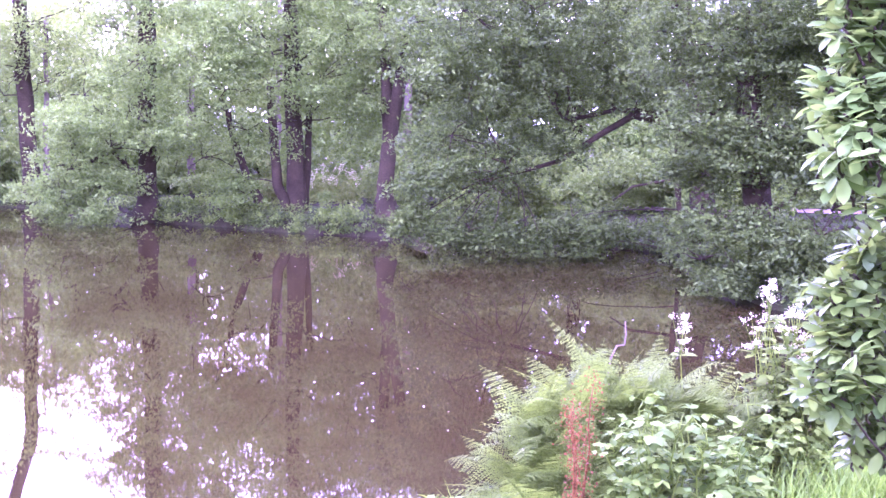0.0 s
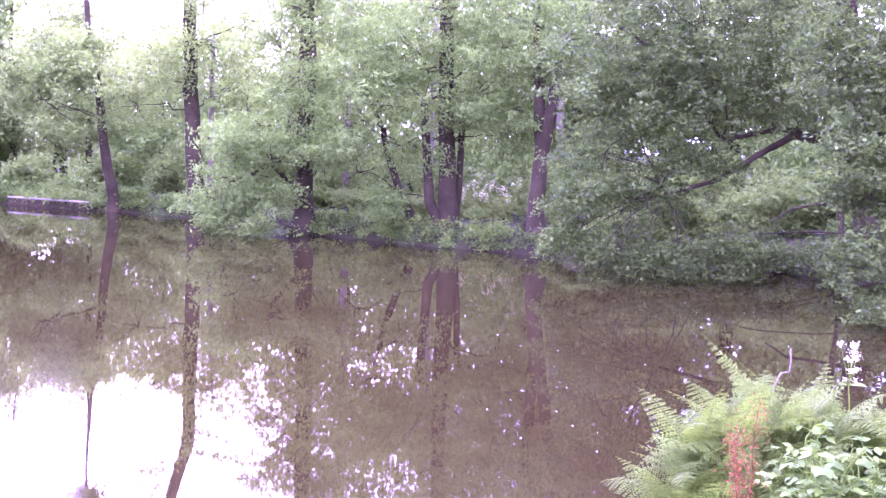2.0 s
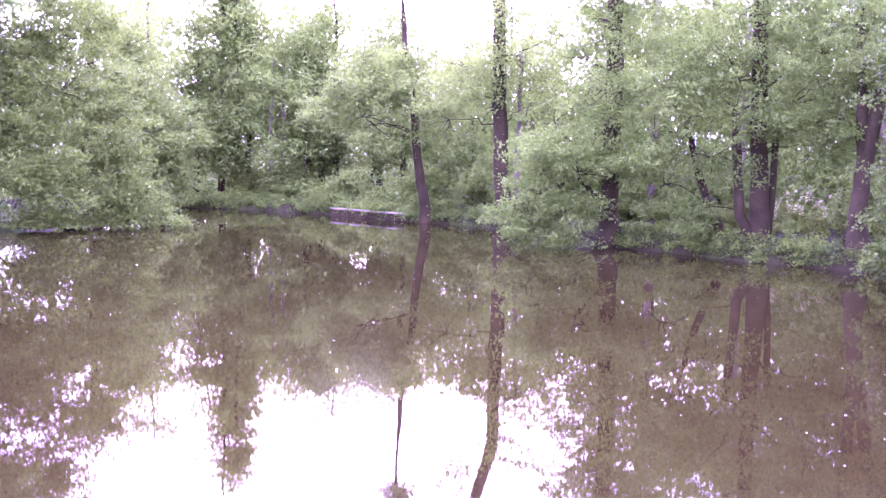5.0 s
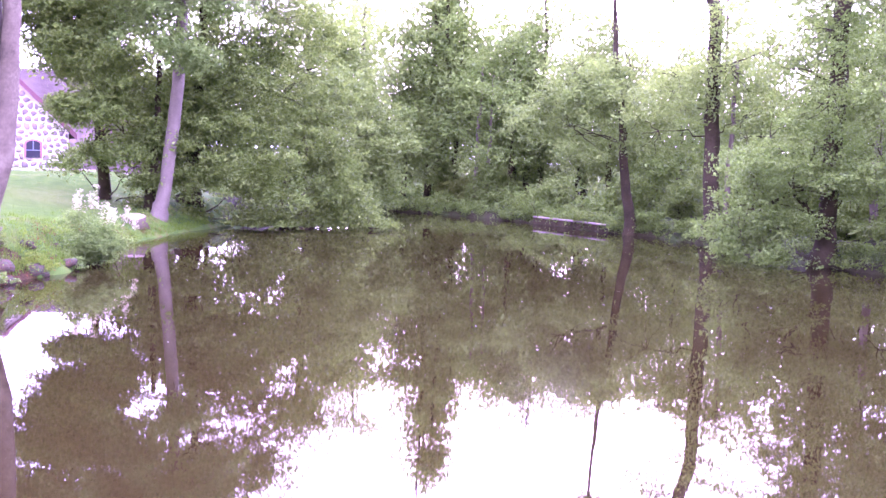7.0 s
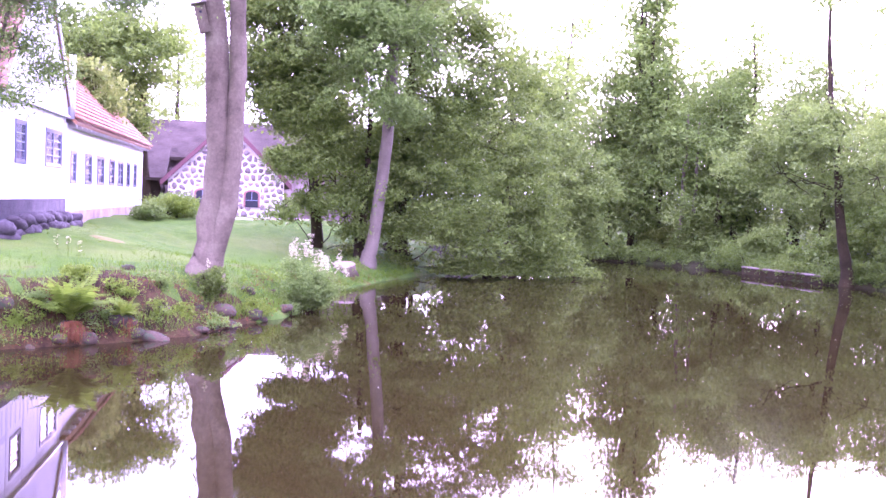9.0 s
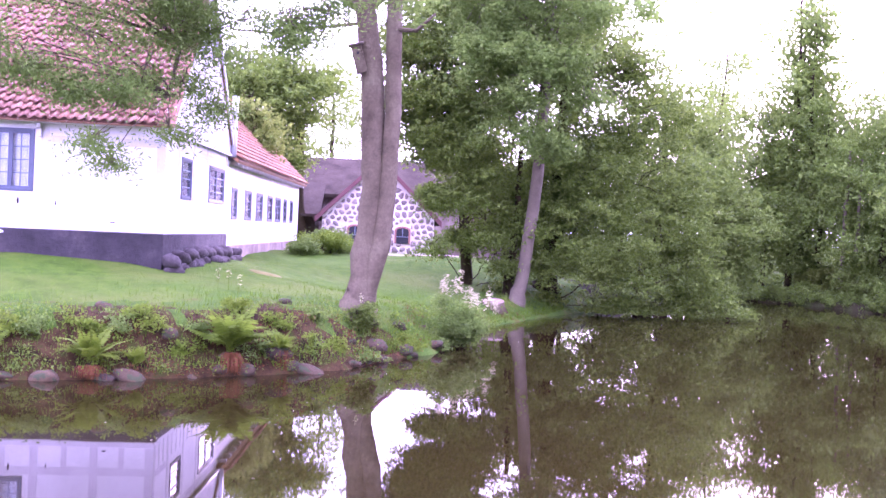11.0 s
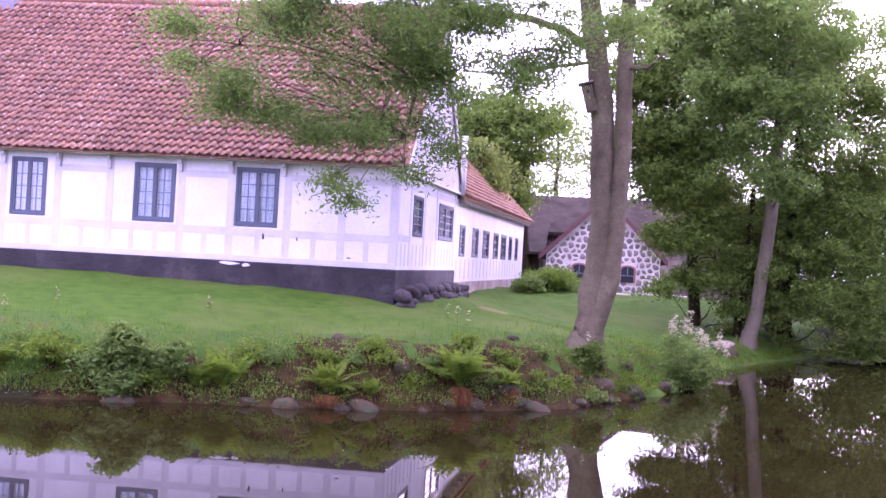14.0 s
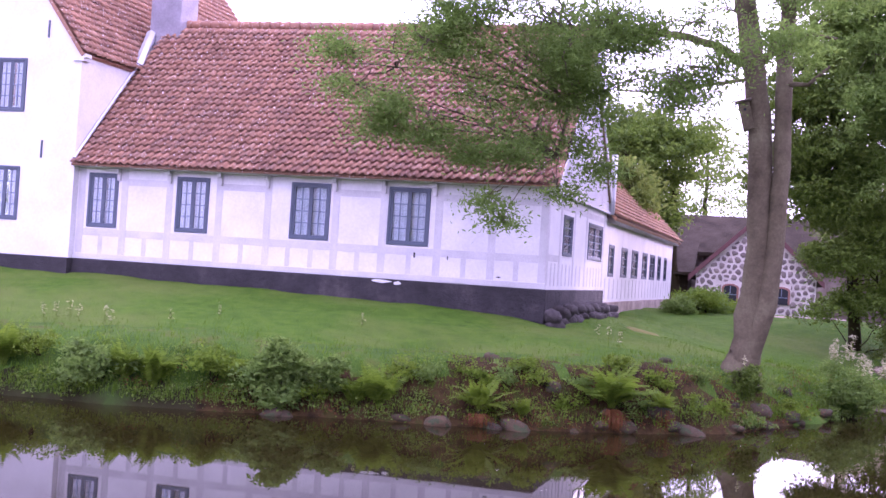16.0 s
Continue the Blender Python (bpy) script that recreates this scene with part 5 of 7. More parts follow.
UNDER_A = [
    (8.4, 33.6, 1.7, 2.0, 0),
    (5.3, 33.7, 2.0, 2.6, 1),
    (2.5, 35.5, 1.2, 2.1, 1),
    (0.6, 35.1, 1.3, 2.1, 2),
    (-1.3, 36.1, 1.6, 2.5, 1),
    # two rows in the bright lime leaf paint the sunlit clearing
    (-3.3, 37.5, 1.9, 0.8, 3),
    (-5.4, 38.2, 2.2, 1.0, 3),
    (-7.7, 39.4, 1.5, 2.5, 1),
    (-10.2, 40.8, 1.4, 2.0, 1),
    (-13.5, 44.1, 2.0, 2.1, 2),
    (-17.0, 46.6, 1.3, 3.2, 1),
    (-19.3, 47.8, 1.5, 2.0, 1),
    (-22.7, 48.6, 1.4, 2.0, 2),
    (-26.6, 50.0, 1.8, 1.8, 1),
    (-30.7, 51.1, 2.1, 2.9, 1),
    (-35.6, 52.7, 1.6, 3.2, 1),
    (-39.1, 53.9, 1.3, 3.0, 1),
    (-41.6, 53.3, 2.1, 2.5, 1),
]
UNDER_C = [
    (0.8, 30.9, 0.9, 1.3, 2),
    (2.2, 31.2, 0.9, 1.5, 2),
    (3.5, 31.0, 0.7, 0.9, 2),
    (7.4, 30.4, 1.0, 1.3, 2),
    (8.8, 29.6, 1.0, 1.6, 2),
    (7.4, 34.8, 1.6, 2.4, 0),
    (3.4, 38.4, 1.8, 2.6, 2),
]
UNDER_B = [
    (10.4, 34.0, 2.0, 1.2, 1),
    (-0.0, 41.6, 1.5, 3.2, 1),
    (-4.6, 43.4, 2.1, 2.3, 0),
    (-9.7, 45.6, 2.0, 2.3, 1),
    (-16.6, 51.0, 1.6, 2.6, 1),
    (-24.2, 54.4, 1.7, 2.8, 1),
    (-32.8, 56.8, 1.6, 2.4, 2),
    (4.3, 41.4, 1.4, 1.6, 2),
    (8.6, 40.7, 1.8, 3.5, 1),
    (-2.4, 45.5, 1.2, 2.5, 1),
    (-7.1, 45.0, 1.7, 3.3, 0),
    (-12.8, 47.9, 2.1, 3.5, 0),
    (-20.6, 53.8, 2.0, 1.7, 1),
]
for k, (x, y, rx, h, mk) in enumerate(UNDER_A + UNDER_B + UNDER_C):
    shrub("shrub", ("dense green undergrowth at the edge of the far bank", "low leafy bush under the trees of the far bank")[k % 2], x, y, rx, h, int(70 + 60 * rx), 0.16, (M_LEAF_OAK, M_LEAF_FAR, M_LEAF_DARK, M_LEAF_LIME_SUNLIT)[mk], 100 + k, 30, "undergrowth on the far bank")


def thicket(name, label, rows, leaf, leaf_m, seed, per_m2):
    """A far wall of woodland: leaves over a line of swelling humps."""
    rng = np.random.default_rng(seed)
    lobes, area = [], 0
    for (x0, y0), (x1, y1), h in rows:
        L = math.hypot(x1 - x0, y1 - y0)
        n = max(2, int(L / 3.2))
        for i in range(n):
            for lev in range(max(1, int(h / 2.4))):
                r = rng.uniform(1.9, 3.0)
                t_ = (i + rng.random()) / n
                lobes.append((x0 + (x1 - x0) * t_ + rng.normal() * 0.8, y0 + (y1 - y0) * t_ + rng.normal() * 0.8, 0.9 + lev * 2.3 + rng.uniform(-0.6, 0.8), r, r, r * 0.75))
                area += r * r * 4
    pos = crown_points(lobes, int(area * per_m2 / 26), 26, 0.5, rng, shell=0.9, tiers=6)
    pos = pos[pos[:, 2] > 0.4]
    return tagged(new(name, leaf_mesh(name, pos, leaf, leaf_m, rng, 0.45)), label, "woodland", kind="stuff")


thicket("far_wood", "dense far woodland closing the view beyond the pond", [((26, 40), (14, 56), 9), ((14, 56), (-2, 58), 9), ((-2, 58), (-17, 60), 11), ((-18, 60), (-34, 66), 6), ((-34, 66), (-48, 68), 7), ((-48, 68), (-56, 58), 8), ((-56, 58), (-62, 50), 7)], 0.38, M_LEAF_FAR, 61, 46.0)
thicket("under_wood", "shady thicket of saplings behind the far bank", [((14, 34), (8, 38), 7), ((16, 40), (4, 45), 9), ((8, 42), (-4, 45), 7), ((-2, 41), (-14, 45), 5), ((-14, 48), (-24, 54), 5), ((-19, 48), (-28, 53), 4), ((-29, 55), (-43, 58), 6), ((-27, 51), (-34, 56), 4), ((-24, 54), (-36, 58), 4), ((-36, 57), (-44, 56), 5), ((-38, 49), (-37, 40), 4)], 0.22, M_LEAF_OAK, 62, 80.0)


# ---- boulder-built barn beyond the lawn ----
BA, BB = Vector((0.575, 0.818, 0)).normalized(), Vector((-0.818, 0.575, 0)).normalized()
BC = Vector((-48.0, 32.75, 0))
BM = Matrix(((BA.x, BB.x, 0, 0), (BA.y, BB.y, 0, 0), (0, 0, 1, 0), (0, 0, 0, 1)))
barn = thing("stone_barn", "old barn of grey boulders in white mortar with dark roof", "barn", at=tuple(BC))
BH, BE, BT, B0 = 2.95, 3.55, 6.45, 1.1
bwin = [(-1.2, 2.25), (1.3, 2.25)]


def prism(bm, pts, y0, y1, m):
    a = [bm.verts.new(m @ Vector((x, y0, z))) for x, z in pts]
    b = [bm.verts.new(m @ Vector((x, y1, z))) for x, z in pts]
    bm.faces.new(a)
    bm.faces.new(list(reversed(b)))
    for i in range(len(pts)):
        j = (i + 1) % len(pts)
        bm.faces.new([a[j], a[i], b[i], b[j]])


bm = bmesh.new()
prism(bm, [(-BH, B0), (BH, B0), (BH, BE), (0, BT), (-BH, BE)], 0.0, 0.5, BM)
part("wall_gable", bm, M_MORTAR, barn, "white lime mortar wall")
slab(barn, "wall_side", M_MORTAR, [(-BH, -BH + 0.5, 0.5, 9, B0, BE), (BH - 0.5, BH, 0.5, 9, B0, BE)], m=BM)
for sgn in (-1, 1):
    bm = bmesh.new()
    prism(bm, [(sgn * (BH + 0.35), BE - 0.28), (0, BT + 0.06), (0, BT + 0.24), (sgn * (BH + 0.35), BE - 0.08)][:: sgn], -0.3, 9.5, BM)
    part("roof", bm, M_THATCH, barn, "dark weathered roof")
    bm = bmesh.new()
    prism(bm, [(sgn * (BH + 0.37), BE - 0.36), (0, BT - 0.02), (0, BT + 0.26), (sgn * (BH + 0.37), BE - 0.06)][:: sgn], -0.36, -0.305, BM)
    part("bargeboard", bm, plain("oxide_red_paint", (0.12, 0.05, 0.045), 0.8), barn, "reddish brown bargeboard")
M_BRICK = plain("brick_red", (0.34, 0.16, 0.12), 0.9)
for wx0, wz in bwin:
    w = piece("window", None, barn)
    bm = bmesh.new()
    arch = lambda r, h: [(wx0 - r, wz), (wx0 + r, wz), (wx0 + r, wz + h)] + [(wx0 + r * math.cos(a), wz + h + 0.45 * r * math.sin(a)) for a in (0.6, 1.2, 1.57, 1.94, 2.54)] + [(wx0 - r, wz + h)]
    prism(bm, arch(0.42, 0.72), -0.075, -0.004, BM)
    part("surround", bm, M_BRICK, w, "brick window surround")
    # dark sheet on the wall paints the unlit room behind the window
    bm = bmesh.new()
    prism(bm, arch(0.32, 0.68), -0.085, -0.078, BM)
    part("pane", bm, M_DARK, w, "dark pane")
    slab(w, "bar", M_BAR, [(wx0 - 0.32, wx0 + 0.32, -0.1, -0.088, wz + 0.34, wz + 0.38)], m=BM)
    slab(w, "bar", M_BAR, [(wx0 - 0.02, wx0 + 0.02, -0.101, -0.089, wz + 0.39, wz + 0.8)], m=BM)
rb = random.Random(8)


def boulder(w, h, d, sides=9):
    vs, fs = [], []
    n = [rb.uniform(0.78, 1.1) for _ in range(sides)]
    for k, (s, dd) in enumerate(((1.0, 0.0), (0.92, 0.6), (0.6, 1.0))):
        for i in range(sides):
            a = 2 * math.pi * i / sides
            c, q = math.cos(a), math.sin(a)
            e = (abs(c) ** 4 + abs(q) ** 4) ** (-1 / 4)
            vs.append(Vector((c * e * n[i] * w * 0.5 * s, -dd * d, q * e * n[i] * h * 0.5 * s)))
    for k in range(2):
        for i in range(sides):
            j = (i + 1) % sides
            fs.append((k * sides + i, k * sides + j, (k + 1) * sides + j, (k + 1) * sides + i))
    fs.append(tuple(2 * sides + i for i in range(sides)))
    return [BM @ v for v in vs], fs


def clip(poly, px, pz, nx, nz):
    """The part of a polygon behind a line."""
    out = []
    for (ax, az), (bx, bz) in zip(poly, poly[1:] + poly[:1]):
        da, db = (ax - px) * nx + (az - pz) * nz, (bx - px) * nx + (bz - pz) * nz
        if da <= 0:
            out.append((ax, az))
        if da * db < 0:
            k = da / (da - db)
            out.append((ax + (bx - ax) * k, az + (bz - az) * k))
    return out


# boulders packed like cells, each its own stone, parted by broad white joints
sites = []
for r in range(18):
    for c in range(19):
        sites.append((-BH - 0.2 + (c + 0.5 * (r % 2) + rb.uniform(-0.33, 0.33)) * 0.355, B0 - 0.1 + (r + rb.uniform(-0.33, 0.33)) * 0.31))
for k, (sx, sz) in enumerate(sites):
    cell = [(sx - 0.5, sz - 0.5), (sx + 0.5, sz - 0.5), (sx + 0.5, sz + 0.5), (sx - 0.5, sz + 0.5)]
    for ox, oz in sites:
        dx, dz = ox - sx, oz - sz
        ll = math.hypot(dx, dz)
        if 0 < ll < 1.3:
            cell = clip(cell, (sx + ox) / 2 - dx / ll * 0.046, (sz + oz) / 2 - dz / ll * 0.046, dx / ll, dz / ll)
    for px, pz, nx, nz in ((BH - 0.05, 0, 1, 0), (-BH + 0.05, 0, -1, 0), (0, B0, 0, -1), (0, BT - 0.15, BT - BE, BH), (0, BT - 0.15, BE - BT, BH)):
        if cell:
            cell = clip(cell, px, pz, nx, nz)
    for a, wz in bwin:
        if cell and abs(sx - a) < 0.9 and wz - 0.4 < sz < wz + 1.4:
            if sz > wz + 0.95:
                cell = clip(cell, a, wz + 1.0, 0, -1)
            elif sz < wz:
                cell = clip(cell, a, wz - 0.02, 0, 1)
            else:
                g = 1 if sx > a else -1
                cell = clip(cell, a + g * 0.45, wz, -g, 0)
    if len(cell) < 3:
        continue
    area = 0.5 * abs(sum(p[0] * q[1] - q[0] * p[1] for p, q in zip(cell, cell[1:] + cell[:1])))
    if area < 0.014:
        continue
    # cut the corners, then round the edge inwards
    ring = [((1 - f) * p[0] + f * q[0], (1 - f) * p[1] + f * q[1]) for p, q in zip(cell, cell[1:] + cell[:1]) for f in (0.25, 0.75)]
    cx, cz = sum(p[0] for p in ring) / len(ring), sum(p[1] for p in ring) / len(ring)
    n = len(ring)
    vs = [BM @ Vector(((x - cx) * s, -d, (z - cz) * s)) for s, d in ((1.0, 0.0), (0.93, 0.035), (0.6, 0.06)) for x, z in ring]
    fs = [(r * n + q, r * n + (q + 1) % n, (r + 1) * n + (q + 1) % n, (r + 1) * n + q) for r in range(2) for q in range(n)] + [tuple(2 * n + q for q in range(n))]
    s = piece("stone", mesh_of("stone", vs, fs, M_STONE, True), barn)
    s.location = BM @ Vector((cx, -0.002, cz))
# long range behind it
rear = thing("stone_range", "long dark-roofed stone building behind the barn", "barn", at=tuple(BC))
slab(rear, "wall", M_PLINTH, [(-5.2, 9.5, 9.0, 9.5, 1.0, 5.0)], m=BM)
for sgn, y0 in ((1, 8.4), (-1, 17.6)):
    bm = bmesh.new()
    q = [bm.verts.new(BM @ Vector(p)) for p in ((-5.6, y0, 4.75), (9.9, y0, 4.75), (9.9, 13, 7.2), (-5.6, 13, 7.2))]
    q2 = [bm.verts.new(v.co + Vector((0, 0, 0.2))) for v in q]
    for f in (q2, list(reversed(q)), [q[0], q[1], q2[1], q2[0]], [q[3], q[0], q2[0], q2[3]], [q[1], q[2], q2[2], q2[1]]):
        bm.faces.new(f)
    part("roof", bm, M_THATCH, rear, "dark weathered roof")
for r in range(5):
    x = -5.1
    while x < -2.2:
        w = rb.uniform(0.3, 0.5)
        v, f = boulder(w * 0.88, 0.28, 0.05)
        s = piece("stone", mesh_of("stone", v, f, M_STONE, True), rear)
        s.location = BM @ Vector((x + w / 2, 8.998, 3.6 + r * 0.32))
        x += w
shed = thing("brown_shed", "low dark brown wooden shed beside the barn", "shed", at=tuple(BC))
slab(shed, "wall", M_THATCH, [(-8.6, -3.6, 4.5, 8.2, 0.8, 3.6)], m=BM)
bm = bmesh.new()
prism(bm, [(-8.9, 3.5), (-3.3, 3.5), (-3.3, 3.66), (-8.9, 3.66)], 3.6, 4.4, BM)
q = [bm.verts.new(BM @ Vector(p)) for p in ((-8.9, 4.2, 3.6), (-3.3, 4.2, 3.6), (-3.3, 8.6, 5.6), (-8.9, 8.6, 5.6))]
q2 = [bm.verts.new(v.co - Vector((0, 0, 0.15))) for v in q]
for f in (q, list(reversed(q2)), [q[1], q[0], q2[0], q2[1]], [q[2], q[1], q2[1], q2[2]]):
    bm.faces.new(f)
part("roof", bm, M_THATCH, shed, "brown board roof")


def strip(name, line, width, material, label, category, lift=0.03):
    """A path laid over the ground along a line."""
    vs, fs = [], []
    pts = []
    for (ax, ay), (bx, by) in zip(line, line[1:]):
        n = max(2, int(math.hypot(bx - ax, by - ay) / 0.5))
        pts += [(ax + (bx - ax) * i / n, ay + (by - ay) * i / n) for i in range(n)]
    pts.append(line[-1])
    for i, (x, y) in enumerate(pts):
        (ax, ay), (bx, by) = pts[max(0, i - 1)], pts[min(len(pts) - 1, i + 1)]
        l = math.hypot(bx - ax, by - ay)
        nx, ny = -(by - ay) / l, (bx - ax) / l
        for k in range(7):
            s = (k / 6 - 0.5) * width * (1 + 0.08 * math.sin(i * 1.3 + k))
            px, py = x + nx * s, y + ny * s
            vs.append((px, py, gz(px, py) + (lift if 0 < k < 6 else -0.04)))
    for i in range(len(pts) - 1):
        for k in range(6):
            fs.append((i * 7 + k, i * 7 + k + 1, (i + 1) * 7 + k + 1, (i + 1) * 7 + k))
    return tagged(new(name, mesh_of(name, vs, fs, material, True)), label, category, kind="structure")


strip("path", [(-44.5, 28.5), (-41.0, 32.0), (-38.5, 36.5), (-40, 44)], 3.4, M_PATH, "pale pinkish gravel yard by the barn", "path")
vs, fs = [], []
for r in range(5):
    for k in range(20):
        a = 6.283 * k / 20
        u, w = 0.12 * r * math.cos(a) * (1 + 0.2 * math.sin(3 * a)), 0.2 * r * math.sin(a) * (1 + 0.25 * math.cos(2 * a))
        x, y = -28.4 + u * 0.48 - w * 0.88, 15.3 + u * 0.88 + w * 0.48
        vs.append((x, y, gz(x, y) + (0.05 if r < 4 else -0.01)))
        if r:
            fs.append(((r - 1) * 20 + k, (r - 1) * 20 + (k + 1) % 20, r * 20 + (k + 1) % 20, r * 20 + k))
tagged(new("worn_patch", mesh_of("worn_patch", vs, fs, M_BARE, True)), "small worn earth patch in the lawn", "ground", kind="structure")
strip("path", [(2.0, 36.4), (5.0, 35.2), (8.0, 33.6), (12.5, 32.5)], 1.6, M_PATH, "pinkish earth path on the far bank", "path", 0.05)


# ---- plants ----
def frond_mesh(name, length, pairs, pinna, subs, arch, material, seed):
    """A fern frond that rises from its foot and arches over along +x."""
    rng = random.Random(seed)
    vs, fs = [], []

    def blade(p, d, s, n, L, W):
        o = len(vs)
        vs.extend((p, p + d * L * 0.45 + s * W * 0.5 + n * L * 0.05, p + d * L, p + d * L * 0.45 - s * W * 0.5 + n * L * 0.05))
        fs.append((o, o + 1, o + 2, o + 3))

    pts, dirs, p, ang = [], [], Vector((0, 0, 0)), radians(78)
    n = pairs + 5
    for i in range(n + 1):
        d = Vector((math.cos(ang), 0.05 * math.sin(i * 0.6 + seed), math.sin(ang)))
        pts.append(p.copy())
        dirs.append(d)
        p = p + d * (length / n)
        ang -= radians(arch) / n * (0.5 + 1.2 * i / n)
    v, f = tube_data(pts, taper(0.006 * length, 0.0015, n), 4)
    vs.extend(v)
    fs.extend(f)
    for i in range(5, n + 1):
        t = (i - 5) / (n - 5)
        L = pinna * length * (math.sin(math.pi * (0.16 + 0.84 * t) ** 0.75) * 0.95 + 0.04) * rng.uniform(0.88, 1.1)
        side0 = dirs[i].cross(Vector((0, 1, 0))).normalized()
        up_n = -side0 if side0.z < 0 else side0
        for sg in (-1, 1):
            out = (Vector((0, sg, 0)) + dirs[i] * 0.35 - Vector((0, 0, 0.22)) + up_n * rng.uniform(-0.12, 0.12)).normalized()
            across = dirs[i]
            if subs < 2:
                blade(pts[i], out, across, up_n, L, L * 0.36)
                continue
            for k in range(subs):
                u = (k + 0.5) / subs
                q = pts[i] + out * (L * u) - Vector((0, 0, 0.1 * L * u * u))
                w = L * 0.19 * (1 - 0.75 * u) + 0.006
                for s2 in (-1, 1):
                    blade(q, (across * s2 + out * 0.7).normalized(), out, up_n, w, L / subs * 1.05)
            blade(pts[i] + out * L * 0.9, out, across, up_n, L * 0.14, L * 0.05)
    return mesh_of(name, vs, fs, material)


NEAR_FRONDS = [frond_mesh("frond", 1.0, 16, 0.19, 6, a, M_FERN, k) for k, a in enumerate((30, 55, 80, 45, 95))]
FAR_FRONDS = [frond_mesh("frond", 1.0, 17, 0.23, 1, a, M_FERN_DARK, 10 + k) for k, a in enumerate((40, 70, 100))]
YOUNG_FRONDS = [frond_mesh("frond", 1.0, 15, 0.22, 1, a, M_FERN_YOUNG, 20 + k) for k, a in enumerate((40, 70, 100))]


def fern(label, x, y, size, n, fronds, seed, group, z=None, lean=(0, 0)):
    rng = random.Random(seed)
    t = thing("fern", label, "fern", group, at=(x, y, (gz(x, y) if z is None else z) - 0.02))
    if z is not None:
        drop = z - gz(x, y)
        v, f = tube_data([(0, 0, -drop - 0.08), (0.02, 0, -drop * 0.5), (0, 0, 0.03)], [0.07, 0.06, 0.035], 7, 0.2, seed)
        piece("rootstock", mesh_of("rootstock", v, f, M_BARK, True), t)
    for k in range(n):
        f = piece("frond", fronds[k % len(fronds)], t)
        s = size * rng.uniform(0.7, 1.12)
        a = 360 * k / n + rng.uniform(-22, 22)
        tilt = rng.uniform(-16, 10) if z is None else rng.uniform(-4, 38)
        f.matrix_basis = Matrix.Translation((rng.uniform(-0.05, 0.05), rng.uniform(-0.05, 0.05), 0)) @ pose(0, 0, 0, lean[0], lean[1], 0) @ pose(0, 0, 0, 0, 0, a) @ pose(0, 0, 0, rng.uniform(-14, 14), tilt, 0) @ Matrix.Diagonal((s, s, s, 1))
    return t


# near bank, in front of the viewer
NEAR = "ferns on the near bank"
LAB = "lush pale green lady fern arching over the near bank"
ROW_BACK = [(0.48, 4.78, 1.5), (0.6, 4.82, 1.58), (0.74, 4.82, 1.6), (0.88, 4.86, 1.58), (1.02, 4.9, 1.6), (1.14, 4.92, 1.58), (1.24, 4.96, 1.5)]
ROW_MID = [(0.4, 4.62, 1.38), (0.53, 4.58, 1.44), (0.67, 4.62, 1.48), (0.82, 4.66, 1.48), (0.97, 4.7, 1.48), (1.12, 4.7, 1.42)]
ROW_LOW = [(0.34, 4.44, 1.2), (0.45, 4.38, 1.28), (0.58, 4.36, 1.3), (0.72, 4.4, 1.34), (0.28, 4.55, 1.22), (0.4, 4.3, 1.14)]
for k, (x, y, z) in enumerate(ROW_BACK + ROW_MID + ROW_LOW):
    fern(LAB, x, y, 0.54 if k < 7 else 0.48, 19, NEAR_FRONDS, 40 + k, NEAR, z, (2, -9))
fern(LAB, 0.84, 4.9, 0.62, 4, NEAR_FRONDS[:1], 66, NEAR, 1.66, (0, 0))
fern("small fern tip on the brink of the near bank", -0.62, 4.98, 0.45, 7, NEAR_FRONDS, 52, NEAR)


def leaf_outline(L, W, blunt=0.8, teeth=0):
    """A blade in its own plane along +x, folded a little at the midrib; blunt above 1: widest towards the tip."""
    n = 6
    vs, fs = [], []
    for i in range(n + 1):
        t = i / n
        w = W * math.sin(math.pi * min(1, t ** blunt * 0.97 + 0.015)) ** (0.75 if blunt > 1 else 1) * (1 + teeth * (0.12 if i % 2 else -0.1))
        z = -0.12 * L * t * t
        vs += [Vector((t * L, -w / 2, z + w * 0.12)), Vector((t * L, 0, z)), Vector((t * L, w / 2, z + w * 0.12))]
    for i in range(n):
        for k in range(2):
            a = i * 3 + k
            fs.append((a, a + 1, a + 4, a + 3))
    return vs, fs


def put(pair, m):
    v, f = pair
    return [m @ q for q in v], f


def aim(p, d, roll=0.0):
    """A pose at p whose x axis points along d."""
    q = Vector(d).to_track_quat("X", "Z").to_matrix().to_4x4()
    return Matrix.Translation(p) @ q @ pose(0, 0, 0, roll, 0, 0)


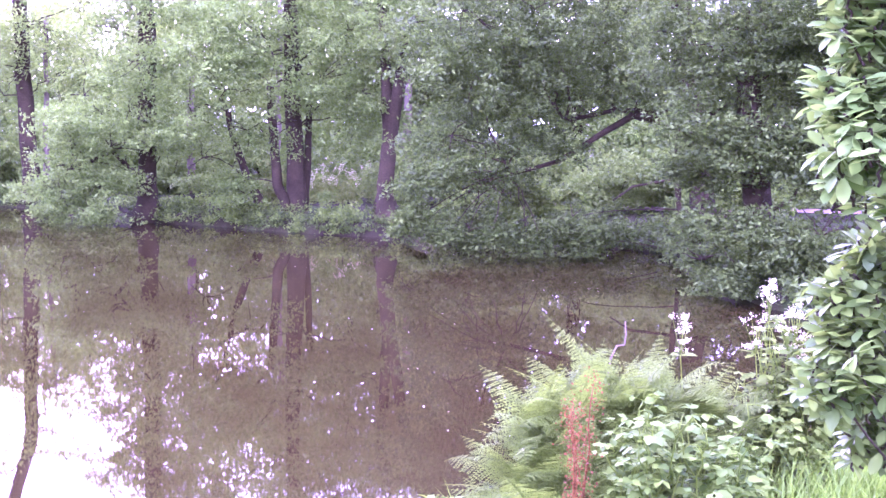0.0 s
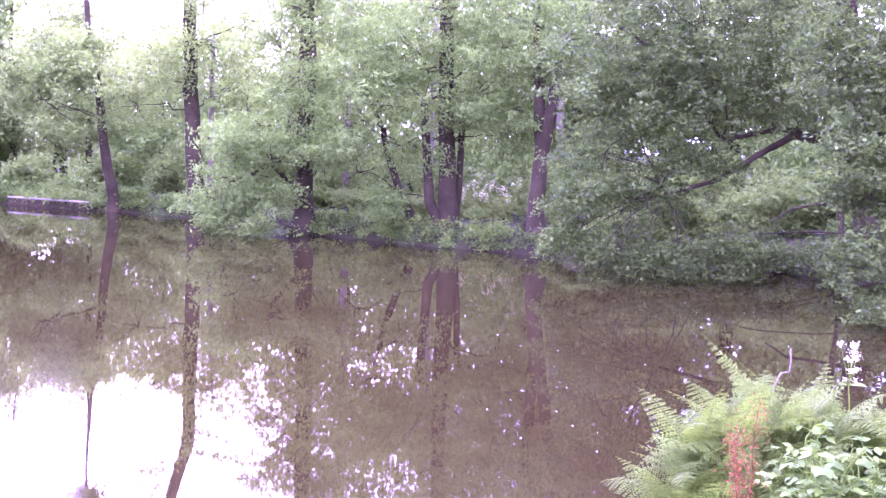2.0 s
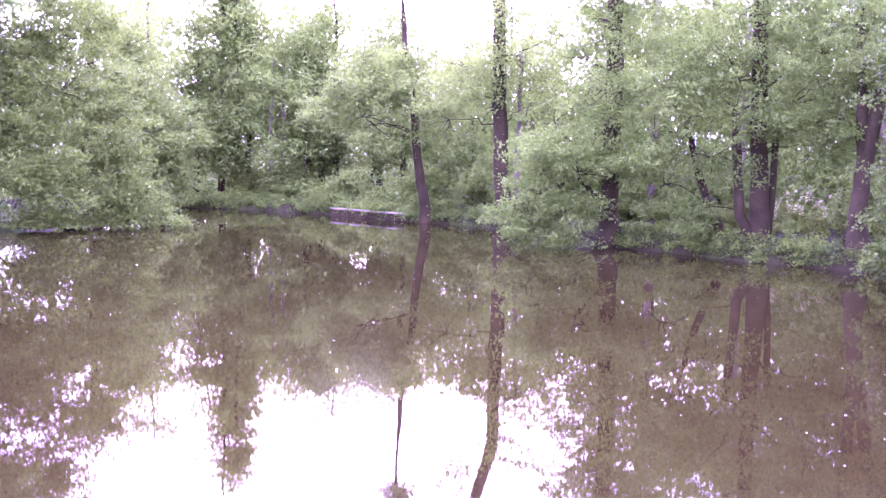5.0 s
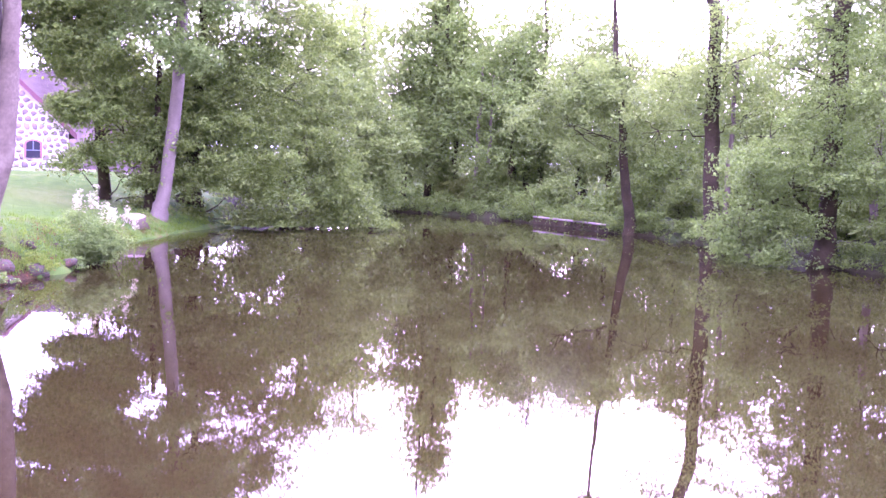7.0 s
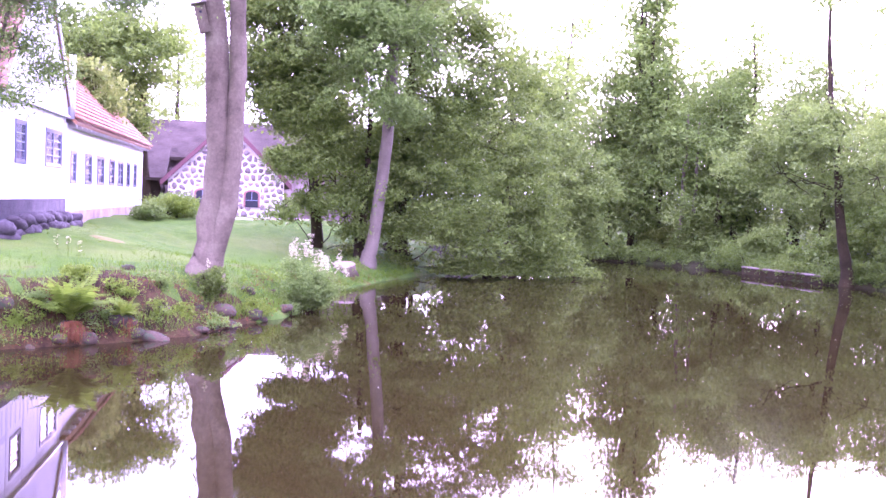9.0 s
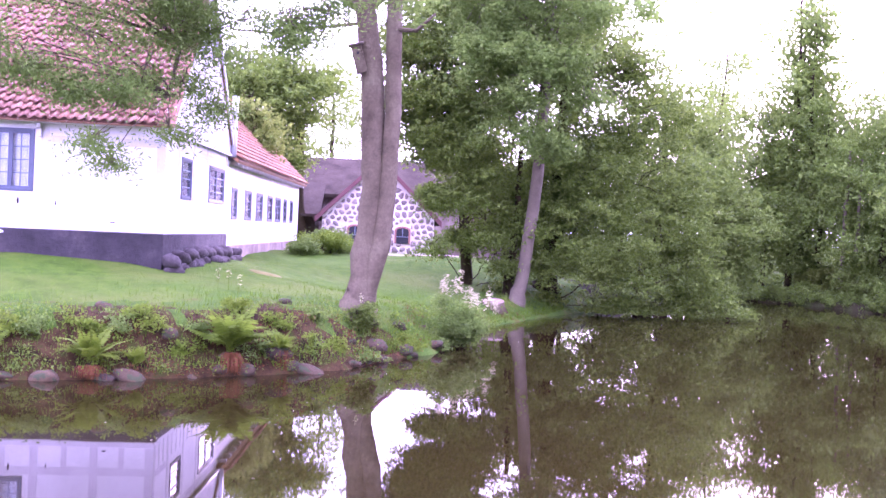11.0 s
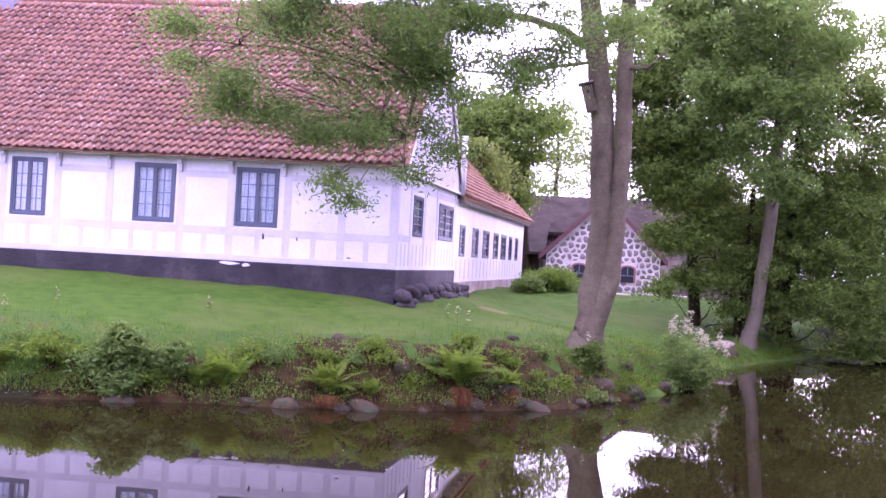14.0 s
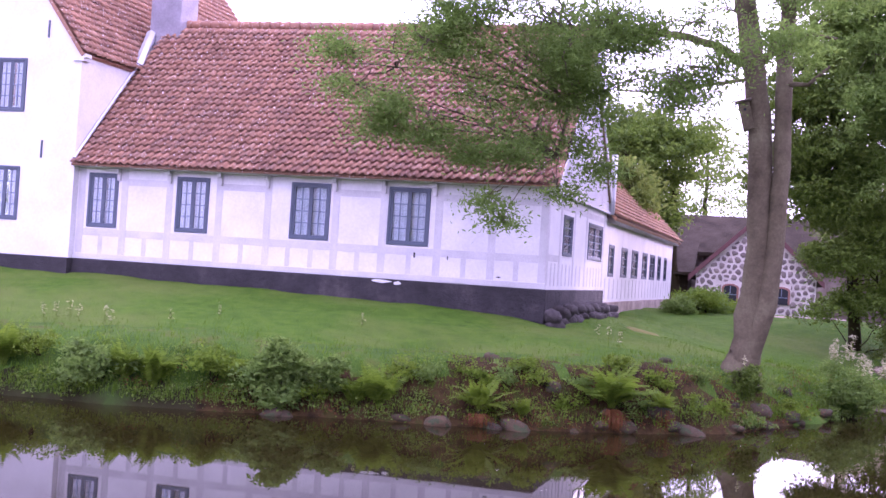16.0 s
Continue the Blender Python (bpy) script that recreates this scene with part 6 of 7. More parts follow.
def bramble(label, x, y, h, spread_m, canes, seed, material=M_BRAMBLE, group="", z=None, leaf=0.075):
    """A bramble-like plant: arching canes with leaves in threes."""
    rng = random.Random(seed)
    t = thing("bramble", label, "shrub", group, at=(x, y, (gz(x, y) if z is None else z) - 0.02))
    stems, leaves = [], []
    for c in range(canes):
        a = rng.uniform(0, 6.28)
        r = spread_m * rng.uniform(0.2, 1.0)
        top = Vector((math.cos(a) * r, math.sin(a) * r, h * rng.uniform(0.55, 1.0)))
        line = bend((rng.uniform(-0.08, 0.08), rng.uniform(-0.08, 0.08), 0), top, 9, 0.08, 0.025, seed * 100 + c)
        stems.append(tube_data(line, taper(0.005, 0.002, 9), 4))
        for i in range(2, 10):
            p = line[i]
            b = rng.uniform(0, 6.28)
            out = Vector((math.cos(b), math.sin(b), rng.uniform(-0.1, 0.5))).normalized()
            stalk = p + out * leaf * rng.uniform(0.6, 1.2)
            stems.append(tube_data([p, stalk], [0.002, 0.0012], 3))
            s = leaf * rng.uniform(0.7, 1.25)
            side = out.cross(Vector((0, 0, 1))).normalized()
            for d, q in ((out, 1.0), (side + out * 0.4, 0.8), (-side + out * 0.4, 0.8)):
                leaves.append(put(leaf_outline(s * q, s * q * 0.68, teeth=1), aim(stalk, d + Vector((0, 0, rng.uniform(-0.5, 0.15))), rng.uniform(-25, 25))))
    tagged(piece("stalkwork", mesh_of("stalkwork", *joined(stems), M_FERN_DARK, True), t), kind="stuff")
    tagged(piece("foliage", mesh_of("foliage", *joined(leaves), material, True), t), kind="stuff")
    return t


BR = "leafy bramble with pale toothed leaves on the near bank"
for k, (x, y, h, s, n) in enumerate(((0.8, 3.92, 0.76, 0.19, 22), (1.0, 3.92, 0.74, 0.19, 20), (0.74, 4.15, 0.7, 0.15, 10), (1.14, 4.05, 0.6, 0.16, 13), (0.9, 3.75, 0.5, 0.22, 14), (0.1, 4.3, 0.2, 0.25, 6))):
    bramble(BR, x, y, h, s, n, 60 + k, group="brambles on the near bank", leaf=0.05)


def meadowsweet(label, x, y, h, seed, heads=3, group="", z=None, big=1.0):
    """An upright stem with leaves below and fluffy cream flower heads."""
    rng = random.Random(seed)
    rn = np.random.default_rng(seed)
    t = thing("meadowsweet", label, "flower", group, at=(x, y, (gz(x, y) if z is None else z) - 0.02))
    stems, leaves, bl = [], [], []
    for c in range(heads):
        a = rng.uniform(0, 6.28)
        r = 0.16 * h * rng.random()
        top = Vector((math.cos(a) * r, math.sin(a) * r, h * rng.uniform(0.78, 1.0)))
        line = bend((0.03 * math.cos(a), 0.03 * math.sin(a), 0), top, 8, 0, 0.012, seed * 50 + c)
        stems.append(tube_data(line, taper(0.005, 0.002, 8), 4))
        for i in range(1, 8):
            for s in range(2):
                b = rng.uniform(0, 6.28)
                leaves.append(put(leaf_outline(0.09 * rng.uniform(0.7, 1.2), 0.04), aim(line[i], (math.cos(b), math.sin(b), 0.25), rng.uniform(-20, 20))))
        for k in range(12):
            lift = rng.uniform(-0.17, 0.08)
            q = top + Vector((rng.gauss(0, 0.028), rng.gauss(0, 0.028), lift)) * big
            stems.append(tube_data([line[-2], q], [0.002, 0.001], 3))
            bl.append(np.array(q) + rn.normal(size=(rng.randint(14, 52), 3)) * 0.011 * big * np.array([1.2, 1.2, 0.8]))
    tagged(piece("stalkwork", mesh_of("stalkwork", *joined(stems), M_FERN_DARK, True), t), kind="stuff")
    tagged(piece("foliage", mesh_of("foliage", *joined(leaves), M_FERN, True), t), kind="stuff")
    piece("blossom", leaf_mesh("blossom", np.concatenate(bl), 0.0085 * big, M_BLOSSOM, rn, 0.3, 0.1, 0.9), t, "fluffy cream blossom")
    return t


MS = "meadowsweet with fluffy cream flower heads on the near bank"
for k, (x, y, h, n) in enumerate(((1.1, 5.2, 1.38, 1), (1.52, 4.95, 1.18, 2), (1.58, 5.0, 1.0, 3), (1.78, 4.9, 1.12, 1), (1.46, 5.0, 0.85, 1), (1.3, 5.0, 0.66, 1), (1.4, 4.8, 0.55, 1))):
    meadowsweet(MS, x, y, h, 70 + k, n, "meadowsweet on the near bank", None, 0.8)

for k, (x, y, h, r, n) in enumerate(((1.5, 4.95, 0.98, 0.14, 26), (1.62, 4.9, 0.95, 0.15, 26), (1.36, 5.0, 0.74, 0.14, 10), (1.55, 4.65, 0.62, 0.16, 10), (1.74, 4.85, 0.9, 0.14, 20), (1.46, 4.8, 0.6, 0.14, 9), (1.1, 5.15, 0.7, 0.08, 4))):
    bramble("feathery dull green foliage below the meadowsweet", x, y, h, r, n, 160 + k, M_FERN, "foliage on the near bank", None, 0.05)

# rust-red dock in front of the ferns
rng = random.Random(4)
dock = thing("dock_plant", "dry rust-red dock stalk with seed clusters before the ferns", "plant", at=(0.52, 4.02, gz(0.52, 4.02)))
rn = np.random.default_rng(4)
st, seed_bits = [], []
for c in range(4):
    top = Vector((rng.uniform(-0.06, 0.06), rng.uniform(-0.05, 0.05), 0.8 * rng.uniform(0.72, 1.0)))
    line = bend((0, 0, 0), top, 9, 0, 0.008, 90 + c)
    st.append(tube_data(line, taper(0.006, 0.002, 9), 5))
    for i in range(2, 10):
        seed_bits.append(np.array(line[i]) + rn.normal(size=(42, 3)) * np.array([0.021, 0.021, 0.035]))
piece("stalk", mesh_of("stalk", *joined(st), M_RED, True), dock)
piece("seed_plume", leaf_mesh("seed_plume", np.concatenate(seed_bits), 0.011, M_RED, rn, 0.2, 0.5, 0.8), dock, "rust-red seed clusters")
tz = gz(0.8, 5.05)
tw = thing("bare_twig", "pale bare crooked twig standing out of the ferns", "twig", at=(0.8, 5.05, tz))
piece("twig", mesh_of("twig", *tube_data([(0.06, 0, -0.05), (-0.03, 0, 0.4), (-0.01, 0, 1.92 - tz), (0.02, 0, 1.985 - tz), (0.055, 0, 1.99 - tz), (0.06, 0, 2.04 - tz), (0.055, 0, 2.1 - tz)], taper(0.006, 0.003, 6), 5), M_BARK_PALE, True), tw)


def rhododendron(label, x, y, shoots, seed, leaf_m=M_RHODO, z=None):
    """Leathery leaves in whorls at the shoot tips."""
    rng = random.Random(seed)
    z = gz(x, y) if z is None else z
    t = thing("rhododendron", label, "shrub", at=(x, y, z - 0.02))
    stems, leaves = [], []
    for (sx, sy, sz, r, n) in shoots:
        for c in range(n):
            p = Vector((sx - x + max(-1.6, min(1.6, rng.gauss(0, 1))) * r, sy - y + rng.gauss(0, r), sz - z + max(-1.6, min(1.6, rng.gauss(0, 1))) * r * 1.1))
            foot = Vector((rng.uniform(-0.1, 0.1), rng.uniform(-0.1, 0.1), 0)) if c == 0 else p + Vector((rng.uniform(0.0, 0.08), rng.uniform(0.0, 0.1), -rng.uniform(0.05, 0.1)))
            stems.append(tube_data(bend(foot, p, 6, 0.0, 0.006, seed * 9 + c), taper(0.007 if c == 0 else 0.004, 0.003, 6), 5))
            axis = Vector((rng.gauss(0, 0.5), rng.gauss(-0.3, 0.5), 1)).normalized()
            u = axis.orthogonal().normalized()
            v = axis.cross(u)
            k = rng.randint(8, 12)
            for i in range(k):
                a = 6.283 * i / k + rng.uniform(-0.3, 0.3)
                d = u * math.cos(a) + v * math.sin(a) + axis * rng.uniform(-0.5, 0.45)
                L = rng.uniform(0.05, 0.082)
                leaves.append(put(leaf_outline(L, L * 0.46, 1.45), aim(p - axis * rng.uniform(0, 0.04), d, rng.uniform(-30, 30))))
    tagged(piece("stalkwork", mesh_of("stalkwork", *joined(stems), M_BARK, True), t), kind="stuff")
    tagged(piece("foliage", mesh_of("foliage", *joined(leaves), leaf_m, True), t), kind="stuff")
    return t


# upper branches wear the brightened leaf, the lower ones the plain one
rhododendron("bright green leathery rhododendron at the edge of the grass", 1.85, 3.0, [(1.12, 2.87, 3.42, 0.085, 60), (1.15, 2.84, 3.26, 0.09, 75), (1.1, 2.82, 3.1, 0.085, 75), (1.06, 2.8, 2.99, 0.06, 46), (1.2, 2.84, 2.93, 0.07, 50), (1.36, 2.95, 3.2, 0.14, 80), (1.36, 2.95, 2.85, 0.1, 50)], 5, M_RHODO_LIT)
rhododendron("lower rhododendron branches with broad leaves over the grass", 1.85, 3.3, [(1.2, 3.05, 2.62, 0.05, 30), (1.12, 3.02, 2.5, 0.055, 40), (1.1, 3.0, 2.36, 0.05, 34), (1.2, 3.05, 2.42, 0.07, 44), (1.32, 3.1, 2.5, 0.09, 50), (1.06, 3.0, 2.26, 0.025, 8), (1.34, 3.15, 2.68, 0.08, 36), (1.28, 3.2, 2.13, 0.045, 26), (1.32, 3.2, 2.28, 0.06, 34)], 6)


def blades(name, label, places, height, width, material, seed, parent=None):
    """Many grass blades, each a bent tapering strip."""
    rng = np.random.default_rng(seed)
    n = len(places)
    a = rng.uniform(0, 2 * math.pi, n)
    h = height * rng.uniform(0.5, 1.3, n)
    lean = rng.uniform(0.15, 0.9, n)
    d = np.stack([np.cos(a), np.sin(a), 0 * a], -1)
    s = np.stack([-np.sin(a), np.cos(a), 0 * a], -1)
    z = np.array([0, 0, 1.0])
    w = width * rng.uniform(0.6, 1.2, n)[:, None]
    v = np.empty((n, 5, 3))
    v[:, 0], v[:, 1] = places - s * w / 2, places + s * w / 2
    m = places + z * (h * 0.6)[:, None] + d * (h * lean * 0.3)[:, None]
    v[:, 2], v[:, 3] = m + s * w * 0.4, m - s * w * 0.4
    v[:, 4] = places + z * (h * 0.92)[:, None] + d * (h * lean * 0.85)[:, None]
    b = np.arange(n)[:, None] * 5
    quads = (b + np.array([0, 1, 2, 3])).tolist()
    tris = (b + np.array([3, 2, 4])).tolist()
    me = mesh_of(name, v.reshape(-1, 3), quads + tris, material)
    return tagged(new(name, me), label, "grass", kind="stuff")


rn = np.random.default_rng(11)
px, py = rn.uniform(-1.2, 3.4, 9000), rn.uniform(2.2, 5.8, 9000)
keep = (shore_distance(px, py) > 0.05) & (np.hypot(px - 0, py) > 2.0) & ((px > 0.55) | (rn.random(9000) < 0.25))
px, py = px[keep], py[keep]
blades("near_grass", "long fresh green grass on the near bank", np.stack([px, py, ground_z(px, py) - 0.02], -1), 0.26, 0.008, M_GRASS, 12)

px, py = rn.uniform(1.15, 3.2, 5200), rn.uniform(3.0, 5.2, 5200)
blades("near_grass", "tall lush grass beside the rhododendron", np.stack([px, py, ground_z(px, py) - 0.02], -1), 0.36, 0.009, M_GRASS, 13)

# ---- house bank ----
HB = "plants along the house bank"
fern("broad deep green fern clump on the house bank", -22.4, 1.3, 0.95, 26, FAR_FRONDS, 61, HB)
fern("broad deep green fern clump on the house bank", -22.65, 0.75, 0.9, 24, FAR_FRONDS, 66, HB)
fern("green fern hanging over the house bank", -20.95, 5.4, 0.95, 26, FAR_FRONDS, 62, HB)
fern("green fern hanging over the house bank", -21.1, 4.95, 0.7, 18, FAR_FRONDS, 70, HB)
fern("young yellow-green fern on the house bank", -20.22, 7.2, 0.85, 26, YOUNG_FRONDS, 63, HB, gz(-20.22, 7.2) + 0.14)
fern("tall dark green fern above dry reddish stalks", -19.87, 9.85, 1.15, 30, FAR_FRONDS, 64, HB, gz(-19.87, 9.85) + 0.16)
fern("small fern beside the ash trunk", -19.85, 10.95, 0.62, 18, YOUNG_FRONDS, 65, HB, gz(-19.85, 10.95) + 0.1)
fern("small low fern at the water's edge", -20.05, 8.0, 0.5, 14, YOUNG_FRONDS, 67, HB)
fern("fern on the house bank beside weeds", -23.95, -1.5, 1.15, 18, FAR_FRONDS, 68, HB)
fern("fern on the house bank beside weeds", -25.3, -4.4, 1.2, 18, FAR_FRONDS, 69, HB)
shrub("shrub", "dense grey-green leafy shrub on the house bank", -21.62, 3.5, 0.62, 1.3, 260, 0.12, M_LEAF_ASH, 71, 30, HB, 6)
shrub("shrub", "low green weeds on the house bank", -21.5, 4.5, 0.45, 0.7, 80, 0.11, M_LEAF_ASH, 72, 28, HB)
shrub("shrub", "low green weeds on the house bank", -23.2, 0.0, 0.7, 0.85, 120, 0.11, M_LEAF_ASH, 73, 28, HB)
shrub("shrub", "low nettles on the house bank", -22.2, 2.4, 0.5, 0.7, 90, 0.1, M_FERN_DARK, 74, 28, HB)
shrub("shrub", "ivy and weeds round the foot of the ash", -21.28, 13.88, 0.34, 0.8, 150, 0.08, M_LEAF_DARK, 75, 28, HB, 7)
shrub("shrub", "bushy waterside plant below cream flowers", -22.4, 17.6, 0.75, 1.5, 240, 0.1, M_LEAF_ASH, 76, 32, HB, 7)
for k, (x, y, h) in enumerate(((-22.9, 17.9, 1.7), (-22.6, 18.3, 1.8), (-23.2, 18.6, 1.6), (-22.7, 17.5, 1.6), (-23.5, 19.2, 1.5), (-23.0, 19.0, 1.75), (-22.5, 17.2, 1.5), (-23.8, 19.8, 1.5), (-24.2, 20.4, 1.4), (-23.3, 18.2, 1.7), (-24.0, 19.3, 1.6))):
    meadowsweet("tall meadowsweet in cream bloom at the water's edge", x, y, h, 80 + k, 4, "cream flowers on the house bank", None, 1.25)
for k, (x, y, h) in enumerate(((-25.8, -0.85, 0.4), (-26.0, -0.6, 0.4), (-26.3, -0.3, 0.42), (-26.0, -0.1, 0.36), (-25.9, 0.45, 0.36), (-24.5, 0.55, 0.4), (-25.5, 1.8, 0.34), (-26.0, 2.9, 0.4), (-25.2, 6.1, 0.3), (-24.6, 11.9, 0.4), (-24.0, 11.85, 0.38), (-22.9, 11.6, 0.36), (-21.25, 13.7, 1.0))):
    meadowsweet("single cream wildflower in the rough grass", x, y, h, 90 + k, 1, "wildflowers on the lawn edge", None, 1.0)
rn = np.random.default_rng(31)
WEEDS = [(-20.9, 8.4, 0.4, 0.35), (-20.6, 9.4, 0.35, 0.3), (-20.7, 10.4, 0.4, 0.35), (-20.5, 11.3, 0.4, 0.3), (-20.8, 12.3, 0.4, 0.35), (-20.3, 12.6, 0.35, 0.35), (-20.9, 7.4, 0.35, 0.35), (-21.15, 6.4, 0.5, 0.45), (-20.6, 8.7, 0.5, 0.4), (-20.25, 9.2, 0.4, 0.35), (-19.95, 10.55, 0.45, 0.35), (-22.2, 2.9, 0.5, 0.45), (-20.0, 11.7, 0.5, 0.45), (-20.35, 13.5, 0.4, 0.4), (-21.3, 15.2, 0.45, 0.3), (-24.6, -2.8, 0.8, 0.6), (-21.8, 16.6, 0.4, 0.4), (-24.0, -0.8, 0.7, 0.5), (-21.45, 4.3, 0.4, 0.35), (-20.8, 7.9, 0.45, 0.35), (-21.4, 6.0, 0.45, 0.4), (-25.2, -3.8, 0.8, 0.6)]
for k, (x, y, r, h) in enumerate(WEEDS):
    shrub("shrub", "low mixed weeds on the earthy house bank", x, y, r, h, 34, 0.075, (M_FERN_DARK, M_LEAF_ASH, M_FERN_YOUNG)[k % 3], 200 + k, 20, HB, 4)
# rough grass fringe and dry stalks
tt = rn.random(26000)
seg = rn.integers(3, 17, 26000)
S = np.array(SHORE)
base = S[seg] + (S[seg + 1] - S[seg]) * tt[:, None]
off = np.abs(rn.normal(size=26000)) * 1.5 + 0.25
ang = rn.uniform(0, 2 * math.pi, 26000)
q = base + np.stack([np.cos(ang), np.sin(ang)], -1) * off[:, None]
q = q[(shore_distance(q[:, 0], q[:, 1]) > 0.3) & ((q[:, 1] < 2.5) | (q[:, 1] > 14.2) | (shore_distance(q[:, 0], q[:, 1]) > np.where(q[:, 1] < 7.2, 0.8, 1.3)) | (rn.random(len(q)) < 0.3))]
blades("bank_grass", "rough uneven grass along the house bank", np.stack([q[:, 0], q[:, 1], ground_z(q[:, 0], q[:, 1]) - 0.02], -1), 0.13, 0.016, M_GRASS, 32)
q = S[seg] + (S[seg + 1] - S[seg]) * tt[:, None] + np.stack([np.cos(ang), np.sin(ang)], -1) * (off[:, None] * 0.3)
d_ = shore_distance(q[:, 0], q[:, 1])
q = q[(d_ > 0.02) & (d_ < 0.7) & ((q[:, 1] < 2.5) | (q[:, 1] > 14.2) | (rn.random(len(q)) < 0.3))][:7000]
blades("bank_grass", "tufts of grass hanging over the earthy bank", np.stack([q[:, 0], q[:, 1], np.maximum(ground_z(q[:, 0], q[:, 1]) - 0.03, 0.02)], -1), 0.17, 0.013, M_GRASS, 34)
lx, ly = rn.uniform(-36, -19, 90000), rn.uniform(-8, 30, 90000)
keep = (shore_distance(lx, ly) > 0.8) & (((lx + 26.3) * 0.843 + (ly - 11.18) * -0.537 > 0.1) | ((lx + 26.3) * 0.6 + (ly - 11.18) * 0.79 > 0.2))
lx, ly = lx[keep], ly[keep]
blades("lawn_grass", "short mown lawn grass", np.stack([lx, ly, ground_z(lx, ly) - 0.015], -1), 0.04, 0.012, M_GRASS, 33)


def dead_skirt(x, y, n, reach, seed):
    """Withered fronds that droop from a fern's crown over the brink to the water."""
    rng = np.random.default_rng(seed)
    z0 = gz(x, y) + 0.16
    a = rng.normal(size=n) * 0.6 - 0.05
    out = reach * rng.uniform(0.5, 1.1, n)
    low = z0 * rng.uniform(0.7, 1.0, n) - 0.01
    d = np.stack([np.cos(a), np.sin(a)], -1)
    side = np.stack([-d[:, 1], d[:, 0]], -1)
    w = rng.uniform(0.004, 0.011, n)
    at = np.array([x, y]) + rng.normal(size=(n, 2)) * 0.06
    v = np.empty((n, 10, 3))
    for i, (o, h) in enumerate(((0.0, 0.0), (0.45, -0.06), (0.85, 0.22), (1.0, 0.65), (0.95, 1.0))):
        c = at + d * (out * o)[:, None]
        for j, sgn in enumerate((-1, 1)):
            v[:, i * 2 + j, :2] = c + side * (sgn * w * (1 - 0.15 * i))[:, None]
            v[:, i * 2 + j, 2] = np.maximum(z0 - low * h, 0.006)
    b = np.arange(n)[:, None] * 10
    faces = np.concatenate([b + np.array([i * 2, i * 2 + 1, i * 2 + 3, i * 2 + 2]) for i in range(4)])
    me = mesh_of("dry_stalks", v.reshape(-1, 3), faces, M_DRY)
    return tagged(new("dry_stalks", me), "withered rust-brown fronds drooping from a fern to the water", "dead fronds", kind="stuff")


for k, (x, y, n, reach) in enumerate(((-19.8, 9.82, 120, 0.3), (-19.8, 10.95, 50, 0.24), (-20.15, 7.15, 110, 0.28))):
    dead_skirt(x, y, n, reach, 300 + k)


def fringe(name, label, first, last, n, reach, high, leaf, leaf_m, seed):
    """Low weeds in clumps along a stretch of the water's edge, some hanging over it."""
    rng = np.random.default_rng(seed)
    k = rng.integers(first, last, n)
    b = S[k] + (S[k + 1] - S[k]) * rng.random(n)[:, None]
    e = S[k + 1] - S[k]
    out = np.stack([-e[:, 1], e[:, 0]], -1) / np.linalg.norm(e, axis=1, keepdims=True)
    b = b + out * (rng.uniform(-0.15, 1, n) * reach)[:, None]
    c = np.stack([b[:, 0], b[:, 1], np.maximum(ground_z(b[:, 0], b[:, 1]), 0.1) + rng.uniform(0, high, n)], -1)
    m = rng.integers(24, 80, n)
    p = np.repeat(c, m, axis=0) + rng.normal(size=(m.sum(), 3)) * np.array([0.13, 0.13, 0.085])
    p = p[p[:, 2] > 0.03]
    return tagged(new(name, leaf_mesh(name, p, leaf, leaf_m, rng, 0.5)), label, "weeds", kind="stuff")


fringe("bank_weeds", "low green weeds hanging over the earthy house bank", 3, 16, 70, 1.3, 0.14, 0.07, M_LEAF_DARK, 41)
fringe("bank_weeds", "dark trailing plants over the brink of the house bank", 2, 8, 60, 0.45, 0.1, 0.06, M_LEAF_DARK, 49)
fringe("bank_weeds", "pale low weeds along the house bank", 3, 16, 60, 1.1, 0.2, 0.065, M_FERN_DARK, 42)
fringe("bank_weeds", "withered brown stalks and leaves on the house bank", 5, 16, 80, 1.0, 0.05, 0.045, M_DRY, 43)
fringe("bank_weeds", "small green weeds on the bare bank face", 3, 16, 24, 0.6, 0.05, 0.055, M_LEAF_DARK, 46)
# ivy, corner and ferny growth below use the shade-darkened leaf colour
fringe("bank_weeds", "ivy in a shade-darkened colour trailing on the far water's edge", 20, 31, 200, 0.4, 0.1, 0.08, M_LEAF_SHADED, 48)
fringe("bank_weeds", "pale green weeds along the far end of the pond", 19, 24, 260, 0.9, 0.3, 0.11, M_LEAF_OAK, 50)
fringe("bank_weeds", "leafy growth in a shade-darkened colour on the shady corner bank", 30, 36, 520, 2.6, 0.5, 0.11, M_LEAF_SHADED, 51)
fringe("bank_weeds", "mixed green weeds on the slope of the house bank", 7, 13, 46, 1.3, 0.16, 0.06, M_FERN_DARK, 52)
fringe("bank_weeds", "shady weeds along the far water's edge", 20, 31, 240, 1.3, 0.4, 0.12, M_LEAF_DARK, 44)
fringe("bank_weeds", "ferny growth in a shade-darkened colour along the far water's edge", 20, 31, 160, 1.0, 0.3, 0.1, M_LEAF_SHADED, 45)
rw = random.Random(99)
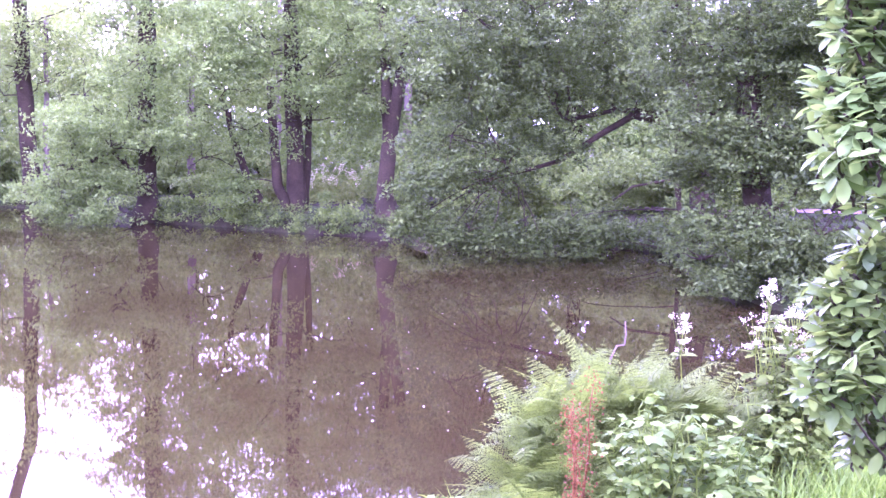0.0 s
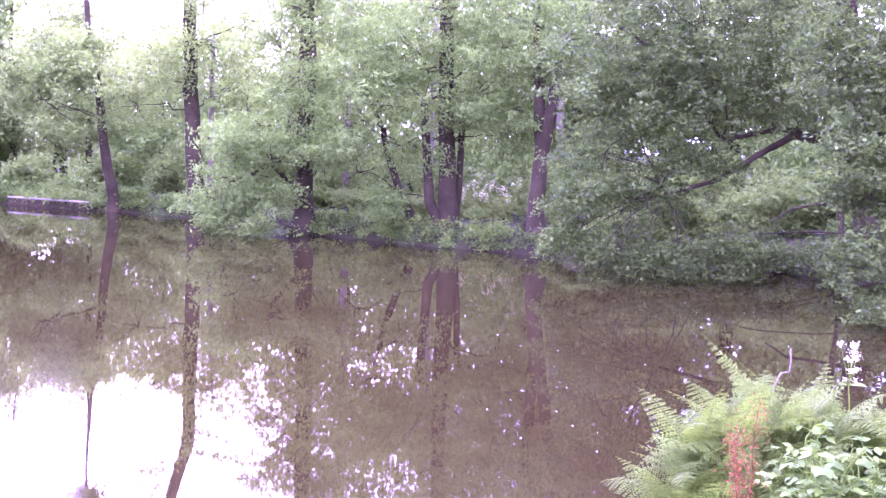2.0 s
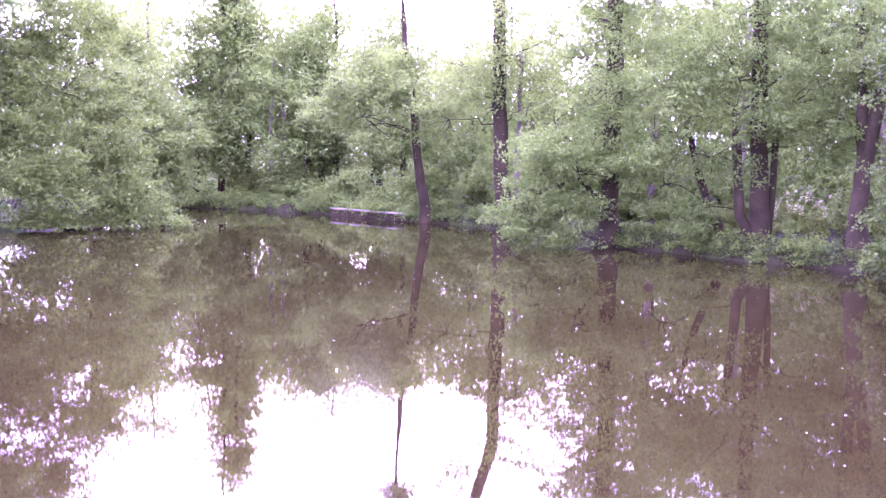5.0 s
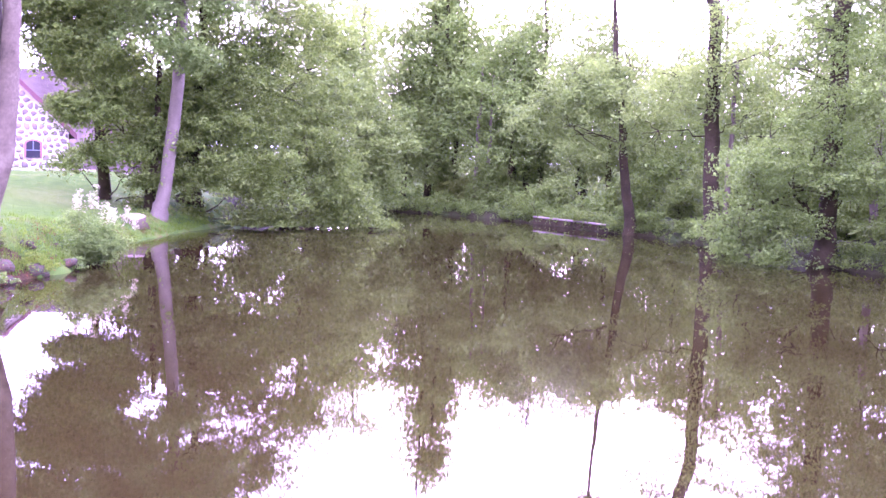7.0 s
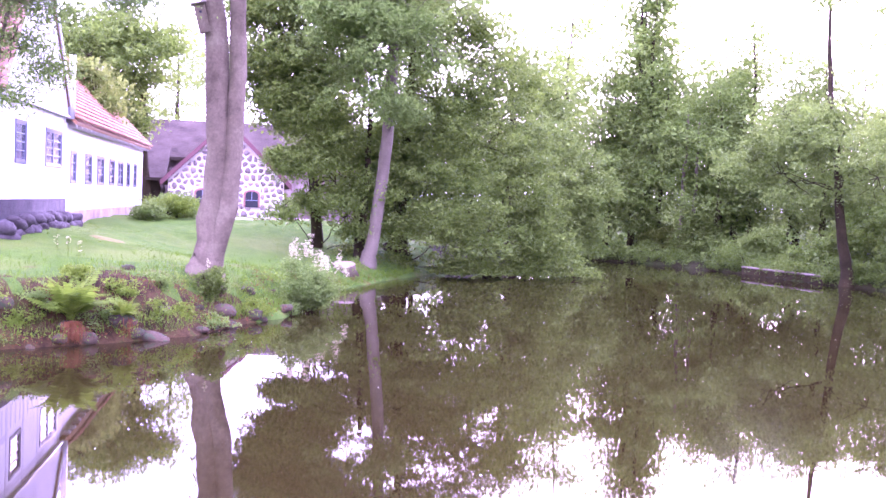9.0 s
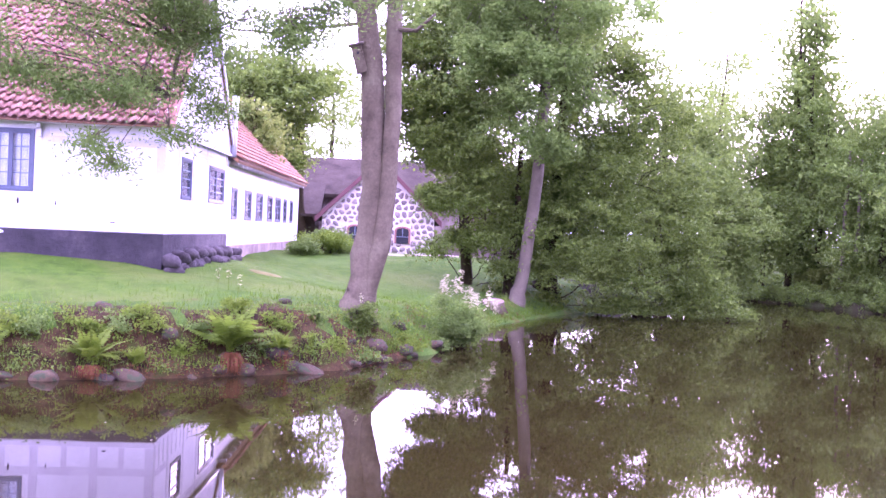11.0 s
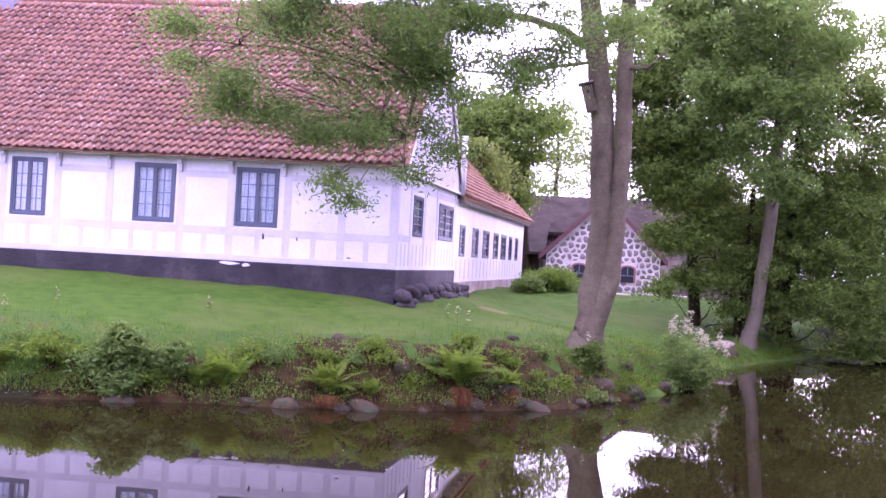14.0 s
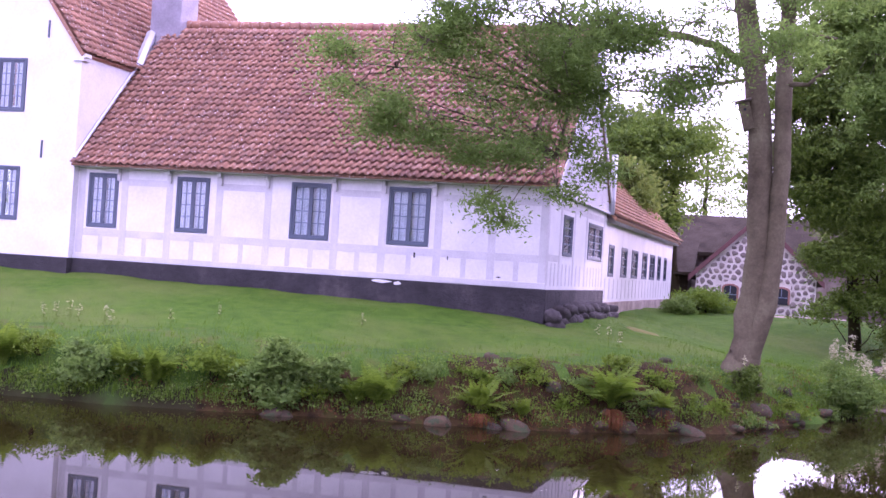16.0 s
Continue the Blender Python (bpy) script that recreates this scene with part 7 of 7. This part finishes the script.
for k in range(20, 31):
    (ax, ay), (bx, by) = SHORE[k], SHORE[k + 1]
    L = math.hypot(bx - ax, by - ay)
    for i in range(int(L / 1.5)):
        t = (i + rw.random()) / int(L / 1.5)
        o = rw.uniform(0.3, 1.1)
        if k >= 25 and i % 3:
            continue
        x, y = ax + (bx - ax) * t - (by - ay) / L * o, ay + (by - ay) * t + (bx - ax) / L * o
        shrub("shrub", "leafy bush leaning over the far water's edge", x, y, rw.uniform(0.6, 1.1), rw.uniform(0.5, 1.2), 60, 0.12, (M_LEAF_OAK, M_LEAF_FAR, M_LEAF_DARK, M_LEAF_OAK)[i % 4], 700 + k * 20 + i, 26, "bushes along the far bank", 4)

# stones along the water's edge
rs = random.Random(12)


def stone_mesh(seed):
    bm = bmesh.new()
    bmesh.ops.create_icosphere(bm, subdivisions=2, radius=1)
    for v in bm.verts:
        v.co *= 1 + 0.34 * noise.noise(v.co * 1.3 + Vector((seed * 3.1, 0, 0))) + 0.06 * noise.noise(v.co * 3.5)
    me = bpy.data.meshes.new("bank_stone")
    bm.to_mesh(me)
    bm.free()
    me.materials.append(M_ROCK)
    me.polygons.foreach_set("use_smooth", [True] * len(me.polygons))
    return me


rocks = [stone_mesh(k) for k in range(5)]


def rock(x, y, s, label="rounded dark stone at the foot of the house bank", lift=0.3):
    t = tagged(new("bank_stone", rs.choice(rocks)), label, "stone", "stones along the house bank")
    z = max(0.0, gz(x, y))
    t.matrix_basis = pose(x, y, z + s * lift * 0.5 - 0.03, rs.uniform(-20, 20), rs.uniform(-20, 20), rs.uniform(0, 360)) @ Matrix.Diagonal((s * rs.uniform(0.9, 1.4), s * rs.uniform(0.7, 1.0), s * rs.uniform(0.42, 0.62), 1))
    return t


for seg in range(6, 14):
    (ax, ay), (bx, by) = SHORE[seg], SHORE[seg + 1]
    L = math.hypot(bx - ax, by - ay)
    n = int(L / 0.42)
    for i in range(n):
        t = (i + rs.random()) / n
        if rs.random() < (0.9 if seg > 7 else 0.5):
            nx, ny = -(by - ay) / L, (bx - ax) / L
            o = rs.uniform(-0.15, 0.12) if i % 3 or seg < 8 else rs.uniform(0.25, 0.8)
            rock(ax + (bx - ax) * t + nx * o, ay + (by - ay) * t + ny * o, rs.choice((0.12, 0.17, 0.22, 0.3)))
rock(-21.6, 12.0, 0.2, "flat grey stone in the grass by the ash")
rock(-21.7, 8.0, 0.2, "small grey stone in the rough grass")
dark_rocks = []
for k in range(4):
    me = rocks[k].copy()
    me.materials.clear()
    me.materials.append(M_BOULDER)
    dark_rocks.append(me)
for k in range(38):  # rubble under the gable
    p = Vector(HC) + HM @ Vector((0.16 + rs.uniform(-0.05, 0.2) + (0.12 if k < 19 else 0), 0.05 + (k % 19) * 0.45 + rs.uniform(-0.12, 0.12), 0))
    t = tagged(new("foundation_boulder", dark_rocks[k % 4]), "dark rough foundation boulder under the gable", "stone", "boulders under the gable")
    s = rs.uniform(0.17, 0.28)
    t.matrix_basis = pose(p.x, p.y, gz(p.x, p.y) + (0.0 if k < 19 else 0.22), rs.uniform(-25, 25), rs.uniform(-25, 25), rs.uniform(0, 360)) @ Matrix.Diagonal((s * 1.25, s, s * 0.72, 1))

# ---- odds and ends ----
log = thing("timber_bank_edge", "weathered timber edging along the far bank", "edging", at=(-26.4, 47.2, 0))
d = Vector((5.3, -2.65, 0))
ln = d.length
rot = Matrix.Rotation(math.atan2(d.y, d.x), 4, "Z")
for k in range(3):
    bm = bmesh.new()
    box(bm, k * ln / 3 + 0.01, (k + 1) * ln / 3 - 0.01, -0.06, 0.06, -0.4, 0.3, rot, 0.02)
    part("plank", bm, M_BARK, log, "dark wet plank")
bm = bmesh.new()
box(bm, 0, ln, -0.1, 0.1, 0.304, 0.38, rot, 0.03)
part("cap", bm, M_LOG, log, "pale weathered top rail")
st = thing("tree_stump", "fresh-cut stump with a pale sawn face at the pale ash", "stump", at=(-29.1, 24.6, gz(-29.1, 24.6)))
v, f = tube_data([(0, 0, -0.2), (0, 0, 0.06), (0.03, -0.02, 0.2)], [0.52, 0.42, 0.4], 14, 0.15, 3)
piece("stump", mesh_of("stump", v, f, M_BARK_GREY, True), st)
v, f = tube_data([(0.03, -0.02, 0.202), (0.032, -0.022, 0.215)], [0.38, 0.37], 14, 0.1, 3)
piece("cut_face", mesh_of("cut_face", v, f, M_CUT), st, "pale sawn face")
nb = thing("nest_box", "dark wooden nest box fixed to the ash stem", "nest box", at=(-21.71, 13.78, 6.86))
m = pose(0, 0, 0, 0, 0, 57) @ pose(0, 0, 0, 0, -15, 0)
bm = bmesh.new()
box(bm, -0.12, 0.12, -0.12, 0.12, -0.34, 0.3, m, 0.01)
part("box", bm, M_BARK_GREY, nb)
bm = bmesh.new()
box(bm, -0.18, 0.18, -0.2, 0.17, 0.304, 0.345, m, 0.008)
part("lid", bm, M_LOG, nb, "weathered lid")
# dark disc on the front paints the shade inside the hole
bm = bmesh.new()
bmesh.ops.create_cone(bm, segments=12, radius1=0.03, radius2=0.03, depth=0.01, cap_ends=True, matrix=m @ pose(0, -0.136, 0.12, 90, 0, 0))
part("entry_hole_shade", bm, M_DARK, nb)
# pale distant trunks and the flowers behind the far bank
for k, (x, y, h, r) in enumerate(((-1.35, 44.0, 8.0, 0.2), (-5.86, 39.6, 7.0, 0.14), (-9.3, 41.0, 9.0, 0.16), (-15.5, 43.4, 6.9, 0.13), (-32.7, 51.7, 7.5, 0.13), (-31.9, 51.6, 7.0, 0.11))):
    t = thing("tree", "slim pale birch-like trunk among the far trees", "tree", "pale trunks", at=(x, y, gz(x, y)))
    v, f = tube_data(bend((0, 0, -0.3), (0.15, 0, h), 8, 0, 0.05, k), taper(r, r * 0.6, 8), 9, 0.1, k)
    piece("trunk", mesh_of("trunk", v, f, M_BARK_PALE, True), t)
    rg = np.random.default_rng(400 + k)
    piece("crown", leaf_mesh("crown", crown_points([(0, 0, h, 1.6, 1.6, 1.8), (0.8, 0.4, h - 1.2, 1.1, 1.1, 1.0)], 90, 30, 0.35, rg, shell=0.8), 0.14, M_LEAF_OAK, rg), t)
for k in range(26):
    x, y = -4.6 + k * 0.125 + rs.uniform(-0.2, 0.2), 37.6 + rs.uniform(-1.4, 1.8)
    meadowsweet("meadowsweet blooming cream on the far bank", x, y, rs.uniform(0.7, 1.3), 500 + k, 3, "cream flowers on the far bank", None, 1.15)
for k, (x, y, r, h) in enumerate(((-39.9, 24.2, 1.0, 1.05), (-40.9, 25.4, 1.1, 1.15), (-42.0, 26.7, 1.0, 0.95), (-39.0, 22.8, 0.9, 1.1), (-43.0, 28.0, 0.9, 0.8))):
    shrub("shrub", "yellowish green garden shrub before the barn", x, y, r, h, 170, 0.12, M_LEAF_ASH if k % 2 else M_FERN_DARK, 600 + k, 28, "garden shrubs by the barn", 7)
# the sun on these bushes is put into their lime leaf colour
for k, (x, y) in enumerate(((-33.89, 52.09), (-33.8, 53.33), (-32.2, 51.97), (-35.1, 52.49), (-21.67, 53.89), (-34.43, 54.08), (-35.32, 53.4))):
    shrub("shrub", "sunlit yellow-green bush at the far end of the pond", x, y, 0.8, 1.5, 90, 0.16, M_LEAF_LIME_SUNLIT, 640 + k, 28, "sunlit bushes at the far end", 4)
# bits afloat
rn = np.random.default_rng(77)
fx, fy = rn.uniform(-34, 8, 2200), rn.uniform(5, 46, 2200)
keep = shore_distance(fx, fy) < -0.6
fx, fy = fx[keep][:420], fy[keep][:420]
n = len(fx)
a0 = rn.uniform(0, 6.28, n)
sz = rn.uniform(0.007, 0.022, n)
ring = np.arange(6) * (2 * math.pi / 6)
v = np.empty((n, 6, 3))
rr = sz[:, None] * rn.uniform(0.5, 1.1, (n, 6))
v[:, :, 0] = fx[:, None] + np.cos(ring + a0[:, None]) * rr
v[:, :, 1] = fy[:, None] + np.sin(ring + a0[:, None]) * rr
v[:, :, 2] = 0.004 + rn.uniform(0, 0.001, (n, 6))
tagged(new("floating_petals", mesh_of("floating_petals", v.reshape(-1, 3), np.arange(6 * n).reshape(n, 6), M_FLOAT)), "pale petals and leaf scraps afloat on the pond", "petals", kind="stuff")
